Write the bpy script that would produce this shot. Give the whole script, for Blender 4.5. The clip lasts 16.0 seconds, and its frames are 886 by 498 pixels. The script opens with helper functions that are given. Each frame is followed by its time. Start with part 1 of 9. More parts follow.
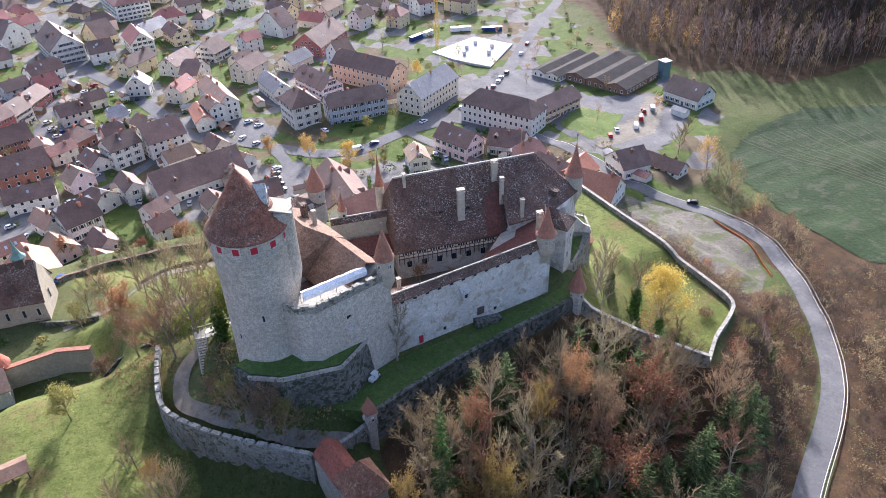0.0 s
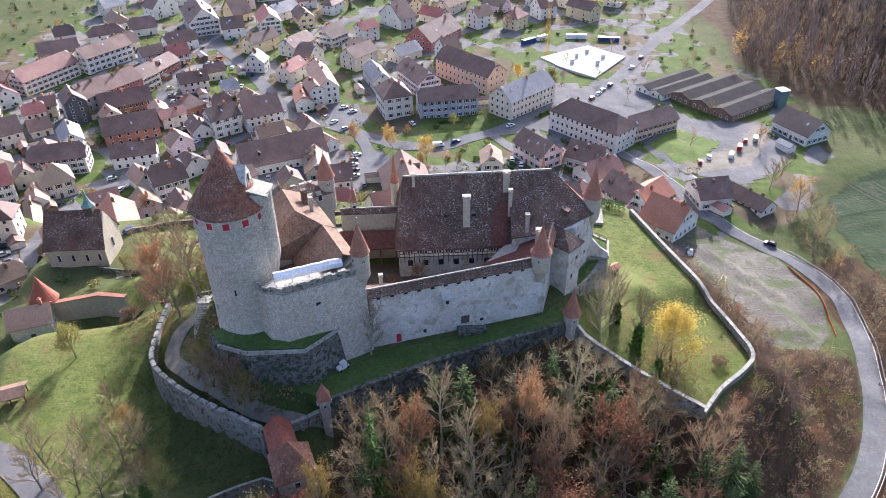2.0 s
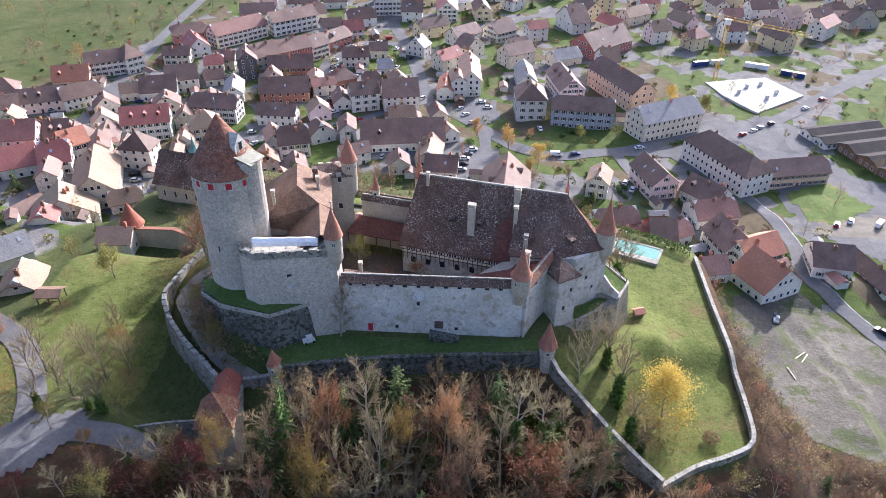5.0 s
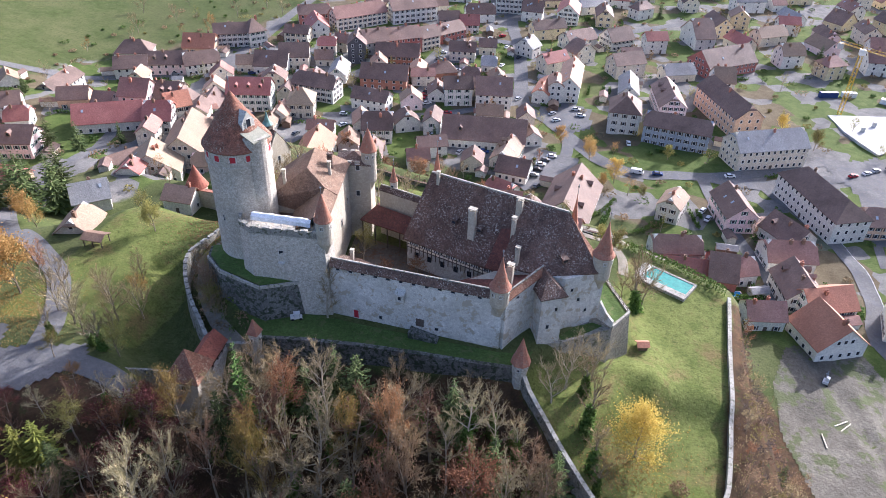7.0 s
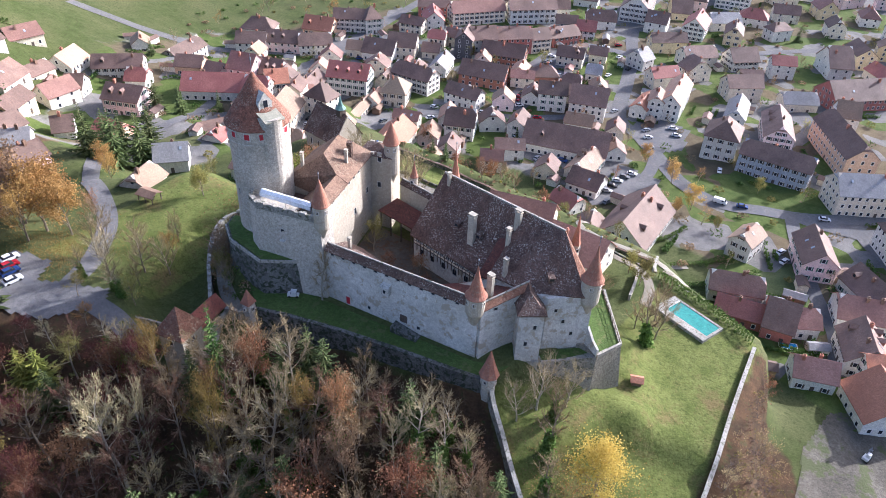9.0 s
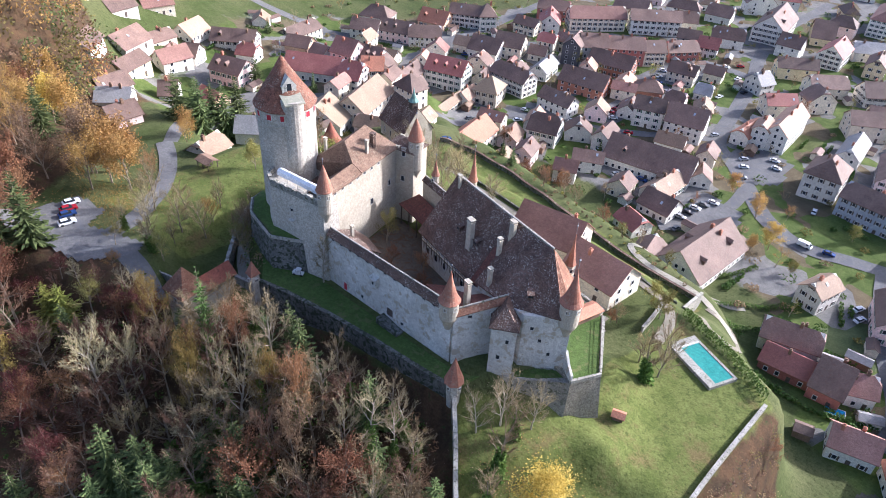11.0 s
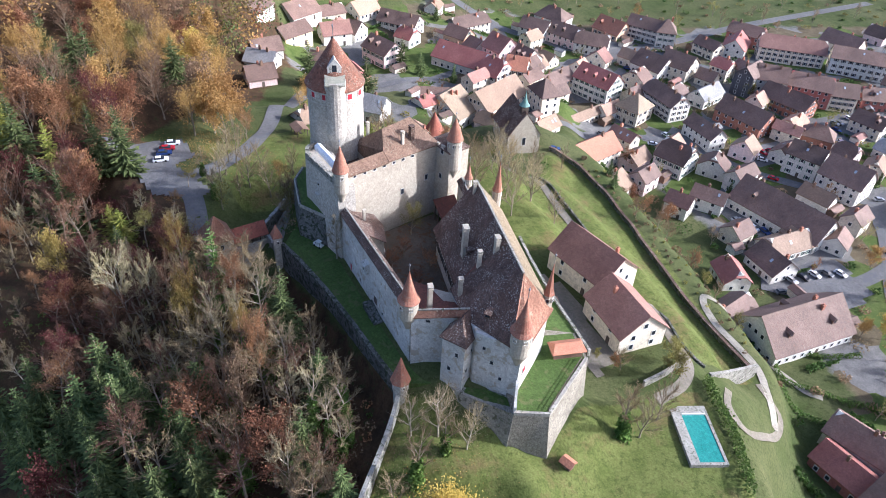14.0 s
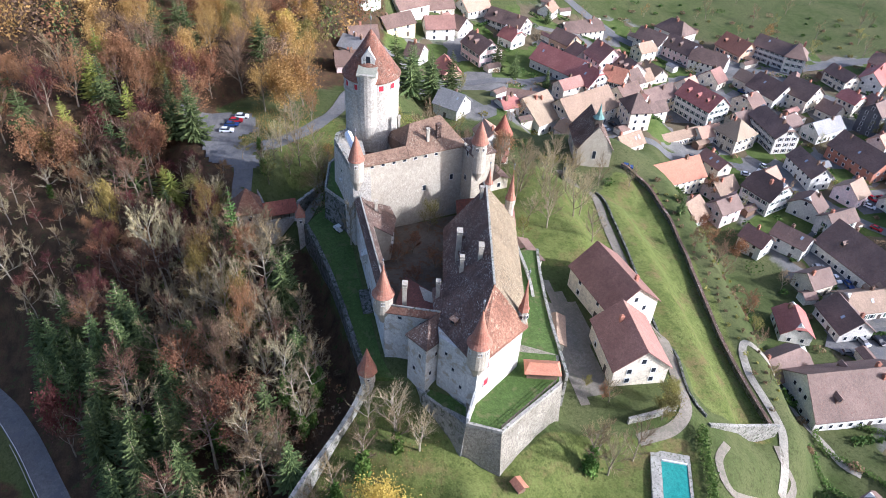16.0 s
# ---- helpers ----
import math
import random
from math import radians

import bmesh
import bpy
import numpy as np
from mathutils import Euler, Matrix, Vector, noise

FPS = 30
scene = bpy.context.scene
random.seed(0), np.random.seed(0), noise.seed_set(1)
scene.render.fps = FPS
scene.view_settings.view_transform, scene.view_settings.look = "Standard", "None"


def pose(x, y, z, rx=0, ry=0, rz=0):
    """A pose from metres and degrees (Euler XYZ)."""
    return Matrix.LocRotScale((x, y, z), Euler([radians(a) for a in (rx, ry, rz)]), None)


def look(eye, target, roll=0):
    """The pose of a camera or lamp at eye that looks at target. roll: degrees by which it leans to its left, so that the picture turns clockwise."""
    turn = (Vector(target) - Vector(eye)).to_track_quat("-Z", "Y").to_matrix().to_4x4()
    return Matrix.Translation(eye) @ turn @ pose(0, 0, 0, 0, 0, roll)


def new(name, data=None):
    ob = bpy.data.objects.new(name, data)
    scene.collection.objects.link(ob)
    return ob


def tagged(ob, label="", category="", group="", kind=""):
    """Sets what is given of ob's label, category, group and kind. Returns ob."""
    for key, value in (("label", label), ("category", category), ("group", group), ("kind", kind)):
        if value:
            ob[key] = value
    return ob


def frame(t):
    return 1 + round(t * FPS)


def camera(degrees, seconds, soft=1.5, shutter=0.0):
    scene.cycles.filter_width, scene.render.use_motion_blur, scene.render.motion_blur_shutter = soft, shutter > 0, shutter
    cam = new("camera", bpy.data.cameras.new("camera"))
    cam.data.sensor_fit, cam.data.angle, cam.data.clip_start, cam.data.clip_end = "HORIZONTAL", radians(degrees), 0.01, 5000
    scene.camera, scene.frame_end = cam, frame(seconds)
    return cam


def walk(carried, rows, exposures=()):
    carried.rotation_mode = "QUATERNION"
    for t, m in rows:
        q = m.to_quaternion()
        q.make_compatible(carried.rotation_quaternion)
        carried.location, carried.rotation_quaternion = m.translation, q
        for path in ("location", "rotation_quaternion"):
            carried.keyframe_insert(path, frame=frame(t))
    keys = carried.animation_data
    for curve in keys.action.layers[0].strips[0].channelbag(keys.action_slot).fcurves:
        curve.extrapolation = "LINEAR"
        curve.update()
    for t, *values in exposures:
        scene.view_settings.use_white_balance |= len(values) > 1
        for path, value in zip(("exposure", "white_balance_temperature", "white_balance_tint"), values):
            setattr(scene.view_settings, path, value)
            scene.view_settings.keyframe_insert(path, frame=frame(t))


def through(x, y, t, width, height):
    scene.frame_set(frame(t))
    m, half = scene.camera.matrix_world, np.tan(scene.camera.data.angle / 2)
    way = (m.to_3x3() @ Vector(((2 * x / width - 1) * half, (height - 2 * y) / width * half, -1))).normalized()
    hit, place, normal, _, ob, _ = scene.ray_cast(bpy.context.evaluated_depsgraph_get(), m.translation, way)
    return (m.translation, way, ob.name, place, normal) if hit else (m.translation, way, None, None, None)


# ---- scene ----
cam = camera(64.2, 16.0, soft=0.72)
METRES, EYE, TILT, LEAN, TURN = 216.0, 131.33, 0.0, 0.0, -26.9
ROWS = [
    (0.0, 0.0, 0.0, 0.0, -1.19, -34.91, 1.71),
    (0.5, 0.0312, 0.0007, 0.0003, 2.13, -34.83, 1.5),
    (1.0, 0.0622, 0.0035, 0.0005, 5.43, -34.77, 1.28),
    (1.5, 0.0932, 0.0079, 0.0007, 8.73, -34.74, 1.07),
    (2.0, 0.1237, 0.0141, 0.0009, 12.03, -34.67, 0.85),
    (2.5, 0.154, 0.0221, 0.0018, 15.34, -34.62, 0.63),
    (3.0, 0.1835, 0.0317, 0.0022, 18.65, -34.65, 0.36),
    (3.5, 0.2124, 0.0433, 0.0027, 21.94, -34.72, 0.15),
    (4.0, 0.2389, 0.0553, 0.0031, 25.04, -34.76, -0.07),
    (6.5, 0.3684, 0.1415, 0.0104, 41.52, -35.26, -1.2),
    (7.0, 0.3905, 0.1632, 0.0118, 44.82, -35.4, -1.44),
    (7.5, 0.4118, 0.1862, 0.0135, 48.14, -35.55, -1.6),
    (8.0, 0.4316, 0.2104, 0.0151, 51.45, -35.7, -1.79),
    (8.5, 0.45, 0.2358, 0.0169, 54.77, -35.86, -1.96),
    (9.0, 0.4669, 0.2622, 0.0186, 58.09, -36.01, -2.1),
    (9.5, 0.4821, 0.2895, 0.0202, 61.41, -36.18, -2.26),
    (12.0, 0.5333, 0.4368, 0.0297, 78.03, -37.11, -2.76),
    (12.5, 0.538, 0.468, 0.0312, 81.37, -37.29, -2.81),
    (13.0, 0.5412, 0.4994, 0.0327, 84.7, -37.46, -2.84),
    (13.5, 0.5424, 0.531, 0.0343, 88.04, -37.66, -2.88),
    (14.0, 0.5416, 0.5623, 0.0363, 91.41, -37.86, -2.92),
    (14.5, 0.5392, 0.5938, 0.0382, 94.76, -38.06, -2.93),
    (15.0, 0.5349, 0.625, 0.04, 98.09, -38.26, -2.93),
    (15.5, 0.5288, 0.6559, 0.0417, 101.44, -38.48, -2.92),
    (16.0, 0.5209, 0.6863, 0.0431, 104.78, -38.66, -2.9),
]
walk(cam, [(t, pose(0, 0, EYE, TILT, LEAN, TURN) @ pose(METRES * x, METRES * y, METRES * z, 90 + pitch, roll, yaw)) for t, x, y, z, yaw, pitch, roll in ROWS], [(0.0, 1.33, 5560, 20), (4.0, 1.21, 5500, 20), (8.0, 1.13, 5440, 20), (12.0, 0.99, 5300, 18), (16.0, 0.79, 5210, 17)])

# ---- world and sun ----
SUN_TURN, SUN_HIGH = 29.0, 27.0        # degrees clockwise from +y, degrees above the horizon
world = bpy.data.worlds.new("sky")
scene.world = world
world.use_nodes = True
nodes, links = world.node_tree.nodes, world.node_tree.links
sky = nodes.new("ShaderNodeTexSky")
sky.sky_type, sky.sun_disc = "NISHITA", False
sky.sun_elevation, sky.sun_rotation = radians(SUN_HIGH), radians(SUN_TURN)
sky.air_density, sky.dust_density, sky.ozone_density = 0.9, 4.0, 0.4
links.new(sky.outputs[0], nodes["Background"].inputs[0])
nodes["Background"].inputs[1].default_value = 0.15
sun = new("sun", bpy.data.lights.new("sun", "SUN"))
sun.data.energy, sun.data.angle, sun.data.color = 4.2, radians(0.6), (1.0, 0.93, 0.82)
sun_way = Vector((math.sin(radians(SUN_TURN)) * math.cos(radians(SUN_HIGH)), math.cos(radians(SUN_TURN)) * math.cos(radians(SUN_HIGH)), math.sin(radians(SUN_HIGH))))
sun.matrix_world = look(sun_way * 300, (0, 0, 0))

# ---- materials ----
def surface(name, dark, light, size=1.0, rough=0.9, bump=0.3, spots=None, spot_size=0.5, spot_share=0.35, streak=False, vary=0.0, metal=0.0, rugged=0.22, cluster=0.0):
    """A weathered surface: two colours mixed by broad and fine noise, with spots of a third colour and a fine relief."""
    m = bpy.data.materials.new(name)
    m.use_nodes = True
    n, l = m.node_tree.nodes, m.node_tree.links
    out = n["Principled BSDF"]
    out.inputs["Roughness"].default_value, out.inputs["Metallic"].default_value = rough, metal
    out.inputs["Specular IOR Level"].default_value = 0.25
    place = n.new("ShaderNodeNewGeometry").outputs["Position"]
    if streak:
        scale = n.new("ShaderNodeMapping")
        scale.inputs["Scale"].default_value = (1, 1, 0.25)
        l.new(place, scale.inputs["Vector"])
        place = scale.outputs[0]

    def tex(per_metre, detail=6.0, roughness=0.6):
        t = n.new("ShaderNodeTexNoise")
        t.inputs["Scale"].default_value, t.inputs["Detail"].default_value, t.inputs["Roughness"].default_value = per_metre, detail, roughness
        l.new(place, t.inputs["Vector"])
        return t.outputs["Fac"]

    def band(value, lo, hi):
        r = n.new("ShaderNodeMapRange")
        r.inputs["From Min"].default_value, r.inputs["From Max"].default_value = lo, hi
        l.new(value, r.inputs["Value"])
        return r.outputs[0]

    def blend(fac, a, b):
        x = n.new("ShaderNodeMix")
        x.data_type = "RGBA"
        l.new(fac, x.inputs[0])
        for socket, c in ((x.inputs[6], a), (x.inputs[7], b)):
            if isinstance(c, tuple):
                socket.default_value = (*c, 1)
            else:
                l.new(c, socket)
        return x.outputs[2]

    broad = band(tex(0.35 / size, 7, 0.65), 0.35, 0.65)
    colour = blend(broad, dark, light)
    fine = tex(6.0 / size, 3)
    speck = band(fine, 0.3, 0.7)
    mid = tuple((a + b) / 2 * 0.72 for a, b in zip(dark, light))
    mix = n.new("ShaderNodeMath")
    mix.operation, mix.inputs[1].default_value = "MULTIPLY", 0.45
    l.new(speck, mix.inputs[0])
    colour = blend(mix.outputs[0], colour, mid)
    grain = n.new("ShaderNodeHueSaturation")
    gv = n.new("ShaderNodeMapRange")
    gv.inputs["From Min"].default_value, gv.inputs["From Max"].default_value = 0.3, 0.7
    gv.inputs["To Min"].default_value, gv.inputs["To Max"].default_value = 1 - rugged, 1 + rugged
    l.new(tex(2.2 / size ** 0.5, 6, 0.75), gv.inputs["Value"])
    l.new(gv.outputs[0], grain.inputs["Value"])
    l.new(colour, grain.inputs["Color"])
    colour = grain.outputs[0]
    grit = n.new("ShaderNodeHueSaturation")
    gg = n.new("ShaderNodeMapRange")
    gg.inputs["From Min"].default_value, gg.inputs["From Max"].default_value = 0.3, 0.7
    gg.inputs["To Min"].default_value, gg.inputs["To Max"].default_value = 1 - rugged * 0.9, 1 + rugged * 0.9
    l.new(tex(5.5, 2, 0.6), gg.inputs["Value"])
    l.new(gg.outputs[0], grit.inputs["Value"])
    l.new(colour, grit.inputs["Color"])
    colour = grit.outputs[0]
    if spots:
        s = band(tex(1 / spot_size, 5, 0.68), 0.5 + (0.5 - spot_share) * 0.42 - 0.025, 0.5 + (0.5 - spot_share) * 0.42 + 0.035)
        if cluster:
            where = n.new("ShaderNodeMath")
            where.operation = "MULTIPLY"
            l.new(s, where.inputs[0])
            l.new(band(tex(1 / cluster, 4, 0.6), 0.40, 0.62), where.inputs[1])
            s = where.outputs[0]
        colour = blend(s, colour, spots)
    if vary:
        info = n.new("ShaderNodeObjectInfo")
        hsv = n.new("ShaderNodeHueSaturation")
        v = n.new("ShaderNodeMapRange")
        v.inputs["To Min"].default_value, v.inputs["To Max"].default_value = 1 - vary, 1 + vary
        l.new(info.outputs["Random"], v.inputs["Value"])
        l.new(v.outputs[0], hsv.inputs["Value"])
        l.new(colour, hsv.inputs["Color"])
        colour = hsv.outputs[0]
    l.new(colour, out.inputs["Base Color"])
    if bump:
        b = n.new("ShaderNodeBump")
        b.inputs["Strength"].default_value, b.inputs["Distance"].default_value = bump, 0.08 * size
        l.new(fine, b.inputs["Height"])
        l.new(b.outputs[0], out.inputs["Normal"])
    return m


def foliage(name, dark, light, vary=0.25, through=0.3):
    """Leaves and needles: each clump its own tone, a little light passing through."""
    m = bpy.data.materials.new(name)
    m.use_nodes = True
    n, l = m.node_tree.nodes, m.node_tree.links
    out = n["Principled BSDF"]
    out.inputs["Roughness"].default_value, out.inputs["Specular IOR Level"].default_value = 0.8, 0.15
    geo, info = n.new("ShaderNodeNewGeometry"), n.new("ShaderNodeObjectInfo")
    x = n.new("ShaderNodeMix")
    x.data_type = "RGBA"
    x.inputs[6].default_value, x.inputs[7].default_value = (*dark, 1), (*light, 1)
    l.new(geo.outputs["Random Per Island"], x.inputs[0])
    hsv = n.new("ShaderNodeHueSaturation")
    v = n.new("ShaderNodeMapRange")
    v.inputs["To Min"].default_value, v.inputs["To Max"].default_value = 1 - vary, 1 + vary
    h = n.new("ShaderNodeMapRange")
    h.inputs["To Min"].default_value, h.inputs["To Max"].default_value = 0.49, 0.51
    l.new(info.outputs["Random"], v.inputs["Value"])
    l.new(info.outputs["Random"], h.inputs["Value"])
    l.new(v.outputs[0], hsv.inputs["Value"])
    l.new(h.outputs[0], hsv.inputs["Hue"])
    l.new(x.outputs[2], hsv.inputs["Color"])
    l.new(hsv.outputs[0], out.inputs["Base Color"])
    if through:
        t = n.new("ShaderNodeBsdfTranslucent")
        l.new(hsv.outputs[0], t.inputs["Color"])
        mix = n.new("ShaderNodeMixShader")
        mix.inputs[0].default_value = through
        l.new(out.outputs[0], mix.inputs[1])
        l.new(t.outputs[0], mix.inputs[2])
        l.new(mix.outputs[0], n["Material Output"].inputs[0])
    return m


def plain(name, colour, rough=0.5, metal=0.0, vary=0.0):
    return surface(name, tuple(c * 0.9 for c in colour), tuple(min(1, c * 1.1) for c in colour), 1.0, rough, 0.0, vary=vary, metal=metal, rugged=0.04)


CASTLE = surface("lime_render", (0.377, 0.333, 0.258), (0.465, 0.419, 0.336), 3.0, 0.95, 0.4, spots=(0.340, 0.299, 0.235), spot_size=1.3, spot_share=0.30, rugged=0.2, cluster=6.0)
CURTAIN = surface("stained_whitewash", (0.44, 0.42, 0.37), (0.64, 0.62, 0.575), 2.6, 0.95, 0.4, spots=(0.38, 0.335, 0.265), spot_size=2.2, spot_share=0.36, rugged=0.24)
KEEP = surface("pale_rubble_stone", (0.39, 0.36, 0.30), (0.53, 0.49, 0.42), 2.2, 0.95, 0.6, spots=(0.31, 0.28, 0.23), spot_size=0.5, spot_share=0.30, rugged=0.34)
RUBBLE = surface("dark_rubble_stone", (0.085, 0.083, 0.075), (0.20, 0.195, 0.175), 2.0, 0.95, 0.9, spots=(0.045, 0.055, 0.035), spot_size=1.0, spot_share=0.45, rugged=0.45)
RING_STONE = surface("weathered_wall_stone", (0.20, 0.19, 0.165), (0.36, 0.345, 0.30), 2.0, 0.95, 0.9, spots=(0.10, 0.105, 0.07), spot_size=1.0, spot_share=0.36, rugged=0.4)
OLD_COPING = surface("old_grey_coping", (0.26, 0.245, 0.21), (0.42, 0.40, 0.35), 1.5, 0.9, 0.5, spots=(0.14, 0.145, 0.10), spot_size=0.6, spot_share=0.35)
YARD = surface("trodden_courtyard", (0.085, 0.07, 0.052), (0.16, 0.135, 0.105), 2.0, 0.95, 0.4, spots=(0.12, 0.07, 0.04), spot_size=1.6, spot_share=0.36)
COPING = surface("pale_coping_stone", (0.42, 0.40, 0.36), (0.62, 0.60, 0.55), 1.5, 0.9, 0.4, spots=(0.25, 0.25, 0.21), spot_size=0.5, spot_share=0.3)
OLD_TILE = surface("old_brown_tile", (0.078, 0.05, 0.038), (0.155, 0.095, 0.07), 2.5, 0.85, 0.7, spots=(0.50, 0.45, 0.38), spot_size=0.26, spot_share=0.32, rugged=0.45, cluster=3.0)
HALL_TILE = surface("hall_brown_tile", (0.080, 0.049, 0.038), (0.160, 0.094, 0.068), 2.5, 0.85, 0.7, spots=(0.56, 0.50, 0.42), spot_size=0.26, spot_share=0.33, rugged=0.5, cluster=4.5)
LICHEN_TILE = surface("lichen_grown_tile", (0.15, 0.11, 0.068), (0.255, 0.20, 0.125), 2.5, 0.85, 0.7, spots=(0.33, 0.28, 0.19), spot_size=0.3, spot_share=0.34, rugged=0.45)
HIP_TILE = surface("orange_brown_tile", (0.17, 0.082, 0.052), (0.27, 0.14, 0.09), 2.2, 0.85, 0.7, spots=(0.38, 0.29, 0.20), spot_size=0.55, spot_share=0.34, rugged=0.4, cluster=3.0)
KEEP_TILE = surface("keep_red_tile", (0.13, 0.068, 0.045), (0.26, 0.105, 0.066), 4.0, 0.85, 0.7, spots=(0.38, 0.34, 0.26), spot_size=0.22, spot_share=0.33, rugged=0.5, cluster=3.5)
WING_TILE = surface("wing_tan_tile", (0.145, 0.09, 0.06), (0.245, 0.155, 0.105), 2.0, 0.85, 0.7, spots=(0.31, 0.25, 0.18), spot_size=0.35, spot_share=0.32, rugged=0.4, cluster=4.0)
CONE_TILE = surface("turret_red_tile", (0.27, 0.115, 0.075), (0.40, 0.185, 0.12), 1.2, 0.8, 0.5, spots=(0.32, 0.20, 0.14), spot_size=0.5, spot_share=0.3)
NEW_TILE = surface("new_red_tile", (0.26, 0.085, 0.055), (0.36, 0.13, 0.085), 2.0, 0.8, 0.5, spots=(0.18, 0.07, 0.05), spot_size=0.7, spot_share=0.3)
PATCH_TILE = surface("dull_red_tile", (0.13, 0.052, 0.04), (0.21, 0.085, 0.06), 2.0, 0.85, 0.6, spots=(0.10, 0.05, 0.04), spot_size=0.4, spot_share=0.36, rugged=0.4)
TIMBER = surface("grey_timber", (0.07, 0.055, 0.045), (0.14, 0.11, 0.09), 0.6, 0.85, 0.4)
RED_PAINT = plain("red_shutter_paint", (0.42, 0.03, 0.045), 0.6)
GLASS = plain("window_glass", (0.03, 0.035, 0.045), 0.08)
WHITE_PAINT = plain("white_paint", (0.75, 0.74, 0.71), 0.6)
GREY_METAL = plain("grey_metal", (0.30, 0.31, 0.33), 0.45, 0.6)
TARP = surface("white_tarpaulin", (0.72, 0.73, 0.75), (0.85, 0.86, 0.87), 1.0, 0.5, 0.2)
ROOFS = {
    "f": surface("dark_roof_felt", (0.041, 0.037, 0.035), (0.070, 0.062, 0.058), 3.0, 0.95, 0.3, spots=(0.049, 0.045, 0.041), spot_size=1.2, spot_share=0.3),
    "d": surface("dark_brown_tile", (0.108, 0.071, 0.055), (0.205, 0.135, 0.106), 2.5, 0.8, 0.5, spots=(0.15, 0.098, 0.078), spot_size=0.6, spot_share=0.3, vary=0.24),
    "B": surface("brown_tile", (0.145, 0.093, 0.071), (0.245, 0.158, 0.122), 2.5, 0.85, 0.5, spots=(0.17, 0.095, 0.068), spot_size=0.6, spot_share=0.3, vary=0.24),
    "r": surface("weathered_red_tile", (0.230, 0.121, 0.092), (0.351, 0.193, 0.149), 2.5, 0.85, 0.5, spots=(0.260, 0.128, 0.101), spot_size=0.6, spot_share=0.3, vary=0.2),
    "R": surface("red_tile", (0.297, 0.106, 0.085), (0.405, 0.164, 0.131), 2.5, 0.85, 0.5, spots=(0.301, 0.118, 0.094), spot_size=0.6, spot_share=0.3, vary=0.15),
    "O": surface("orange_tile", (0.40, 0.165, 0.095), (0.50, 0.225, 0.135), 2.5, 0.85, 0.4, spots=(0.38, 0.17, 0.10), spot_size=0.6, spot_share=0.3, vary=0.12),
    "o": surface("pale_orange_tile", (0.352, 0.215, 0.143), (0.473, 0.297, 0.204), 2.5, 0.85, 0.4, spots=(0.353, 0.220, 0.150), spot_size=0.6, spot_share=0.3, vary=0.15),
    "t": surface("tan_tile", (0.242, 0.165, 0.108), (0.341, 0.233, 0.154), 2.5, 0.85, 0.4, spots=(0.251, 0.172, 0.113), spot_size=0.6, spot_share=0.3, vary=0.15),
    "T": surface("mossy_tan_tile", (0.25, 0.185, 0.12), (0.35, 0.265, 0.175), 2.5, 0.85, 0.4, spots=(0.258, 0.194, 0.128), spot_size=0.9, spot_share=0.35, vary=0.12),
    "g": surface("grey_slate", (0.202, 0.197, 0.191), (0.323, 0.313, 0.302), 2.5, 0.92, 0.4, spots=(0.231, 0.223, 0.216), spot_size=0.8, spot_share=0.3, vary=0.2),
}
for roof_material in ROOFS.values():        # hard-fired tiles shine against the low sun
    shine = roof_material.node_tree.nodes["Principled BSDF"].inputs
    shine["Roughness"].default_value, shine["Specular IOR Level"].default_value = 0.70, 0.36
ROOFS["f"].node_tree.nodes["Principled BSDF"].inputs["Roughness"].default_value = 0.95
ROOFS["f"].node_tree.nodes["Principled BSDF"].inputs["Specular IOR Level"].default_value = 0.1
WALLS = {
    "w": surface("white_render", (0.615, 0.586, 0.522), (0.760, 0.731, 0.655), 3.0, 0.9, 0.15, vary=0.12),
    "c": surface("cream_render", (0.627, 0.559, 0.433), (0.775, 0.695, 0.559), 3.0, 0.9, 0.15, spots=(0.479, 0.422, 0.331), spot_size=1.5, spot_share=0.28, vary=0.12),
    "y": surface("yellow_render", (0.670, 0.540, 0.313), (0.778, 0.648, 0.410), 3.0, 0.9, 0.15, vary=0.1),
    "p": surface("pink_render", (0.638, 0.473, 0.440), (0.770, 0.605, 0.572), 3.0, 0.9, 0.15, vary=0.12),
    "o": surface("ochre_render", (0.605, 0.410, 0.270), (0.713, 0.508, 0.356), 3.0, 0.9, 0.15, vary=0.1),
    "k": surface("red_brick", (0.36, 0.155, 0.10), (0.46, 0.215, 0.145), 2.0, 0.9, 0.2, vary=0.08),
    "r": surface("red_render", (0.34, 0.12, 0.10), (0.44, 0.18, 0.15), 2.0, 0.9, 0.2, vary=0.1),
    "G": surface("grey_blue_panel", (0.30, 0.33, 0.38), (0.42, 0.45, 0.50), 3.0, 0.7, 0.1),
    "d": surface("dark_boards", (0.07, 0.07, 0.08), (0.12, 0.12, 0.13), 2.0, 0.8, 0.2),
    "t": surface("brown_boards", (0.16, 0.10, 0.07), (0.25, 0.16, 0.11), 2.0, 0.8, 0.2),
}
ASPHALT = surface("asphalt", (0.125, 0.122, 0.12), (0.175, 0.17, 0.165), 4.0, 0.8, 0.15, spots=(0.125, 0.125, 0.13), spot_size=3.0, spot_share=0.35)
ASPHALT.node_tree.nodes["Principled BSDF"].inputs["Roughness"].default_value = 0.95
ASPHALT.node_tree.nodes["Principled BSDF"].inputs["Specular IOR Level"].default_value = 0.12
BARE_EARTH = surface("bare_stony_earth", (0.084, 0.076, 0.060), (0.172, 0.156, 0.124), 5.0, 0.95, 0.5, spots=(0.080, 0.092, 0.040), spot_size=7.0, spot_share=0.40, rugged=0.35)
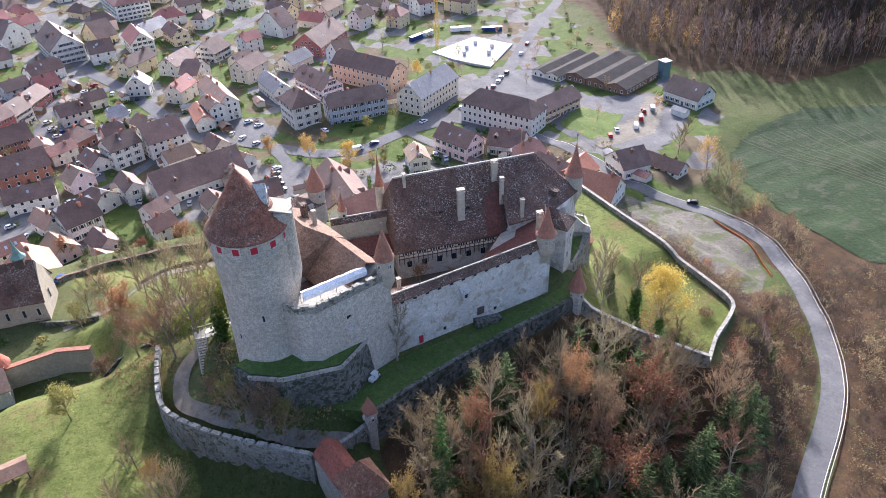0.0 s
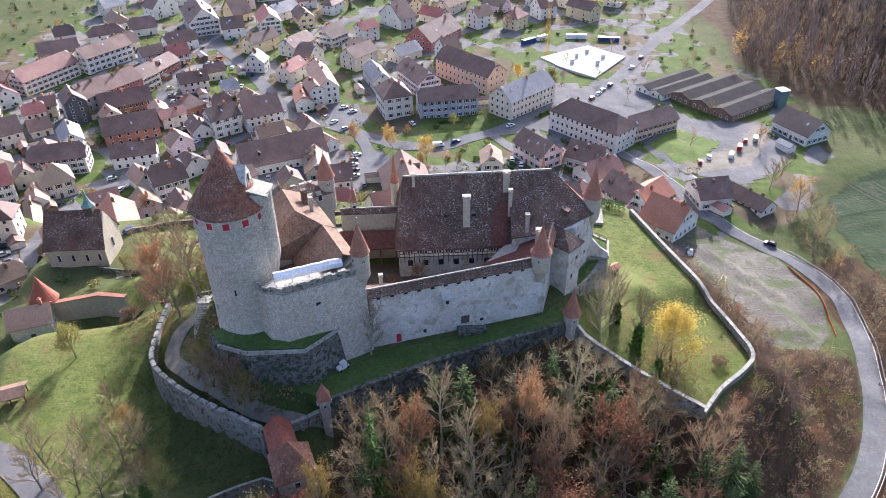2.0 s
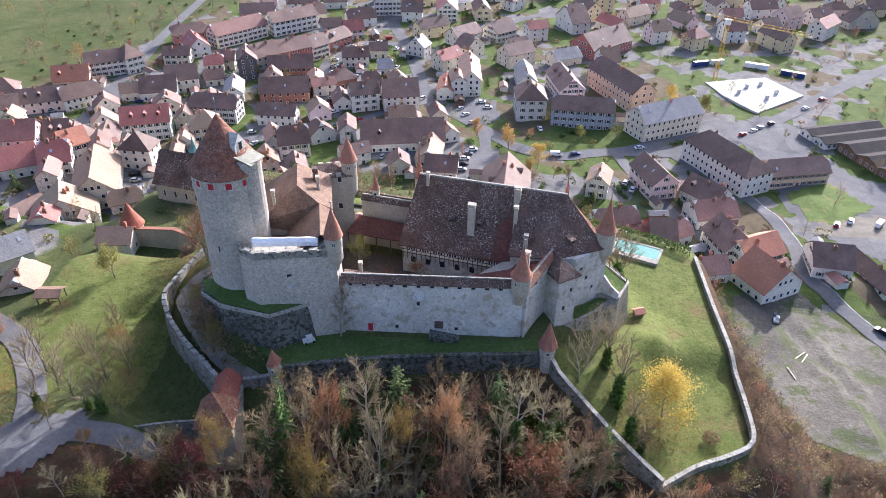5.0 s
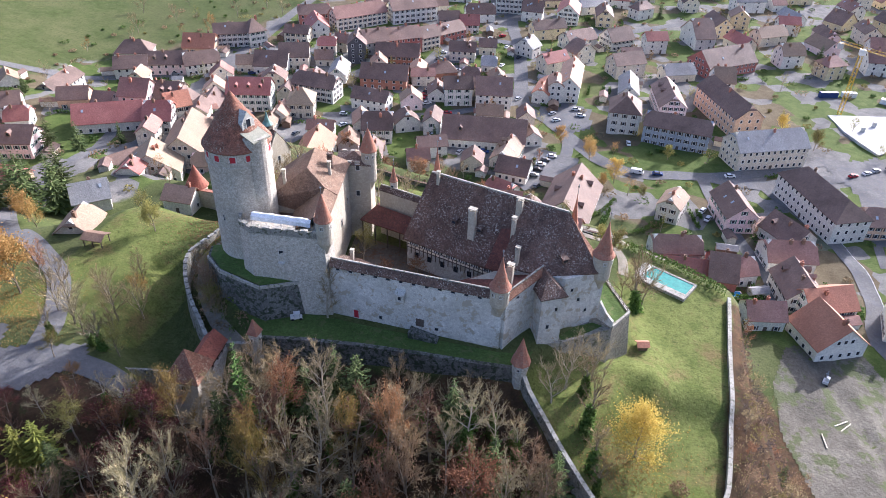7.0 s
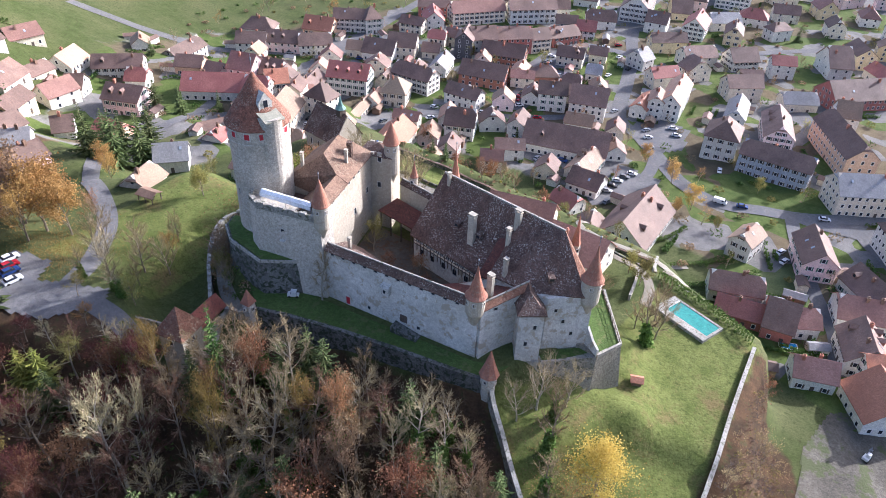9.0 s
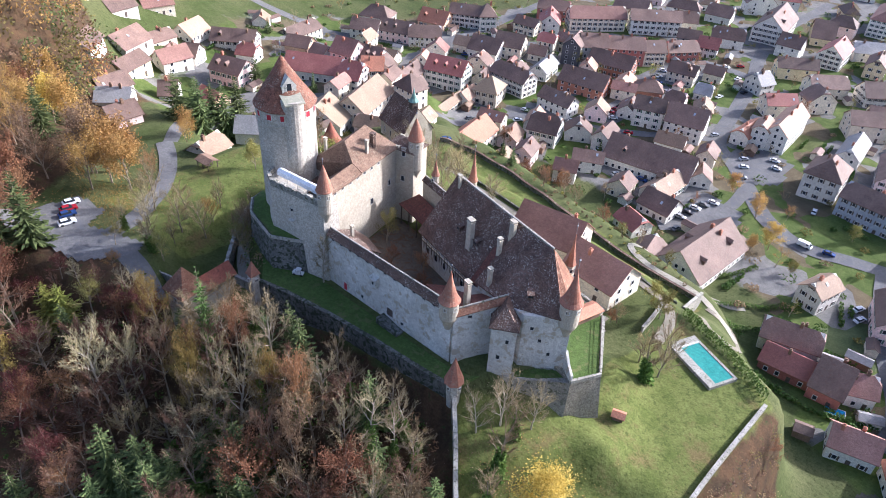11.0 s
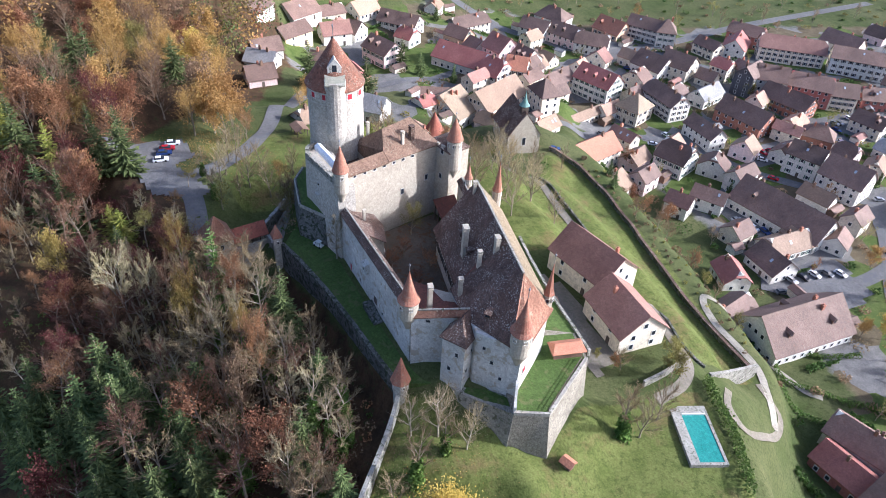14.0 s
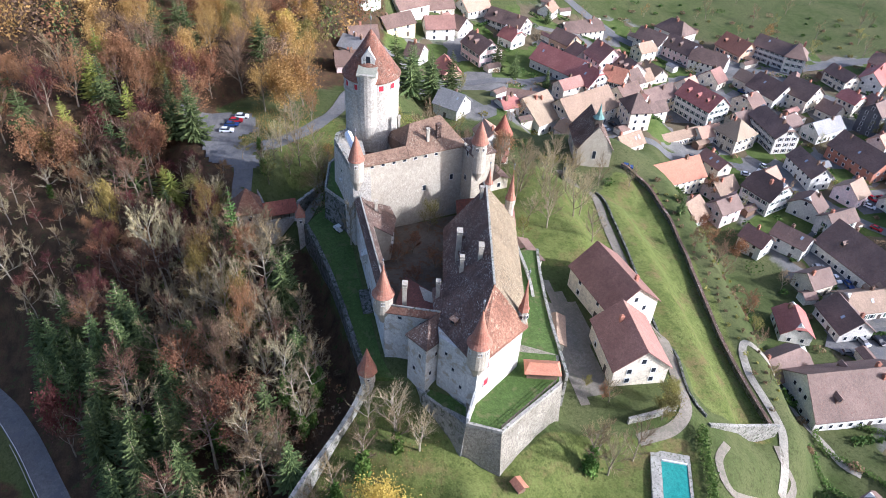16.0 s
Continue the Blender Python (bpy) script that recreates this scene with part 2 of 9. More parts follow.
GRAVEL = surface("pale_gravel", (0.27, 0.245, 0.195), (0.38, 0.35, 0.285), 2.0, 0.95, 0.3, spots=(0.24, 0.215, 0.165), spot_size=1.5, spot_share=0.35)
PATH = surface("park_path", (0.165, 0.145, 0.112), (0.24, 0.212, 0.168), 2.0, 0.95, 0.2, spots=(0.15, 0.14, 0.10), spot_size=1.5, spot_share=0.35)
CONCRETE = surface("pale_concrete", (0.42, 0.41, 0.385), (0.58, 0.57, 0.54), 3.0, 0.85, 0.1)
LAWN = surface("lawn", (0.075, 0.115, 0.02), (0.12, 0.165, 0.035), 3.0, 0.95, 0.6, spots=(0.16, 0.15, 0.05), spot_size=4.0, spot_share=0.3)
TERRACE_GRASS = surface("terrace_grass", (0.052, 0.09, 0.018), (0.085, 0.13, 0.032), 3.0, 0.95, 0.6, spots=(0.10, 0.115, 0.04), spot_size=2.5, spot_share=0.3, rugged=0.3)
BARK = surface("bark", (0.21, 0.17, 0.12), (0.35, 0.29, 0.21), 0.6, 0.95, 0.6, vary=0.25)
PALE_BARK = surface("pale_bark", (0.31, 0.27, 0.20), (0.50, 0.44, 0.34), 0.6, 0.95, 0.6, vary=0.2)
LEAVES = {
    "lime": foliage("yellow_green_leaves", (0.15, 0.18, 0.035), (0.28, 0.32, 0.075), 0.15),
    "clipped": foliage("clipped_hedge_leaves", (0.085, 0.14, 0.03), (0.155, 0.23, 0.055), 0.15, 0.2),
    "maroon": foliage("dark_red_leaves", (0.10, 0.035, 0.032), (0.17, 0.06, 0.05), 0.2, 0.3),
    "umber": foliage("far_red_brown_twigs", (0.12, 0.075, 0.06), (0.17, 0.105, 0.08), 0.1, 0.3),
    "dusk": foliage("far_bare_twigs", (0.09, 0.072, 0.068), (0.12, 0.095, 0.088), 0.1, 0.45),
    "twig": foliage("fine_grey_twigs", (0.185, 0.138, 0.076), (0.335, 0.255, 0.14), 0.4, 0.2),
    "pale": foliage("pale_twigs", (0.245, 0.20, 0.112), (0.41, 0.34, 0.20), 0.3, 0.2),
    "rust": foliage("rust_leaves", (0.20, 0.10, 0.055), (0.36, 0.185, 0.095), 0.3, 0.4),
    "ochre": foliage("ochre_leaves", (0.215, 0.155, 0.045), (0.36, 0.265, 0.085), 0.2, 0.35),
    "russet": foliage("red_brown_twigs", (0.125, 0.070, 0.048), (0.235, 0.130, 0.085), 0.35, 0.3),
    "brown": foliage("brown_leaves", (0.19, 0.125, 0.078), (0.33, 0.225, 0.135), 0.3, 0.4),
    "gold": foliage("golden_leaves", (0.44, 0.30, 0.06), (0.62, 0.46, 0.13), 0.12, 0.4),
    "amber": foliage("amber_leaves", (0.31, 0.185, 0.062), (0.49, 0.31, 0.115), 0.25, 0.45),
    "olive": foliage("olive_leaves", (0.17, 0.15, 0.045), (0.29, 0.26, 0.085), 0.3),
    "fir": foliage("fir_needles", (0.044, 0.064, 0.022), (0.138, 0.172, 0.058), 0.35, 0.15),
    "larch": foliage("yellow_green_needles", (0.13, 0.15, 0.028), (0.26, 0.26, 0.05), 0.25, 0.15),
    "ivy": foliage("ivy_leaves", (0.06, 0.105, 0.02), (0.16, 0.24, 0.055), 0.25, 0.3),
    "hedge": foliage("hedge_leaves", (0.05, 0.09, 0.02), (0.11, 0.175, 0.042), 0.25, 0.15),
}

# ---- helpers for building ----
def link(name, bm, material, parent=None, label="", pose_at=None):
    mesh = bpy.data.meshes.new(name)
    bm.to_mesh(mesh)
    bm.free()
    for m in material if isinstance(material, (list, tuple)) else [material]:
        mesh.materials.append(m)
    ob = new(name, mesh)
    if parent:
        ob.parent = parent
    if pose_at is not None:
        ob.matrix_basis = pose_at
    if label:
        ob["label"] = label
    return ob


part = link


def thing(name, at, label, category, group="", kind=""):
    ob = new(name)
    ob.matrix_basis = at
    ob.empty_display_size = 0.3
    return tagged(ob, label, category, group, kind)


def shared(name, mesh, parent, m):
    ob = new(name, mesh)
    ob.parent = parent
    ob.matrix_basis = m
    return ob


def box(bm, x0, y0, z0, x1, y1, z1, slot=0):
    v = [bm.verts.new((x, y, z)) for z in (z0, z1) for x, y in ((x0, y0), (x1, y0), (x1, y1), (x0, y1))]
    for f in ((3, 2, 1, 0), (4, 5, 6, 7), (0, 1, 5, 4), (1, 2, 6, 5), (2, 3, 7, 6), (3, 0, 4, 7)):
        bm.faces.new([v[i] for i in f]).material_index = slot
    return v


def prism(bm, outline, z0, z1, slot=0, grow=0.0):
    """A solid over an outline (counter-clockwise); grow widens its foot for a battered wall. z0 and z1 may be lists."""
    n = len(outline)
    z0, z1 = (z0 if isinstance(z0, (list, tuple)) else [z0] * n), (z1 if isinstance(z1, (list, tuple)) else [z1] * n)
    cx, cy = sum(p[0] for p in outline) / n, sum(p[1] for p in outline) / n
    low = []
    for (x, y), z in zip(outline, z0):
        d = math.hypot(x - cx, y - cy) or 1
        low.append(bm.verts.new((x + (x - cx) / d * grow, y + (y - cy) / d * grow, z)))
    top = [bm.verts.new((x, y, z)) for (x, y), z in zip(outline, z1)]
    bm.faces.new(low[::-1]).material_index = slot
    bm.faces.new(top).material_index = slot
    for i in range(n):
        j = (i + 1) % n
        bm.faces.new((low[i], low[j], top[j], top[i])).material_index = slot


def lathe(bm, profile, n=24, centre=(0, 0), slot=0, squash=None):
    """A body of revolution from (radius, height) pairs, from the bottom up; radius 0 closes it."""
    rings = []
    for r, z in profile:
        if r == 0:
            rings.append([bm.verts.new((centre[0], centre[1], z))])
        else:
            rings.append([bm.verts.new((centre[0] + r * math.cos(2 * math.pi * (i + 0.5) / n), centre[1] + r * math.sin(2 * math.pi * (i + 0.5) / n), z)) for i in range(n)])
    for a, b in zip(rings, rings[1:]):
        for i in range(n):
            j = (i + 1) % n
            face = [a[i % len(a)], a[j % len(a)], b[j % len(b)], b[i % len(b)]]
            face = list(dict.fromkeys(face))
            if len(face) > 2:
                bm.faces.new(face).material_index = slot
    for ring, flip in ((rings[0], True), (rings[-1], False)):
        if len(ring) > 2:
            bm.faces.new(ring[::-1] if flip else ring).material_index = slot


def slab(bm, corners, thick, slot=0):
    """A roof plane of some thickness below its corners (given counter-clockwise from above)."""
    top = [bm.verts.new(c) for c in corners]
    low = [bm.verts.new((x, y, z - thick)) for x, y, z in corners]
    bm.faces.new(top).material_index = slot
    bm.faces.new(low[::-1]).material_index = slot
    n = len(corners)
    for i in range(n):
        j = (i + 1) % n
        bm.faces.new((low[i], low[j], top[j], top[i])).material_index = slot


def path_wall(bm, line, half, low, high, slot=0, taper=0.0):
    """A wall of thickness 2*half along a line of (x, y); low and high are lists of heights."""
    n = len(line)
    sides = []
    for i, (x, y) in enumerate(line):
        ax, ay = line[max(i - 1, 0)]
        bx, by = line[min(i + 1, n - 1)]
        d = math.hypot(bx - ax, by - ay)
        nx, ny = -(by - ay) / d, (bx - ax) / d
        sides.append([bm.verts.new((x + nx * s * (half + t), y + ny * s * (half + t), z)) for s, z, t in ((-1, low[i], taper), (1, low[i], 0), (1, high[i], 0), (-1, high[i], 0))])
    for a, b in zip(sides, sides[1:]):
        for k in range(4):
            bm.faces.new((a[k], b[k], b[(k + 1) % 4], a[(k + 1) % 4])).material_index = slot
    bm.faces.new(sides[0]).material_index = slot
    bm.faces.new(sides[-1][::-1]).material_index = slot


def smooth_line(points, step=3.0):
    """A line through points, rounded (Catmull-Rom)."""
    p = [Vector(q) for q in points]
    p = [p[0] * 2 - p[1], *p, p[-1] * 2 - p[-2]]
    out = []
    for a, b, c, d in zip(p, p[1:], p[2:], p[3:]):
        k = max(1, int((c - b).length / step))
        for i in range(k):
            t = i / k
            out.append(0.5 * (2 * b + (c - a) * t + (2 * a - 5 * b + 4 * c - d) * t * t + (3 * b - a - 3 * c + d) * t ** 3))
    return [*out, p[-2]]


# ---- the land ----
# level areas of the land: height, then the corners of the area
LEVELS = [
    (38.5, [(8, 95), (73, 97), (84, 107), (82, 120), (60, 127), (28, 126), (6, 112)]),
    (45.0, [(10, 96), (14, 92), (22, 92), (22, 104), (14, 107), (9, 102)]),
    (36.2, [(22, 89), (46, 90), (74, 93), (74, 95), (22, 93)]),
    (27.0, [(31, 80), (46, 83), (60, 85), (74, 86.5), (74, 83), (60, 81), (46, 79), (31, 75)]),
    (30.3, [(88, 97), (97, 101.5), (101, 112), (93, 124), (96, 125), (104, 112), (100, 100), (90, 94)]),
    (32.0, [(-30, 82), (-10, 86), (-10, 114), (-30, 118)]),
    (33.0, [(-42, 60), (0, 62), (0, 69), (-42, 70)]),
    (31.0, [(-46, 88), (-41, 88), (-41, 100), (-46, 100)]),
    (12.0, [(-76, 140), (-60, 136), (-56, 152), (-75, 158)]),
    (14.0, [(-50, 139), (-32, 143), (-18, 142.5), (-18, 149), (-40, 158), (-52, 152)]),
    (8.0, [(-125, 150), (-105, 150), (-105, 170), (-125, 175)]),
    (22.0, [(-95, 98), (-80, 96), (-80, 108), (-95, 110)]),
    (3.0, [(-78, 184), (-60, 181), (-52, 205), (-70, 215)]),
    (33.4, [(1, 116), (-1.5, 104), (3, 96.5), (9, 89), (16, 83.5), (21, 80), (23, 83), (14, 87), (7, 91), (3, 100)]),
    (24.5, [(-7.5, 104), (-5.5, 98.5), (-1.2, 92.8), (5, 85.8), (12.5, 79.5), (17.5, 75.5), (15, 71), (6, 76), (-2, 83), (-9, 93), (-11, 103)]),
    (26.5, [(22, 62), (30, 64), (32, 78), (28, 79), (24, 74)]),
    (22.5, [(98, 76), (116, 85), (116, 102), (100, 100)]),
    (25.0, [(100, 112), (117, 108), (117, 146), (95, 150)]),
    (27.0, [(48, 142), (84, 130), (96, 146), (75, 160), (50, 150)]),
    (28.0, [(-5, 136), (30, 136), (30, 150), (-5, 150)]),
    (19.0, [(12, 168), (45, 168), (80, 166), (80, 167), (12, 170)]),
    (9.5, [(-16, 197), (40, 190), (84, 180), (84, 182), (40, 193)]),
    (12.0, [(-46, 178), (-20, 174), (-16, 190), (-44, 196)]),
    (5.0, [(-130, 180), (-70, 200), (-70, 225), (-130, 225)]),
    (-5.0, [(-160, 265), (-60, 240), (40, 216), (92, 206), (112, 190), (124, 178), (128, 166), (138, 164), (160, 168), (200, 190), (420, 240), (420, 900), (-400, 900)]),
    (-7.0, [(150, 162), (160, 140), (170, 108), (146, 74), (112, 48), (75, 28), (42, 9), (20, -10), (150, -60), (420, 60), (420, 160), (230, 170)]),
    (-4.0, [(138, 172), (135, 150), (137, 128), (146, 106), (160, 100), (166, 130), (158, 160)]),
    (38.0, [(-90, 20), (-50, 10), (-46, 50), (-75, 75)]),
    (24.0, [(-20, 20), (0, 30), (0, 40), (-20, 34)]),
    (62.0, [(-260, -60), (-140, -40), (-140, 80), (-260, 120)]),
    (14.0, [(20, 44), (60, 52), (84, 64), (80, 66), (56, 56), (20, 48)]),
    (58.0, [(338, 292), (346, 264), (420, 236), (560, 160), (900, 110), (900, 420), (420, 430), (350, 352)]),
    (70.0, [(620, 260), (640, 60), (900, 60), (900, 500), (560, 420)]),
]
def polygon_distance(x, y, poly):
    inside = np.zeros(x.shape, bool); best = np.full(x.shape, 1e9)
    for (ax, ay), (bx, by) in zip(poly, poly[1:] + poly[:1]):
        ex, ey = bx - ax, by - ay
        t = np.clip(((x - ax) * ex + (y - ay) * ey) / (ex * ex + ey * ey), 0, 1)
        best = np.minimum(best, np.hypot(x - ax - t * ex, y - ay - t * ey))
        if ay != by:
            inside ^= ((ay > y) != (by > y)) & (x < (bx - ax) * (y - ay) / (by - ay) + ax)
    return np.where(inside, 0, best)
def land(x, y):
    x, y = np.asarray(x, float), np.asarray(y, float)
    total, weight = np.zeros(x.shape), np.zeros(x.shape)
    for level, poly in LEVELS:
        w = 1 / (polygon_distance(x, y, poly) ** 2 + 5) ** 1.5
        total += w * level; weight += w
    return total / weight

GX = np.concatenate([-70 - 12 * (1.16 ** np.arange(26) - 1)[::-1] / 0.16, np.arange(-67.5, 200, 2.5), 200 + 12 * (1.16 ** np.arange(26) - 1) / 0.16])
GY = np.concatenate([-20 - 12 * (1.16 ** np.arange(26) - 1)[::-1] / 0.16, np.arange(-17.5, 230, 2.5), 230 + 12 * (1.16 ** np.arange(26) - 1) / 0.16])
MX, MY = np.meshgrid(GX, GY)
MZ = land(MX, MY)
near = polygon_distance(MX, MY, [(-10, 80), (80, 85), (120, 70), (120, 150), (90, 165), (40, 160), (-10, 120)])
rough_land = np.array([[noise.fractal(Vector((x * 0.05, y * 0.05, 3.0)), 0.7, 2.0, 4) for x in GX] for y in GY])
MZ = MZ + rough_land * np.clip(near / 40, 0, 1) * 0.9


def ground(x, y):
    """The height of the ground sheet at a place."""
    i = int(np.clip(np.searchsorted(GX, x) - 1, 0, len(GX) - 2))
    j = int(np.clip(np.searchsorted(GY, y) - 1, 0, len(GY) - 2))
    u, v = (x - GX[i]) / (GX[i + 1] - GX[i]), (y - GY[j]) / (GY[j + 1] - GY[j])
    return float((1 - u) * (1 - v) * MZ[j, i] + u * (1 - v) * MZ[j, i + 1] + (1 - u) * v * MZ[j + 1, i] + u * v * MZ[j + 1, i + 1])


# what covers the ground: lawns, woodland litter, paved and built-up land
WOODS = [[(-5, 62), (24, 66), (30, 80), (76, 88), (97, 70), (106, 60), (108, 52), (70, 30), (30, 5), (-40, -40), (-400, -300), (-500, 120), (-110, 110), (-62, 88), (-45, 56)],
         [(186, 140), (177, 102), (163, 78), (142, 58), (112, 41), (60, 10), (40, -40), (200, -60), (260, 60), (214, 104), (203, 140)],
         [(102, 68), (121, 80), (123, 142), (134, 142), (146, 106), (166, 99), (150, 79), (114, 55)],
         [(-200, 130), (-110, 122), (-60, 84), (-110, 60)],
         [(304, 400), (281, 318), (275, 300), (280, 264), (287, 238), (304, 216), (338, 210), (420, 194), (600, 130), (1500, 60), (1500, 900), (420, 560), (330, 460)]]
TOWN = [[(-60, 244), (40, 240), (100, 222), (128, 178), (150, 168), (200, 170), (250, 215), (260, 260), (255, 330), (300, 420), (260, 600), (-70, 600), (-120, 420), (-160, 315), (-185, 260), (-170, 180), (-130, 130), (-100, 125), (-70, 150), (-60, 190)]]
LAWNS = [[(96, 74), (118, 84), (119, 144), (96, 152), (92, 128), (98, 110), (80, 93)], [(-32, 76), (-6, 80), (-4, 122), (-34, 124)],
         [(30, 155), (84, 166), (88, 181), (40, 192), (-14, 200), (-20, 190), (8, 165)], [(-10, 125), (40, 132), (40, 165), (0, 170), (-30, 160)]]


def share(areas, soft):
    d = np.min([polygon_distance(MX, MY, a) for a in areas], axis=0)
    return np.clip(1 - d / soft, 0, 1)


cover = np.stack([share(LAWNS, 3.0), share(WOODS, 6.0), share(TOWN, 10.0), np.ones_like(MX)], axis=-1)


def ground_material():
    m = bpy.data.materials.new("ground_cover")
    m.use_nodes = True
    n, l = m.node_tree.nodes, m.node_tree.links
    out = n["Principled BSDF"]
    out.inputs["Roughness"].default_value, out.inputs["Specular IOR Level"].default_value = 0.95, 0.1
    place = n.new("ShaderNodeNewGeometry").outputs["Position"]
    attr = n.new("ShaderNodeVertexColor")
    attr.layer_name = "cover"
    parts = n.new("ShaderNodeSeparateColor")
    l.new(attr.outputs[0], parts.inputs[0])

    def tex(scale, detail=6, rough=0.62):
        t = n.new("ShaderNodeTexNoise")
        t.inputs["Scale"].default_value, t.inputs["Detail"].default_value, t.inputs["Roughness"].default_value = scale, detail, rough
        l.new(place, t.inputs["Vector"])
        return t.outputs["Fac"]

    def ramp(value, lo, hi):
        r = n.new("ShaderNodeMapRange")
        r.inputs["From Min"].default_value, r.inputs["From Max"].default_value = lo, hi
        l.new(value, r.inputs["Value"])
        return r.outputs[0]

    def blend(fac, a, b):
        x = n.new("ShaderNodeMix")
        x.data_type = "RGBA"
        l.new(fac, x.inputs[0])
        for socket, c in ((x.inputs[6], a), (x.inputs[7], b)):
            if isinstance(c, tuple):
                socket.default_value = (*c, 1)
            else:
                l.new(c, socket)
        return x.outputs[2]

    def ragged(value):
        a = n.new("ShaderNodeMath")
        a.operation = "ADD"
        l.new(value, a.inputs[0])
        b = n.new("ShaderNodeMath")
        b.operation, b.inputs[1].default_value = "MULTIPLY_ADD", 0.7
        b.inputs[2].default_value = -0.35
        l.new(tex(0.18, 5), b.inputs[0])
        l.new(b.outputs[0], a.inputs[1])
        return ramp(a.outputs[0], 0.4, 0.6)

    fine, mid, broad = tex(2.5, 4), tex(0.25, 6), tex(0.035, 4)
    meadow = blend(ramp(mid, 0.35, 0.65), (0.056, 0.078, 0.021), (0.090, 0.110, 0.037))
    meadow = blend(ramp(broad, 0.4, 0.65), meadow, (0.115, 0.122, 0.05))
    lawn = blend(ramp(mid, 0.35, 0.68), (0.102, 0.128, 0.031), (0.168, 0.186, 0.056))
    lawn = blend(ramp(tex(0.11, 6, 0.7), 0.52, 0.66), lawn, (0.165, 0.13, 0.055))
    litter = blend(ramp(mid, 0.35, 0.65), (0.048, 0.034, 0.021), (0.115, 0.068, 0.036))
    litter = blend(ramp(tex(0.5, 5, 0.7), 0.55, 0.68), litter, (0.045, 0.062, 0.022))
    paved = blend(ramp(mid, 0.35, 0.65), (0.155, 0.15, 0.14), (0.225, 0.215, 0.20))
    flat = n.new("ShaderNodeMapping")
    flat.inputs["Scale"].default_value, flat.inputs["Rotation"].default_value = (1, 1, 0), (0, 0, radians(16))
    l.new(place, flat.inputs["Vector"])
    plots = n.new("ShaderNodeTexVoronoi")
    plots.distance, plots.inputs["Scale"].default_value = "MANHATTAN", 1 / 15
    l.new(flat.outputs[0], plots.inputs["Vector"])
    pick = n.new("ShaderNodeSeparateColor")
    l.new(plots.outputs["Color"], pick.inputs[0])
    garden = blend(ramp(mid, 0.3, 0.7), (0.065, 0.10, 0.022), (0.125, 0.155, 0.045))
    garden = blend(ramp(pick.outputs[1], 0.62, 0.66), garden, blend(ramp(mid, 0.3, 0.7), (0.11, 0.085, 0.05), (0.17, 0.14, 0.085)))
    paved = blend(ramp(pick.outputs[0], 0.62, 0.64), garden, paved)
    tuft = ramp(tex(0.9, 7, 0.75), 0.5, 0.66)
    lawn = blend(tuft, lawn, (0.07, 0.088, 0.022))
    meadow = blend(tuft, meadow, (0.05, 0.06, 0.02))
    colour = blend(ragged(parts.outputs[0]), meadow, lawn)
    colour = blend(ragged(parts.outputs[1]), colour, litter)
    colour = blend(ragged(parts.outputs[2]), colour, paved)
    dim = n.new("ShaderNodeMath")
    dim.operation, dim.inputs[1].default_value = "MULTIPLY", 0.6
    l.new(ramp(fine, 0.35, 0.65), dim.inputs[0])
    hsv = n.new("ShaderNodeHueSaturation")
    hsv.inputs["Value"].default_value = 0.5
    l.new(colour, hsv.inputs["Color"])
    colour = blend(dim.outputs[0], colour, hsv.outputs[0])
    l.new(colour, out.inputs["Base Color"])
    b = n.new("ShaderNodeBump")
    b.inputs["Strength"].default_value, b.inputs["Distance"].default_value = 0.6, 0.25
    l.new(tex(1.2, 5), b.inputs["Height"])
    l.new(b.outputs[0], out.inputs["Normal"])
    return m


def make_ground():
    h, w = MZ.shape
    index = np.arange(h * w).reshape(h, w)
    faces = np.stack([index[:-1, :-1], index[:-1, 1:], index[1:, 1:], index[1:, :-1]], axis=-1).reshape(-1, 4)
    mesh = bpy.data.meshes.new("ground")
    mesh.from_pydata(np.stack([MX, MY, MZ], axis=-1).reshape(-1, 3).tolist(), [], faces.tolist())
    layer = mesh.color_attributes.new("cover", "FLOAT_COLOR", "POINT")
    layer.data.foreach_set("color", cover.astype(np.float32).ravel())
    mesh.polygons.foreach_set("use_smooth", [True] * len(mesh.polygons))
    mesh.materials.append(ground_material())
    tagged(new("ground", mesh), "grassy hill, woodland floor and town land", "ground", kind="structure")


make_ground()


def ribbon(name, points, width, material, label, lift=0.14, step=1.5, category="road", edge=0.0, smooth=True):
    """A road or path laid on the ground along a line."""
    line = smooth_line(points, step) if smooth else [Vector(p) for p in points]
    bm = bmesh.new()
    rows = []
    n = len(line)
    across = max(2, int(width / 1.6)) + 1
    for i, p in enumerate(line):
        d = (line[min(i + 1, n - 1)] - line[max(i - 1, 0)]).normalized()
        side = Vector((-d.y, d.x))
        row = []
        for k in range(across):
            q = p.xy + side * width * (k / (across - 1) - 0.5)
            row.append(bm.verts.new((q.x, q.y, max(ground(q.x, q.y), ground(*p.xy) - 0.4) + lift)))
        rows.append(row)
    for a, b in zip(rows, rows[1:]):
        for k in range(across - 1):
            bm.faces.new((a[k], a[k + 1], b[k + 1], b[k]))
    return tagged(link(name, bm, material), label, category, kind="structure")


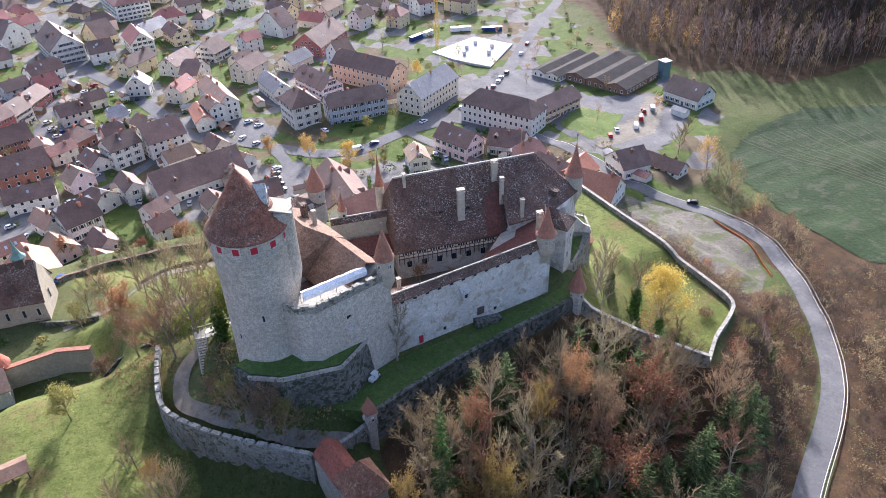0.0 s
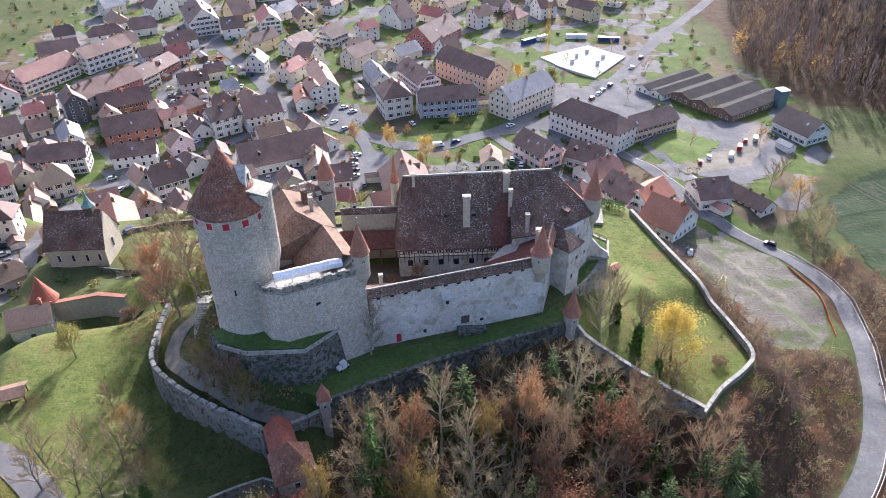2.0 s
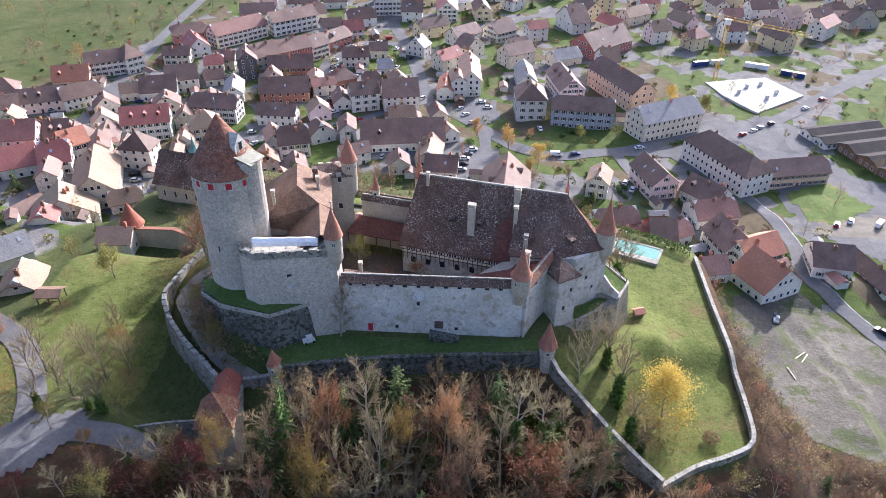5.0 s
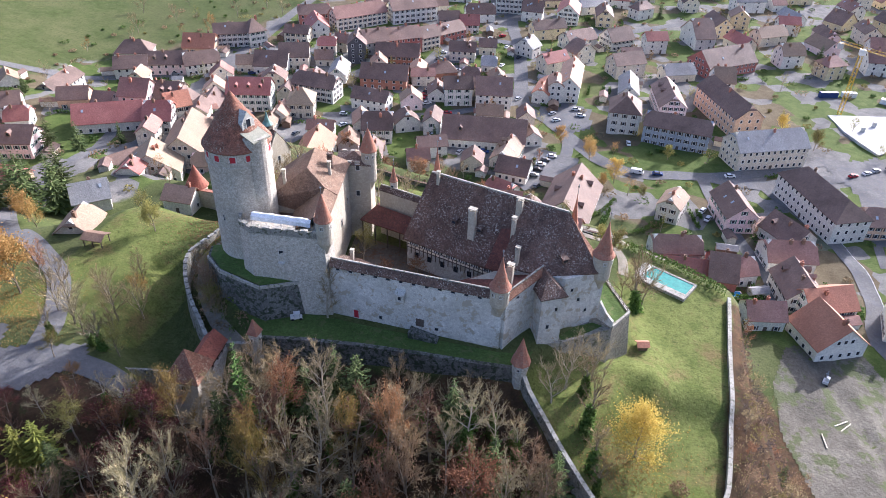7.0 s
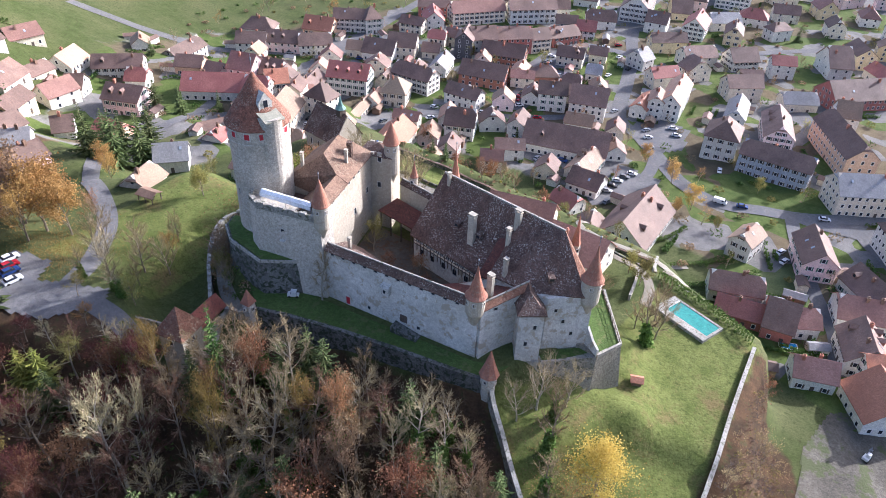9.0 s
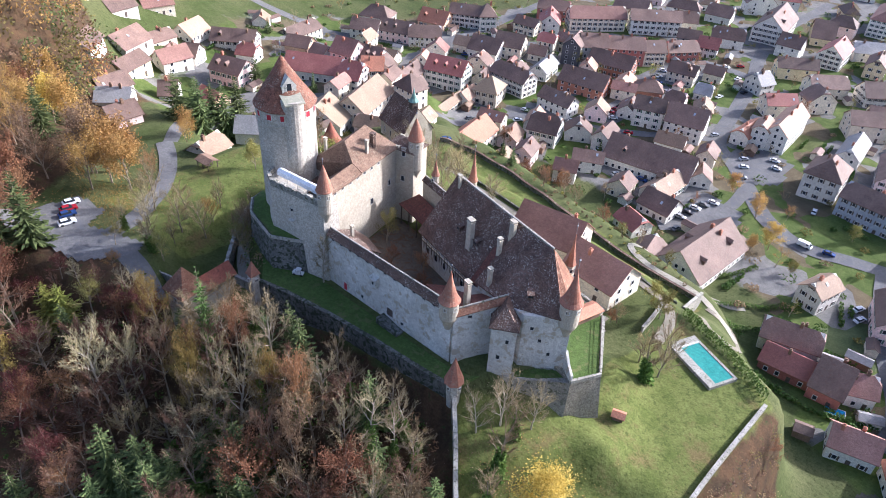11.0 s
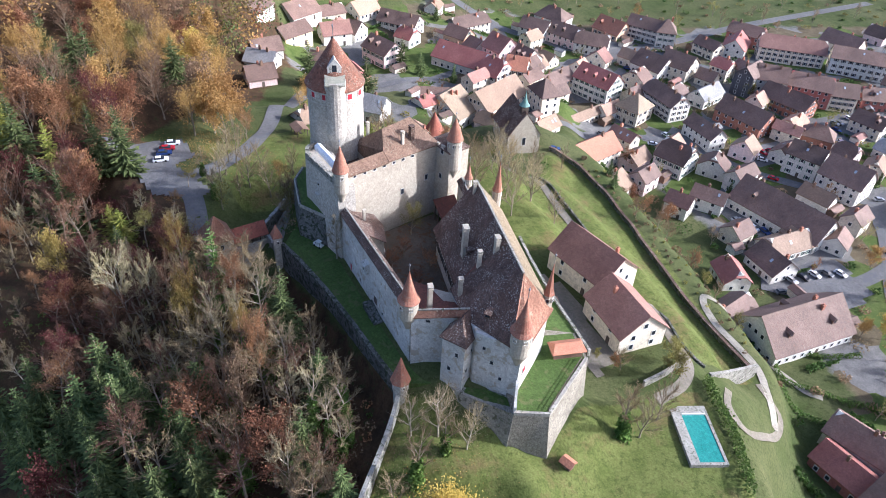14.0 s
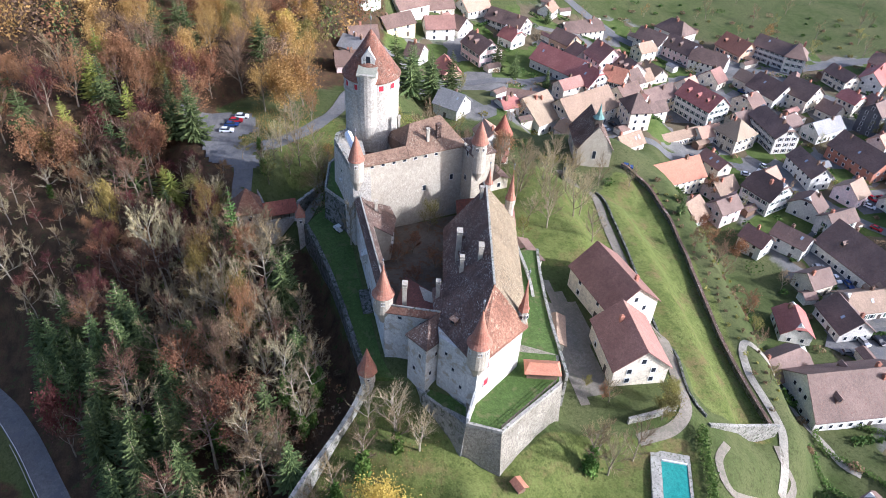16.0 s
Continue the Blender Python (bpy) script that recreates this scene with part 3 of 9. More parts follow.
def patch(name, outline, material, label, lift=0.12, step=2.0, category="pavement"):
    """A piece of paving or lawn laid on the ground inside an outline."""
    xs, ys = [p[0] for p in outline], [p[1] for p in outline]
    gx, gy = np.arange(min(xs), max(xs) + step, step), np.arange(min(ys), max(ys) + step, step)
    px, py = np.meshgrid(gx, gy)
    keep = polygon_distance(px, py, outline) <= step * 0.5
    bm = bmesh.new()
    made = {}
    for j in range(len(gy) - 1):
        for i in range(len(gx) - 1):
            quad = ((j, i), (j, i + 1), (j + 1, i + 1), (j + 1, i))
            if all(keep[q] for q in quad):
                vs = []
                for q in quad:
                    if q not in made:
                        made[q] = bm.verts.new((px[q], py[q], ground(px[q], py[q]) + lift))
                    vs.append(made[q])
                bm.faces.new(vs)
    return tagged(link(name, bm, material), label, category, kind="structure")

# ---- the castle ----
def opening(bm, x, y, z, w, h, yaw, slot_frame=0, slot_hole=1, deep=0.25):
    """A small dark opening with a stone surround, set on a wall whose outward side faces yaw."""
    c, s = math.cos(radians(yaw)), math.sin(radians(yaw))

    f = min(0.15, w * 0.2)
    rings = []
    for g, n in ((f, -0.3), (f, 0.10), (0.0, 0.10), (0.0, 0.03)):
        rings.append([bm.verts.new((x - s * u + c * n, y + c * u + s * n, zz)) for u, zz in ((-w / 2 - g, z - g), (w / 2 + g, z - g), (w / 2 + g, z + h + g), (-w / 2 - g, z + h + g))])
    for a, b in zip(rings, rings[1:]):
        for i in range(4):
            bm.faces.new((a[i], a[(i + 1) % 4], b[(i + 1) % 4], b[i])).material_index = slot_frame
    bm.faces.new(rings[-1]).material_index = slot_hole


def castle_window(parent, x, y, z, w, h, yaw, label="", name="window"):
    bm = bmesh.new()
    opening(bm, x, y, z, w, h, yaw)
    return link(name, bm, [COPING, GLASS], parent, label)


def leaf_door(parent, x, y, z, w, h, yaw, material, name="door", label=""):
    bm = bmesh.new()
    opening(bm, x, y, z, w, h, yaw)
    return link(name, bm, [COPING, material], parent, label)


def cone_roof(bm, x, y, r, z0, z1, n=20, slim=True):
    """A tall tiled cone: a bell-cast spire, or a nearly straight one."""
    rise = z1 - z0
    rest = [(0.76, 0.10), (0.57, 0.27), (0.31, 0.55), (0.11, 0.82)] if slim else [(0.90, 0.07), (0.66, 0.36), (0.36, 0.66), (0.12, 0.90)]
    lathe(bm, [(r * 0.96, z0 - 0.14), (r, z0), *((r * k, z0 + rise * h) for k, h in rest), (0.05, z1 - 0.15), (0, z1)], n, (x, y))


def finial(parent, x, y, z, tall=1.6):
    bm = bmesh.new()
    lathe(bm, [(0.05, z - 0.3), (0.05, z + tall * 0.55), (0.16, z + tall * 0.62), (0.2, z + tall * 0.7), (0.16, z + tall * 0.78), (0.04, z + tall * 0.82), (0.03, z + tall), (0, z + tall + 0.02)], 8, (x, y))
    link("finial", bm, GREY_METAL, parent, "grey metal rod and ball")


def bartizan(name, x, y, r, low, corbel, eave, tip, label, windows=(), n=20, slim=True, rod=1.6):
    """A round corner turret on a tapering corbel, with a cone roof."""
    ob = thing(name, pose(0, 0, 0), label, "turret", "castle turrets")
    bm = bmesh.new()
    lathe(bm, [(r * 0.35, low), (r * 0.6, low + (corbel - low) * 0.5), (r * 0.98, corbel), (r, corbel + 0.2), (r, eave), (r * 1.08, eave + 0.1), (r * 1.08, eave + 0.3)], n, (x, y))
    link("wall", bm, CASTLE, ob)
    bm = bmesh.new()
    cone_roof(bm, x, y, r * 1.17, eave + 0.3, tip, n, slim)
    roof = link("roof", bm, CONE_TILE, ob, "pointed red tile cone")
    finial(roof, x, y, tip, rod)
    for yaw in windows:
        castle_window(ob, x + r * 0.97 * math.cos(radians(yaw)), y + r * 0.97 * math.sin(radians(yaw)), eave - 1.3, 0.55, 0.7, yaw)
    return ob


def chimney(parent, x, y, w, d, low, high, yaw=0.0, material=None, name="chimney"):
    bm = bmesh.new()
    box(bm, -w / 2, -d / 2, low, w / 2, d / 2, high)
    box(bm, -w / 2 - 0.1, -d / 2 - 0.1, high, w / 2 + 0.1, d / 2 + 0.1, high + 0.18)
    for sx in (-1, 1):
        for sy in (-1, 1):
            box(bm, sx * w * 0.38 - 0.1, sy * d * 0.38 - 0.1, high + 0.18, sx * w * 0.38 + 0.1, sy * d * 0.38 + 0.1, high + 0.6)
    box(bm, -w / 2 - 0.12, -d / 2 - 0.12, high + 0.6, w / 2 + 0.12, d / 2 + 0.12, high + 0.74)
    bm.transform(pose(x, y, 0, 0, 0, yaw))
    return link(name, bm, material or CASTLE, parent)


def round_keep():
    x, y, r = 15.6, 100.7, 6.3
    ob = thing("round_keep", pose(0, 0, 0), "tall round pale stone keep with a red tiled cone roof", "tower")
    bm = bmesh.new()
    lathe(bm, [(r * 1.10, 34), (r * 1.07, 38), (r * 1.02, 46), (r, 52), (r * 0.995, 66.6), (r * 1.03, 66.7), (r * 1.03, 67.1), (r * 1.0, 67.15), (r * 1.0, 70.4)], 64, (x, y))
    link("wall", bm, KEEP, ob)
    bm = bmesh.new()
    lathe(bm, [(r * 1.0, 70.0), (r * 1.07, 70.05), (r * 1.08, 70.25), (r * 0.90, 71.8), (r * 0.60, 74.6), (r * 0.30, 77.4), (r * 0.07, 79.8), (0, 80.3)], 64, (x, y))
    for v in bm.verts:
        if v.co.z > 71 and v.co.z < 79.5:
            v.co += Vector((noise.noise(v.co * 0.6), noise.noise(v.co * 0.6 + Vector((9, 0, 0))), 0)) * 0.12
    cone = link("roof", bm, KEEP_TILE, ob, "weathered red tile cone with pale lichen")
    # stair turret that breaks through the cone
    bm = bmesh.new()
    sx, sy = x + 5.2 * 0.95, y - 5.2 * 0.30
    lathe(bm, [(1.2, 55), (2.35, 60), (2.4, 72.6)], 20, (sx, sy))
    link("stair_turret", bm, KEEP, ob)
    bm = bmesh.new()
    slab(bm, [(sx + 2.3, sy - 2.2, 72.4), (sx + 2.3, sy + 2.2, 72.4), (sx - 2.4, sy + 2.2, 73.8), (sx - 2.4, sy - 2.2, 73.8)], 0.25)
    bm.transform(Matrix.Translation((sx, sy, 0)) @ pose(0, 0, 0, 0, 0, -17) @ Matrix.Translation((-sx, -sy, 0)))
    link("stair_roof", bm, surface("mossy_lead", (0.22, 0.22, 0.17), (0.36, 0.35, 0.27), 1.5, 0.8, 0.3), ob, "mossy lean-to roof")
    # dormer
    bm = bmesh.new()
    dx, dy = x + 3.0 * 0.95, y - 3.0 * 0.30
    t = Matrix.Translation((dx, dy, 0)) @ pose(0, 0, 0, 0, 0, -17)
    prism(bm, [(-2.6, -1.5), (1.1, -1.5), (1.1, 1.5), (-2.6, 1.5)], 72.5, 74.9)
    a = [bm.verts.new(c) for c in ((1.1, -1.7, 74.9), (1.1, 1.7, 74.9), (1.1, 0, 77.2), (-2.4, -1.2, 74.9), (-2.4, 1.2, 74.9), (-2.4, 0, 77.2))]
    for f in ((0, 1, 2), (5, 4, 3), (0, 2, 5, 3), (2, 1, 4, 5), (0, 3, 4, 1)):
        bm.faces.new([a[i] for i in f])
    bm.transform(t)
    link("dormer", bm, COPING, ob, "pale gabled dormer")
    castle_window(ob, dx + 1.1 * 0.95, dy - 1.1 * 0.30, 73.9, 1.0, 1.7, -17)
    for yaw in (-150, -123, -97, -68, -40, -2, 12, 40, 75, 110, 150, 185):
        bm = bmesh.new()
        opening(bm, x + r * math.cos(radians(yaw)), y + r * math.sin(radians(yaw)), 68.2, 1.1, 1.25, yaw)
        link("shutter", bm, [COPING, RED_PAINT], ob, "red painted shutter")
    for yaw, z in ((-105, 54.5), (-60, 49), (-150, 50)):
        castle_window(ob, x + r * math.cos(radians(yaw)), y + r * math.sin(radians(yaw)), z, 0.35, 1.3, yaw)
    finial(cone, x, y, 80.0, 4.0)


def west_wing():
    ob = thing("west_wing", pose(0, 0, 0), "pale west range with a tan tiled roof along the courtyard", "castle wing")
    o, v, u = Vector((35.7, 95.5)), Vector((-0.231, 0.973)), Vector((-0.973, -0.231))

    def at(a, b, z):
        p = o + v * a + u * b
        return (p.x, p.y, z)
    bm = bmesh.new()
    prism(bm, [at(0, 0, 0)[:2], at(25.5, 0, 0)[:2], at(25.5, 14.5, 0)[:2], at(11.5, 14.5, 0)[:2], at(11.5, 8.5, 0)[:2], at(0, 8.5, 0)[:2]], 36, [57.9, 57.9, 55.6, 55.6, 53.6, 53.6])
    link("wall", bm, CASTLE, ob)
    e = 0.45
    # north part with its hip, then the south part
    for outline in ([at(11.4, -e, 57.8), at(25.9, -e, 57.8), at(21.9, 6.2, 63.0), at(14.2, 6.2, 62.2), at(11.6, 2.1, 59.2)],
                    [at(21.9, 6.2, 63.0), at(25.9, 14.9, 55.4), at(11.4, 14.9, 55.4), at(14.2, 6.2, 62.2)],
                    [at(25.9, -e, 57.8), at(25.9, 14.9, 55.4), at(21.9, 6.2, 63.0)],
                    [at(11.4, 14.9, 55.4), at(11.5, 8.5, 53.6), at(11.6, 2.1, 59.2), at(14.2, 6.2, 62.2)],
                    [at(0.8, -e, 57.6), at(11.5, -e, 57.6), at(11.5, 2.1, 59.2), at(0.8, 2.1, 58.9)],
                    [at(0.8, 2.1, 58.9), at(11.5, 2.1, 59.2), at(11.5, 8.9, 53.4), at(0.8, 8.9, 53.4)]):
        bm = bmesh.new()
        slab(bm, outline, 0.3)
        link("roof_slope", bm, WING_TILE, ob, "tan and brown tiled roof")
    for a in (2.6, 5.2, 7.8, 10.4, 13.0, 15.6, 18.2):
        p = at(a, -0.0, 0)
        castle_window(ob, p[0], p[1], 56.5, 0.75, 0.6, 13.3)
    for a, z in ((22.5, 49.0), (1.6, 52.2), (15.5, 47.5)):
        p = at(a, 0, 0)
        castle_window(ob, p[0], p[1], z, 0.8, 1.4, 13.3)
    p = at(17.0, 2.2, 0)
    chimney(ob, p[0], p[1], 0.6, 0.6, 57, 61.8, 13, CASTLE)
    p = at(19.8, 2.6, 0)
    chimney(ob, p[0], p[1], 1.0, 1.0, 57, 62.2, 13, OLD_TILE)
    p = at(13.5, 11.0, 0)
    chimney(ob, p[0], p[1], 0.6, 0.6, 56, 61.2, 13, CASTLE)
    # square north tower with battlements
    bm = bmesh.new()
    prism(bm, [at(25.2, -4.9, 0)[:2], at(31, -4.9, 0)[:2], at(31, 3, 0)[:2], at(25.2, 3, 0)[:2]], 30, 57.4)
    for b in np.arange(-2.6, 3, 1.9):
        for a in (25.2, 30.4):
            prism(bm, [at(a, b, 0)[:2], at(a + 0.6, b, 0)[:2], at(a + 0.6, b + 1.1, 0)[:2], at(a, b + 1.1, 0)[:2]], 57.4, 58.2)
    link("north_block", bm, CASTLE, ob)
    bm = bmesh.new()
    c = [at(25.0, -5.2, 57.5), at(25.0, 3.2, 57.5), at(31.3, 3.2, 57.5), at(31.3, -5.2, 57.5)]
    t = at(28.2, -1.0, 59.4)
    for i in range(4):
        slab(bm, [c[(i + 1) % 4], c[i], t], 0.2)
    link("north_roof", bm, OLD_TILE, ob)
    for b, z in ((-2.0, 49.5), (-2.2, 56.2)):
        p = at(25.2, b, 0)
        castle_window(ob, p[0], p[1], z, 0.8, 1.3, -76.7)


def south_court():
    """The crenellated wall between the keep and the south-west turret, with its white awning."""
    ob = thing("battlement_wall", pose(0, 0, 0), "grey stone bastion with battlements beside the keep", "wall")
    line = [(17.2, 95.4), (19.0, 92.2), (22.0, 90.9), (28.8, 92.2), (36.5, 93.6)]
    back = [(36.5, 97.5), (30, 97.5), (20, 97.5)]
    bm = bmesh.new()
    prism(bm, line + back, 34, 55.6, grow=0.8)
    link("wall", bm, KEEP, ob)
    bm = bmesh.new()
    path_wall(bm, [(x, y + 0.35) for x, y in line], 0.32, [55.5] * 5, [57.0] * 5)
    parapet = link("parapet", bm, RING_STONE, ob)
    for (ax, ay), (bx, by) in zip(line[1:], line[2:]):
        n = int(math.hypot(bx - ax, by - ay) / 2.1)
        for i in range(n):
            t = (i + 0.5) / n
            d = Vector((bx - ax, by - ay)).normalized()
            bm = bmesh.new()
            box(bm, -0.65, -0.33, 0, 0.65, 0.33, 0.35)
            box(bm, -0.72, -0.40, 0.35, 0.72, 0.40, 0.45)
            link("merlon", bm, OLD_COPING, parapet, pose_at=pose(ax + (bx - ax) * t, ay + (by - ay) * t + 0.35, 56.9, 0, 0, math.degrees(math.atan2(d.y, d.x))))
    bm = bmesh.new()
    opening(bm, 27.8, 91.95, 49.5, 0.9, 2.6, -80)
    box(bm, 27.2, 91.2, 49.2, 28.4, 92.2, 49.5, 0)
    link("hoarding", bm, [COPING, GLASS], ob, "projecting stone privy")
    aw = thing("awning", pose(0, 0, 0), "long white tarpaulin roof over the wall walk", "awning")
    bm = bmesh.new()
    a, b = Vector((20.8, 94.3, 0)), Vector((33.0, 95.8, 0))
    d = (b - a).normalized()
    s = Vector((-d.y, d.x, 0))
    rows = []
    for i in range(13):
        p = a + (b - a) * i / 12
        sag = 0.06 * math.sin(i * 2.1)
        rows.append([p - s * 0.85 + Vector((0, 0, 56.9 + sag)), p - s * 0.8 + Vector((0, 0, 57.75 + sag)), p - s * 0.1 + Vector((0, 0, 58.25 + sag)), p + s * 0.75 + Vector((0, 0, 57.9 + sag))])
    for r0, r1 in zip(rows, rows[1:]):
        for k in range(3):
            slab(bm, [r0[k], r1[k], r1[k + 1], r0[k + 1]], 0.04)
    link("canopy", bm, TARP, aw)
    for i in range(0, 13, 3):
        p = a + (b - a) * i / 12
        for k in (-0.7, 0.65):
            bm = bmesh.new()
            lathe(bm, [(0.05, 55.5), (0.05, 57.75)], 6, (p + s * k).xy)
            link("post", bm, GREY_METAL, aw)
    fl = thing("inner_terrace", pose(0, 0, 0), "dark stone floor between keep and wing", "terrace", kind="structure")
    bm = bmesh.new()
    prism(bm, [(18, 97), (30, 97), (27, 108), (22, 112), (18, 108)], 40, 52.5)
    link("floor", bm, OLD_TILE, fl)


def tile_coped_wall(ob, a, b, low, top, thick, windows=0, roof_mat=None, wall_mat=None):
    """A wall with a small tiled roof over its walk; top is one height, or one for each end."""
    a, b = Vector(a), Vector(b)
    ta, tb = top if isinstance(top, tuple) else (top, top)
    up = thick * 0.55
    d = (b - a).normalized()
    s = Vector((-d.y, d.x))
    bm = bmesh.new()
    p = [a - s * thick / 2, b - s * thick / 2, b + s * thick / 2, a + s * thick / 2]
    prism(bm, [tuple(q) for q in p], low, [ta, tb, tb, ta])
    link("wall", bm, wall_mat or CASTLE, ob)
    bm = bmesh.new()
    e = 0.35
    slab(bm, [(*(a - s * (thick / 2 + e)), ta - 0.15), (*(b - s * (thick / 2 + e)), tb - 0.15), (*b, tb + up), (*a, ta + up)], 0.18)
    slab(bm, [(*a, ta + up), (*b, tb + up), (*(b + s * (thick / 2 + e)), tb - 0.15), (*(a + s * (thick / 2 + e)), ta - 0.15)], 0.18)
    link("wall_roof", bm, roof_mat or OLD_TILE, ob, "narrow tiled roof over the wall walk")
    bm = bmesh.new()
    path_wall(bm, [tuple(a), tuple(b)], 0.16, [ta + up - 0.1, tb + up - 0.1], [ta + up + 0.14, tb + up + 0.14])
    link("ridge_tiles", bm, OLD_COPING, ob, "pale mortared ridge")
    yaw = math.degrees(math.atan2(-s.y, -s.x))
    for i in range(windows):
        q = a + (b - a) * (i + 0.7) / (windows + 0.4) - s * thick / 2
        castle_window(ob, q.x, q.y, ta - 1.0, 0.75, 0.6, yaw, name="loophole")
    return s


def curtain():
    ob = thing("south_curtain_wall", pose(0, 0, 0), "long whitewashed curtain wall with stained render and a tiled top", "wall")
    tile_coped_wall(ob, (37.0, 95.0), (72.3, 96.2), 33, 49.6, 2.0, 13, wall_mat=CURTAIN)
    for x, z, w, h, m, label in ((42.3, 37.2, 1.0, 2.0, RED_PAINT, "red plank door"), (56.0, 38.4, 1.7, 2.0, TIMBER, "dark double door")):
        leaf_door(ob, x, 94.0 + (x - 37) * 0.034, z, w, h, -88, m, label=label)
    for x, z, w, h in ((47.6, 38.2, 0.6, 0.8), (59.5, 38.2, 0.7, 0.7)):
        castle_window(ob, x, 94.0 + (x - 37) * 0.034, z, w, h, -88)
    bm = bmesh.new()
    box(bm, 51.3, 93.5, 44.4, 52.9, 94.6, 46.6)
    slab(bm, [(51.1, 93.2, 46.5), (53.1, 93.2, 46.5), (53.1, 94.6, 47.1), (51.1, 94.6, 47.1)], 0.12)
    opening(bm, 52.1, 93.5, 45.0, 0.6, 0.9, -90, 0, 1)
    link("oriel", bm, [COPING, GLASS], ob, "small stone oriel")
    # arched stair ramp under the double door
    bm = bmesh.new()
    prism(bm, [(54.2, 92.4), (60.2, 92.6), (60.2, 94.6), (54.2, 94.5)], 35.5, [38.2, 37.0, 37.0, 38.2])
    link("door_ramp", bm, RUBBLE, ob, "low stone stair")
    # brown tiled lean-to inside the court's south-west corner
    low = thing("court_shed", pose(0, 0, 0), "brown tiled lean-to against the curtain wall inside the courtyard", "shed")
    bm = bmesh.new()
    prism(bm, [(37.4, 95.6), (46.2, 96.2), (45.8, 100.6), (39.6, 102.2), (36.4, 101.6)], 38, [49.2, 49.2, 45.8, 45.8, 46.4])
    link("wall", bm, CASTLE, low)
    bm = bmesh.new()
    slab(bm, [(37.2, 95.8, 49.7), (46.6, 96.2, 49.7), (46.3, 101.0, 45.9), (39.8, 102.8, 45.7), (36.0, 102.0, 46.4)], 0.22)
    link("roof", bm, OLD_TILE, low)
    chimney(low, 40.2, 98.2, 0.6, 0.6, 47, 50.6, 2, CASTLE)
    for k in range(3):
        castle_window(low, 41.2 + 1.6 * k, 101.95 - 0.35 * k, 41.0, 0.9, 1.3, 76)
    east = thing("east_curtain_wall", pose(0, 0, 0), "whitewashed wall between corner turret and gate tower", "wall")
    tile_coped_wall(east, (72.3, 95.6), (77.9, 104.6), 30, (49.4, 51.4), 1.6, 2, HIP_TILE, CURTAIN)
    for x, y, z, w, h in ((75.2, 98.9, 43.4, 0.8, 1.2), (76.5, 101.0, 40.2, 0.8, 1.2), (76.2, 100.5, 45.4, 0.6, 0.8)):
        castle_window(east, x, y, z, w, h, -31.9)
    leaf_door(east, 75.6, 99.5, 36.3, 1.7, 2.6, -31.9, TIMBER, label="dark arched gate")
    # gate tower, its roof leaning into the hall's
    g = thing("gate_tower", pose(0, 0, 0), "square white tower with a brown hipped roof", "tower")
    at = pose(80.27, 101.34, 0, 0, 0, 33.3)
    bm = bmesh.new()
    box(bm, -2.35, -1.75, 28, 2.35, 2.6, 49.0)
    bm.transform(at)
    link("wall", bm, CURTAIN, g)
    eaves = [(-2.85, -2.2, 48.9), (2.8, -2.2, 48.9), (2.8, 2.2, 48.9), (-2.85, 2.2, 48.9)]
    tip, back = (-0.3, 1.2, 51.9), (-0.3, 4.0, 52.2)
    for corners in ([eaves[0], eaves[1], tip], [eaves[1], eaves[2], back, tip], [eaves[3], eaves[0], tip, back]):
        bm = bmesh.new()
        slab(bm, corners, 0.25)
        bm.transform(at)
        link("roof_slope", bm, OLD_TILE, g)
    for off, z in ((0.8, 45.2), (-0.6, 41.0)):
        p = at @ Vector((off, -1.75, z))
        castle_window(g, p.x, p.y, z, 0.6, 1.0, -56.7)
        p = at @ Vector((2.35, off, z))
        castle_window(g, p.x, p.y, z, 0.6, 1.0, 33.3)


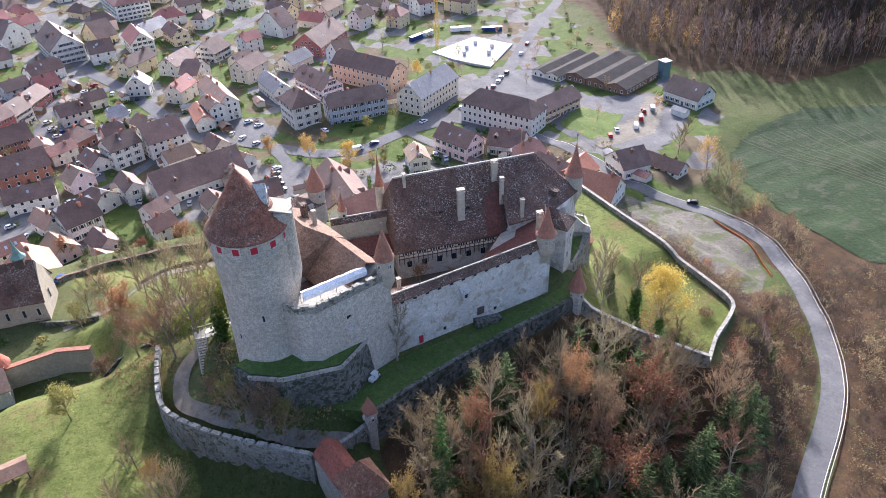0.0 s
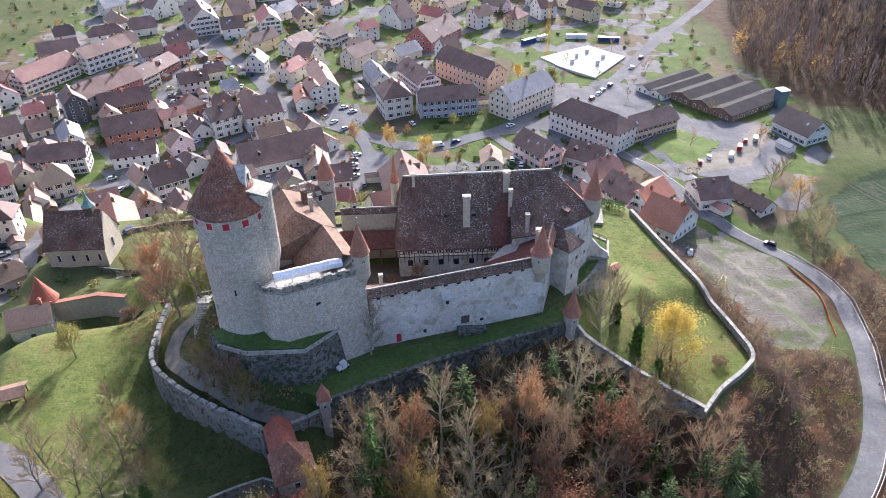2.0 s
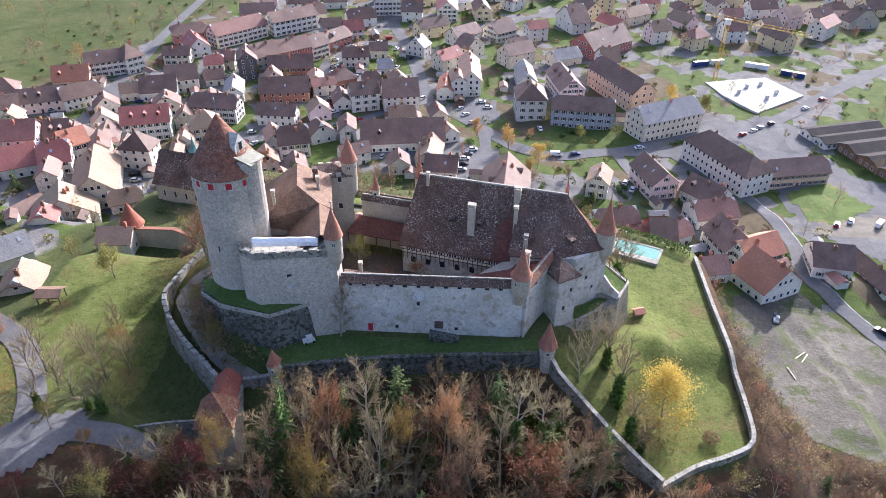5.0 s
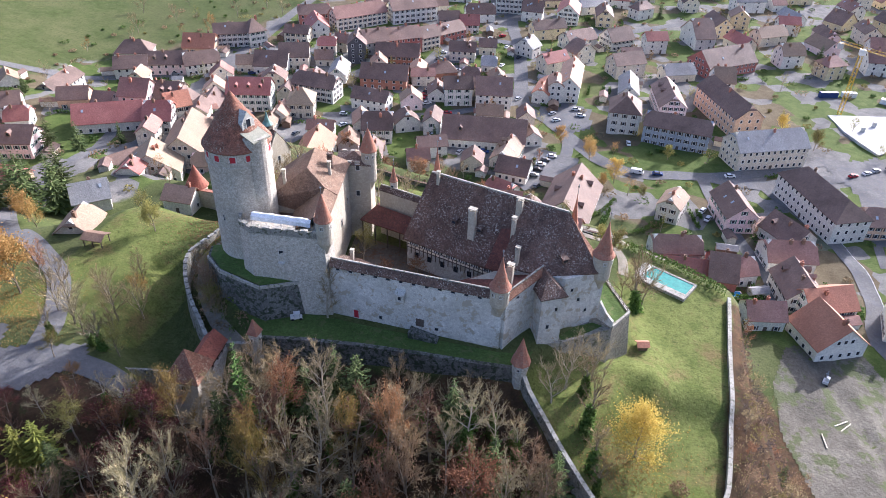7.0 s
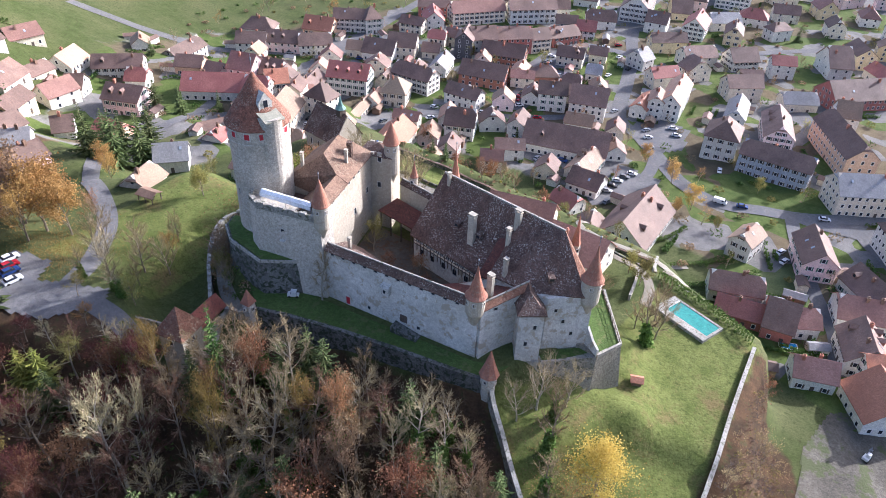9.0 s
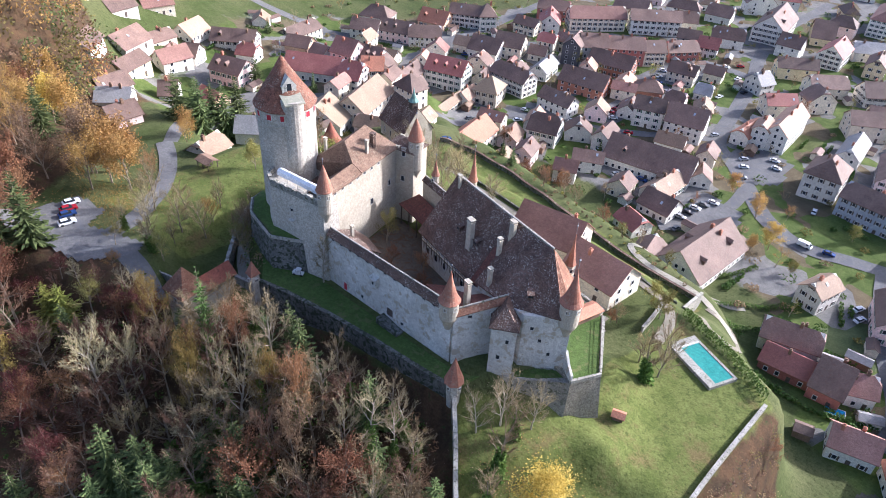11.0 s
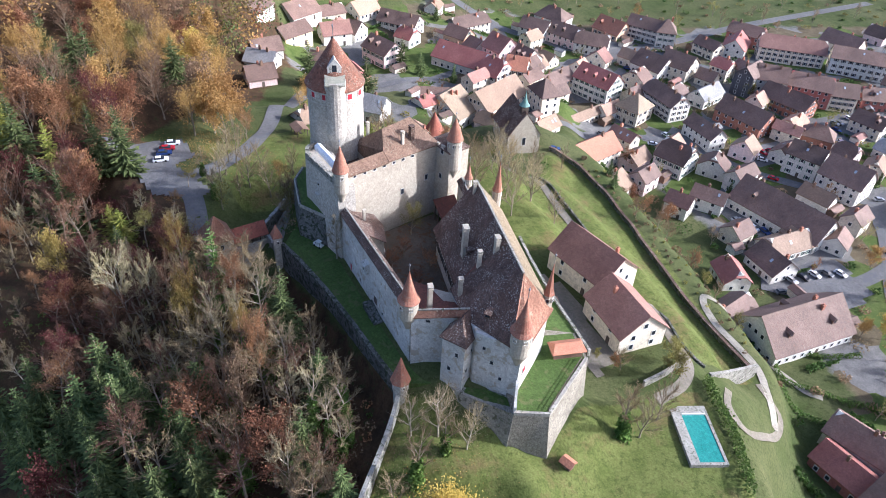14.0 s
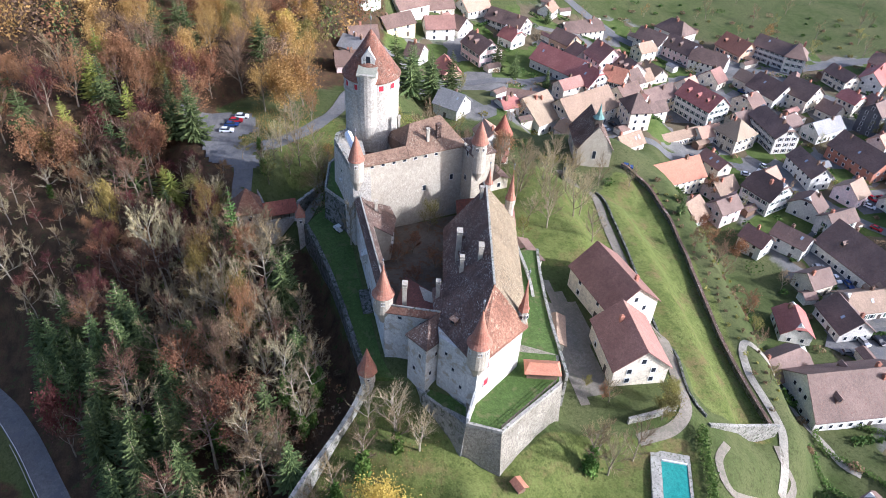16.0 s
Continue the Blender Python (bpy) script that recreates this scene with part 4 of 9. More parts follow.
def great_hall():
    ob = thing("great_hall", pose(0, 0, 0), "great hall with a huge steep dark tiled roof flecked with lichen", "castle wing")
    o, a, b = Vector((49.1, 120.2)), Vector((0.977, -0.214)), Vector((0.214, 0.977))

    def at(i, j, z):
        p = o + a * i + b * j
        return (p.x, p.y, z)

    def out(i, j):
        return at(i, j, 0)[:2]
    bm = bmesh.new()
    prism(bm, [out(-1.0, -7.6), out(23.2, -7.6), out(23.2, -10.0), (78.4, 103.9), (82.6, 103.6), (89.6, 108.9), (81.6, 119.5), out(-1.0, 6.6)], 30, [46.4, 46.4, 50.0, 50.6, 50.8, 51.0, 50.0, 50.0])
    link("wall", bm, CURTAIN, ob)
    rw, re = at(0.6, 0, 59.5), (80.5, 113.3, 60.0)
    foot, south_east, east, north_east = (78.5, 103.4, 50.7), (88.6, 107.2, 51.4), (90.1, 109.3, 50.9), (81.9, 120.3, 50.0)
    for outline, tiles, words in (([at(-1.6, -8.4, 46.2), at(23.6, -8.4, 46.2), at(23.6, 0, 59.7), rw], HALL_TILE, "steep dark brown tile roof with pale lichen"),
                                  ([at(22.8, -10.6, 49.9), foot, re, at(22.8, 0, 59.75)], HALL_TILE, "steep dark brown tile roof with pale lichen"),
                                  ([foot, south_east, re], HALL_TILE, "steep dark brown tile roof with pale lichen"),
                                  ([south_east, east, north_east, re], HIP_TILE, "orange-brown tiled hip with pale patches"),
                                  ([re, north_east, at(-1.6, 7.2, 49.8), rw], LICHEN_TILE, "tan roof slope overgrown with lichen"),
                                  ([at(-1.6, 7.2, 49.8), at(-1.6, -8.4, 46.2), rw], HALL_TILE, "steep dark brown tile roof with pale lichen")):
        bm = bmesh.new()
        slab(bm, outline, 0.35)
        link("roof_slope", bm, tiles, ob, words)
    bm = bmesh.new()
    p, q = Vector(rw), Vector(re)
    path_wall(bm, [(p.x, p.y), (q.x, q.y)], 0.2, [p.z - 0.2, q.z - 0.2], [p.z + 0.14, q.z + 0.14])
    link("ridge_tiles", bm, OLD_COPING, ob, "pale mortared ridge")
    # patch of newer red tiles
    bm = bmesh.new()
    slab(bm, [at(18.6, -8.46, 46.36), at(22.7, -8.46, 46.36), at(22.7, -3.3, 54.65), at(19.6, -3.9, 53.7)], 0.1)
    link("red_tile_patch", bm, PATCH_TILE, ob, "patch of newer red tiles")
    # half-timbered gallery under the south eave
    bm = bmesh.new()
    p = [at(-0.8, -7.9, 0), at(24.0, -7.9, 0)]
    prism(bm, [out(-0.9, -7.95), out(24.2, -7.95), out(24.2, -7.5), out(-0.9, -7.5)], 44.2, 45.9)
    link("gallery_wall", bm, WALLS["c"], ob, "half-timbered gallery")
    for k in range(25):
        i = -0.8 + k * 1.04
        bm = bmesh.new()
        prism(bm, [out(i, -8.05), out(i + 0.14, -8.05), out(i + 0.14, -7.9), out(i, -7.9)], 42.6, 46.0)
        link("post", bm, TIMBER, ob)
    for z in (44.1, 44.9, 45.85):
        bm = bmesh.new()
        prism(bm, [out(-0.9, -8.08), out(24.2, -8.08), out(24.2, -7.9), out(-0.9, -7.9)], z, z + 0.14)
        link("rail", bm, TIMBER, ob)
    yaw = math.degrees(math.atan2(-b.y, -b.x))
    for k in range(8):
        for half in range(4):
            i = 0.2 + k * 3.05 + half * 0.55
            q = at(i, -7.97, 0)
            bm = bmesh.new()
            opening(bm, q[0], q[1], 45.05, 0.4, 0.7, yaw)
            link("window", bm, [WHITE_PAINT, GLASS], ob, "white framed gallery window" if half == 0 else "")
    for k in range(7):
        q = at(1.5 + k * 3.3, -7.6, 0)
        castle_window(ob, q[0], q[1], 41.6, 1.1, 1.5, yaw)
        leaf_door(ob, q[0] + 0.4, q[1], 38.6, 1.2, 2.0, yaw, TIMBER)
    # chimneys and dormers
    for x, y, w, d, low, high, m in ((61.3, 111.8, 1.5, 1.0, 50, 56.8, CASTLE), (72.45, 105.3, 0.75, 0.75, 49, 54.3, CASTLE), (70.3, 110.1, 0.75, 0.75, 52, 57.8, CASTLE), (70.5, 113.5, 1.3, 0.8, 56, 60.3, CASTLE), (51.6, 118.6, 0.6, 0.6, 55, 60.0, CASTLE), (72.5, 99.0, 1.2, 0.8, 44, 54.6, CASTLE)):
        chimney(ob, x, y, w, d, low, high, -12.4, m)
    for spot, turn in ((at(9.3, -4.6, 52.6), -12.4), (at(15.3, -4.6, 52.6), -12.4), ((81.3, 106.6, 53.4), 38.5)):
        bm = bmesh.new()
        m = Matrix.Translation(spot) @ pose(0, 0, 0, 0, 0, turn)
        box(bm, -0.55, -0.9, -0.7, 0.55, 0.7, 0.5, 0)
        box(bm, -0.4, -0.93, -0.3, 0.4, -0.88, 0.35, 1)
        slab(bm, [(-0.7, -1.1, 0.45), (0.7, -1.1, 0.45), (0.7, 0.9, 0.8), (-0.7, 0.9, 0.8)], 0.1)
        bm.transform(m)
        link("dormer", bm, [OLD_TILE, GLASS], ob)
    for x, y, z in ((88.1, 110.9, 47.2), (87.9, 111.15, 42.6)):
        leaf_door(ob, x, y, z, 1.2, 1.7, 37, RED_PAINT, "shutter", "red painted shutter")
    for x, y, z in ((85.4, 105.7, 44.6), (87.0, 106.9, 41.4), (84.0, 104.65, 47.4)):
        castle_window(ob, x, y, z, 0.6, 0.8, -53.5)
    nyaw = math.degrees(math.atan2(b.y, b.x))
    for i in range(4, 30, 5):
        for z in (41.0, 46.0):
            q = at(i, 6.3, 0)
            castle_window(ob, q[0], q[1], z, 0.9, 1.5, nyaw)
    # lower lean-to roof in the court's south-east corner
    le = thing("court_lean_to", pose(0, 0, 0), "low red tiled range in the corner of the courtyard", "castle wing")
    bm = bmesh.new()
    prism(bm, [(60, 101.5), (72, 97.2), (76.6, 103.0), (75.6, 106.0), (68, 106.6)], 37, [45.0, 48.6, 49.0, 49.0, 47.0])
    link("wall", bm, CASTLE, le)
    bm = bmesh.new()
    slab(bm, [(59.2, 101.6, 45.0), (72.4, 97.0, 49.4), (76.8, 103.2, 49.6), (76.0, 106.4, 49.4), (68.0, 107.0, 46.6)], 0.3)
    link("roof", bm, PATCH_TILE, le)
    # gallery wall on the north side with a lean-to
    ga = thing("north_gallery_wall", pose(0, 0, 0), "white wall with a tiled top and an open lean-to at its foot", "wall")
    tile_coped_wall(ga, (36.2, 123.8), (48.5, 121.2), 33, 50.8, 1.4, 0)
    bm = bmesh.new()
    slab(bm, [(33.0, 118.3, 44.6), (46.9, 115.6, 44.6), (47.6, 119.6, 46.6), (35.5, 122.6, 46.6)], 0.25)
    link("lean_to_roof", bm, PATCH_TILE, ga, "dark red lean-to roof")
    for k in range(5):
        t = k / 4
        bm = bmesh.new()
        lathe(bm, [(0.18, 38), (0.15, 44.5)], 8, (33.4 + 13.2 * t, 118.8 - 2.7 * t))
        link("post", bm, TIMBER, ga)


def bastion():
    ob = thing("east_bastion", pose(0, 0, 0), "battered rubble bastion with a grass terrace on top", "bastion")
    stone = surface("bastion_stone", (0.20, 0.18, 0.14), (0.34, 0.31, 0.25), 1.6, 0.95, 0.9, spots=(0.15, 0.14, 0.105), spot_size=0.45, spot_share=0.32, rugged=0.4)
    bm = bmesh.new()
    low = [(93.2, 106.2), (97.8, 113.0), (88.6, 127.6), (80.2, 129.6), (76, 122), (84, 108)]
    top = [(93.0, 106.7), (95.9, 112.45), (87.0, 126.9), (80.0, 128.6), (76, 122), (84, 109)]
    a, b = [bm.verts.new((*p, 23.5)) for p in low], [bm.verts.new((*p, 38.9)) for p in top]
    for i in range(6):
        j = (i + 1) % 6
        bm.faces.new((a[i], a[j], b[j], b[i]))
    bm.faces.new(b)
    link("wall", bm, stone, ob)
    bm = bmesh.new()
    low = [(77.2, 98.2), (83.6, 99.6), (93.4, 105.9), (92.4, 109), (78, 104)]
    top = [(77.6, 98.9), (83.7, 100.6), (93.0, 106.75), (91.6, 109), (78, 104)]
    a, b = [bm.verts.new((*p, 24.0)) for p in low], [bm.verts.new((*p, z)) for p, z in zip(top, (36.4, 37.2, 38.6, 38.6, 36.8))]
    for i in range(5):
        j = (i + 1) % 5
        bm.faces.new((a[i], a[j], b[j], b[i]))
    bm.faces.new(b)
    link("flank_wall", bm, RING_STONE, ob, "darker rubble flank below the hall")
    bm = bmesh.new()
    prism(bm, [(83.9, 101.4), (92.3, 106.9), (90.4, 108.6), (82.0, 103.4)], 35, [37.3, 38.5, 38.5, 37.3])
    link("lawn", bm, TERRACE_GRASS, ob, "shaded grass strip")
    bm = bmesh.new()
    prism(bm, [(92.9, 107.4), (95.3, 112.4), (86.6, 126.4), (80.0, 128.0), (78, 121), (89.4, 109.2)], 37.5, 39.05)
    link("lawn", bm, TERRACE_GRASS, ob, "green grass terrace")
    bm = bmesh.new()
    path_wall(bm, [(89.7, 108.9), (91.4, 107.8), (92.95, 106.9)], 0.24, [36, 36, 36], [43.4, 41.4, 40.4])
    link("wing_wall", bm, CURTAIN, ob, "white wall running out from the hall's corner")
    bm = bmesh.new()
    path_wall(bm, [(92.95, 106.8), (95.75, 112.4), (86.9, 126.7)], 0.3, [38.6] * 3, [39.35] * 3)
    link("parapet", bm, OLD_COPING, ob, "low stone parapet")
    rail = thing("terrace_fence", pose(0, 0, 0), "low grey timber fence along the terrace edge", "fence")
    p, q = Vector((95.4, 112.5)), Vector((87.0, 125.4))
    for k in range(9):
        x, y = p.lerp(q, k / 8)
        bm = bmesh.new()
        box(bm, x - 0.07, y - 0.07, 39.0, x + 0.07, y + 0.07, 40.3)
        link("post", bm, TIMBER, rail)
    for z in (39.75, 40.15):
        bm = bmesh.new()
        path_wall(bm, [tuple(p), tuple(q)], 0.04, [z, z], [z + 0.1, z + 0.1])
        link("rail", bm, TIMBER, rail)
    hut = thing("terrace_pavilion", pose(84.2, 123.6, 39.0, 0, 0, 76), "small open pavilion with an orange tiled roof", "pavilion")
    bm = bmesh.new()
    box(bm, -2.9, -1.3, 0, 2.9, 1.4, 2.0)
    link("wall", bm, WALLS["t"], hut)
    for corners in ([(-3.5, -1.9, 1.85), (3.5, -1.9, 1.85), (2.6, 0, 3.1), (-2.6, 0, 3.1)], [(-2.6, 0, 3.1), (2.6, 0, 3.1), (3.5, 1.9, 1.85), (-3.5, 1.9, 1.85)], [(3.5, -1.9, 1.85), (3.5, 1.9, 1.85), (2.6, 0, 3.1)], [(-3.5, 1.9, 1.85), (-3.5, -1.9, 1.85), (-2.6, 0, 3.1)]):
        bm = bmesh.new()
        slab(bm, corners, 0.12)
        link("roof_slope", bm, ROOFS["O"], hut)
    # the terrace runs on behind the hall, held by a low wall above the yard
    walk_line = [(85.5, 128.4), (77.3, 129.4), (72.6, 129.9), (64.2, 131.2), (55, 133.0), (47.0, 135.0)]
    wall = thing("yard_wall", pose(0, 0, 0), "low retaining wall between hall terrace and yard", "wall")
    bm = bmesh.new()
    path_wall(bm, walk_line, 0.3, [30] * 6, [39.3, 39.3, 39.3, 39.2, 39.0, 38.8])
    link("wall", bm, RING_STONE, wall)
    bm = bmesh.new()
    prism(bm, [(47.2, 134.8), (45.6, 126.2), (80, 119), (84.5, 127.8), (77, 129.2), (64.2, 131.0)], 34, [38.4, 38.6, 38.9, 38.9, 38.9, 38.8])
    tagged(link("hall_terrace", bm, TERRACE_GRASS), "grass terrace behind the great hall", "terrace", kind="structure")


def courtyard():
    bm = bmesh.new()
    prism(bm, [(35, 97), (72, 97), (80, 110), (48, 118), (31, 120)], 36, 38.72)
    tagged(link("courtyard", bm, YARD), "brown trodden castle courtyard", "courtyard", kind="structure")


def retaining_walls():
    ob = thing("terrace_wall", pose(0, 0, 0), "dark mossy retaining wall below the south terrace", "wall")
    line = [(26.3, 82.6), (34, 84.6), (46, 87.0), (58, 88.8), (70, 90.2), (77.0, 91.2)]
    bm = bmesh.new()
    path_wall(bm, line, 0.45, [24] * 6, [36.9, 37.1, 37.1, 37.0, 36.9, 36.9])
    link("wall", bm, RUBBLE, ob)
    bm = bmesh.new()
    prism(bm, [(27, 83.0), (46, 87.4), (77, 91.6), (79, 97), (72, 95.6), (37, 94.2), (22, 91), (20, 88)], 30, 36.6)
    tagged(link("south_terrace", bm, TERRACE_GRASS), "grass terrace along the castle wall", "terrace", kind="structure")
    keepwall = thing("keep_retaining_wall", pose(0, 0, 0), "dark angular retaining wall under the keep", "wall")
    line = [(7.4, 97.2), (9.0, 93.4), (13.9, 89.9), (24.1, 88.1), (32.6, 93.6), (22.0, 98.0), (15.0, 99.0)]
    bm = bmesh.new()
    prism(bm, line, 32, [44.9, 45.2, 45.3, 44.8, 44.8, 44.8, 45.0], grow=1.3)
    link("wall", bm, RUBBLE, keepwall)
    bm = bmesh.new()
    prism(bm, [(7.9, 97.4), (9.5, 93.8), (14.1, 90.4), (24.0, 88.6), (31.8, 93.4), (22.0, 97.0), (15.0, 98.5)], 44, [45.2, 45.4, 45.42, 44.95, 45.0, 46.0, 46.2])
    link("lawn", bm, TERRACE_GRASS, keepwall, "green grass bank")
    bm = bmesh.new()
    path_wall(bm, [(9.0, 93.4), (13.9, 89.9), (24.1, 88.1), (32.4, 93.4)], 0.18, [44.6, 44.6, 44.3, 44.3], [45.36, 45.44, 44.98, 44.98])
    link("coping", bm, OLD_COPING, keepwall, "pale weathered coping stones")
    outer = thing("outer_ring_wall", pose(0, 0, 0), "curved rubble outer wall round the castle approach", "wall")
    line = [p.to_tuple() for p in smooth_line([(-3.6, 124.0), (-5.3, 115), (-6.0, 107.5), (-4.8, 102.5), (-0.6, 96.2), (5.2, 89.8), (10.5, 85.0), (14.8, 81.0)], 2.0)]
    bm = bmesh.new()
    path_wall(bm, line, 0.4, [ground(x, y) - 5 for x, y in line], [33.9 + 0.8 * min(1, max(0, (112 - y) / 8)) + 0.3 * noise.noise(Vector((x, y, 0))) for x, y in line], taper=0.6)
    link("wall", bm, RING_STONE, outer)
    r = random.Random(77)
    for (ax, ay), (bx, by) in zip(line, line[1:]):
        bm = bmesh.new()
        box(bm, -0.9, -0.42, -0.2, 0.9, 0.42, 0.16 + r.uniform(0, 0.14))
        x, y = (ax + bx) / 2, (ay + by) / 2
        link("coping_stone", bm, OLD_COPING, outer, pose_at=pose(x, y, 33.95 + 0.8 * min(1, max(0, (112 - y) / 8)) + r.uniform(-0.05, 0.1), r.uniform(-3, 3), 0, math.degrees(math.atan2(by - ay, bx - ax))))


def park_wall():
    ob = thing("park_wall", pose(0, 0, 0), "pale coped stone wall round the castle park", "wall")
    line = [p.to_tuple() for p in smooth_line([(78.4, 90.6), (84, 85.5), (91, 78.5), (98.8, 71.6)], 2.0)]
    top = [36.5 - 11.0 * min(1, (i / (len(line) - 1)) ** 0.6) for i in range(len(line))]
    bm = bmesh.new()
    path_wall(bm, line, 0.4, [ground(x, y) - 6 for x, y in line], top)
    line2 = [p.to_tuple() for p in smooth_line([(98.8, 71.6), (106, 76.5), (113.2, 79.8), (118.3, 83.6), (119.4, 92), (119.6, 105), (119.2, 121), (119.2, 143)], 2.0)]
    top2 = [max(ground(x, y) + 0.7, 23.6) + 0.5 for x, y in line2]
    path_wall(bm, line2, 0.35, [ground(x, y) - 4 for x, y in line2], top2)
    link("wall", bm, RING_STONE, ob)
    for pts, tops in ((line, top), (line2, top2)):
        bm = bmesh.new()
        path_wall(bm, pts, 0.42, [z + 0.0 for z in tops], [z + 0.2 for z in tops])
        link("coping", bm, OLD_COPING, ob, "pale weathered coping stones")


def watch_turrets():
    for x, y, r, low, eave, tip, label in ((77.6, 91.2, 1.35, 27, 38.8, 44.9, "small stone watch turret with an orange pointed roof"), (26.0, 81.6, 1.15, 27, 38.9, 42.4, "small square watch turret with an orange pyramid roof")):
        ob = thing("watch_turret", pose(0, 0, 0), label, "turret")
        n = 8 if r > 1.2 else 4
        bm = bmesh.new()
        lathe(bm, [(r * 0.9, low), (r, eave - 3.2), (r * 1.15, eave - 2.6), (r * 1.15, eave)], n, (x, y))
        link("wall", bm, KEEP, ob)
        bm = bmesh.new()
        lathe(bm, [(r * 1.4, eave - 0.1), (r * 1.5, eave), (r * 0.75, eave + (tip - eave) * 0.45), (0, tip)], n, (x, y))
        link("roof", bm, CONE_TILE, ob)
        for yaw in (-90, 0, 180):
            castle_window(ob, x + r * 1.1 * math.cos(radians(yaw)), y + r * 1.1 * math.sin(radians(yaw)), eave - 1.5, 0.4, 0.6, yaw)
    w = thing("approach_wall", pose(0, 0, 0), "dark rubble wall between gateway and watch turret", "wall")
    bm = bmesh.new()
    path_wall(bm, [(19.4, 80.9), (22.6, 81.4), (25.4, 82.0)], 0.4, [22, 22, 22], [34.9, 35.2, 35.6])
    link("wall", bm, RING_STONE, w)
    bm = bmesh.new()
    path_wall(bm, [(15.6, 71.6), (13.8, 73.0), (9.6, 72.7), (5.4, 71.8), (0.5, 70.4)], 0.22, [24] * 5, [31.9, 31.6, 31.3, 31.2, 31.2])
    link("road_wall", bm, RING_STONE, w, "low wall along the castle road")
    g = thing("outer_gatehouse", pose(0, 0, 0), "stone gatehouse with an orange hipped roof over the approach", "gatehouse")
    at = pose(19.3, 69.2, 0, 0, 0, 8)
    bm = bmesh.new()
    box(bm, -2.9, -2.9, 18, 2.9, 2.9, 38.3)
    bm.transform(at)
    link("wall", bm, CASTLE, g)
    bm = bmesh.new()
    c = [(-3.5, -3.5, 38.0), (3.5, -3.5, 38.0), (3.5, 3.5, 38.0), (-3.5, 3.5, 38.0)]
    for i in range(4):
        slab(bm, [c[i], c[(i + 1) % 4], (0, 0, 43.4)], 0.2)
    bm.transform(at)
    link("roof", bm, HIP_TILE, g)
    castle_window(g, 19.7, 66.33, 35.5, 0.8, 1.2, -82)
    castle_window(g, 22.17, 69.6, 35.5, 0.8, 1.2, 8)
    w = thing("covered_gateway", pose(0, 0, 0), "covered timber gateway with a dark red roof", "gateway")
    a, b = Vector((18.4, 72.4)), Vector((17.2, 80.8))
    d = (b - a).normalized()
    s = Vector((-d.y, d.x))
    bm = bmesh.new()
    slab(bm, [(*(a + s * 2.5), 35.4), (*(a), 38.0), (*(b), 38.0), (*(b + s * 2.5), 35.4)], 0.2)
    slab(bm, [(*(a), 38.0), (*(a - s * 2.5), 35.4), (*(b - s * 2.5), 35.4), (*(b), 38.0)], 0.2)
    link("roof", bm, NEW_TILE, w)
    bm = bmesh.new()
    for k in (-2.1, 2.1):
        path_wall(bm, [tuple(a + s * k), tuple(b + s * k)], 0.3, [20, 20], [33.8, 33.8])
    link("wall", bm, KEEP, w)
    for i in range(5):
        for k in (-2.05, 2.05):
            q = a + (b - a) * i / 4 + s * k
            bm = bmesh.new()
            box(bm, q.x - 0.12, q.y - 0.12, 33.7, q.x + 0.12, q.y + 0.12, 35.7)
            link("post", bm, TIMBER, w)


def garden_terraces():
    for pts, up, label in (([(36, 134.5), (44, 136.5), (56, 135), (66, 133.6), (74, 131.5)], 1.4, "low stone wall of the terraced garden"), ([(42, 130.5), (54, 130), (64, 128.8)], 1.6, "low stone wall under the hall"), ([(89.7, 141.7), (89.2, 146.9), (88.2, 153.0)], 1.6, "curved pale garden wall beside the drive")):
        ob = thing("garden_wall", pose(0, 0, 0), label, "wall", "garden walls")
        line = [p.to_tuple() for p in smooth_line(pts, 2.0)]
        bm = bmesh.new()
        path_wall(bm, line, 0.25, [ground(x, y) - 2 for x, y in line], [ground(x, y) + up for x, y in line])
        link("wall", bm, RING_STONE, ob)
        bm = bmesh.new()
        path_wall(bm, line, 0.32, [ground(x, y) + up for x, y in line], [ground(x, y) + up + 0.14 for x, y in line])
        link("coping", bm, OLD_COPING, ob)


garden_terraces()
round_keep()
west_wing()
south_court()
curtain()
great_hall()
courtyard()
bastion()
retaining_walls()
park_wall()
watch_turrets()
bartizan("corner_turret", 36.3, 94.5, 1.58, 52.0, 54.6, 59.5, 65.7, "slim round turret with a pointed red cone on the battlement wall", (-80, -10, -150), slim=False)
bartizan("corner_turret", 33.8, 122.7, 1.70, 50.5, 53.0, 60.3, 65.9, "slim round turret with a pointed red cone on the north tower", (-80, -30, 20), slim=False)
bartizan("corner_turret", 71.6, 95.15, 1.85, 45.5, 48.5, 52.2, 59.4, "round white turret with a red cone on the curtain wall", (-70, -10, -120))
bartizan("corner_turret", 88.6, 109.0, 1.92, 46.5, 49.5, 54.4, 62.4, "large round white turret with a red cone beside the hall roof", (-70, -10, 30), rod=2.4)
bartizan("hall_turret", 81.1, 119.2, 0.98, 48.5, 50.5, 53.5, 61.0, "small slender turret with a red spire behind the hall", (30, -40), 6, rod=2.4)
bartizan("hall_turret", 48.9, 126.0, 1.0, 47.5, 49.5, 55.0, 62.6, "small slender turret with a red spire at the hall's end", (90,), 10)
bartizan("wall_turret", 39.2, 124.0, 0.9, 50.4, 51.0, 52.8, 57.2, "tiny turret with a red spire on the gallery wall", (-90,), 10)

# ---- the town ----
WINDOW_MESH = {}


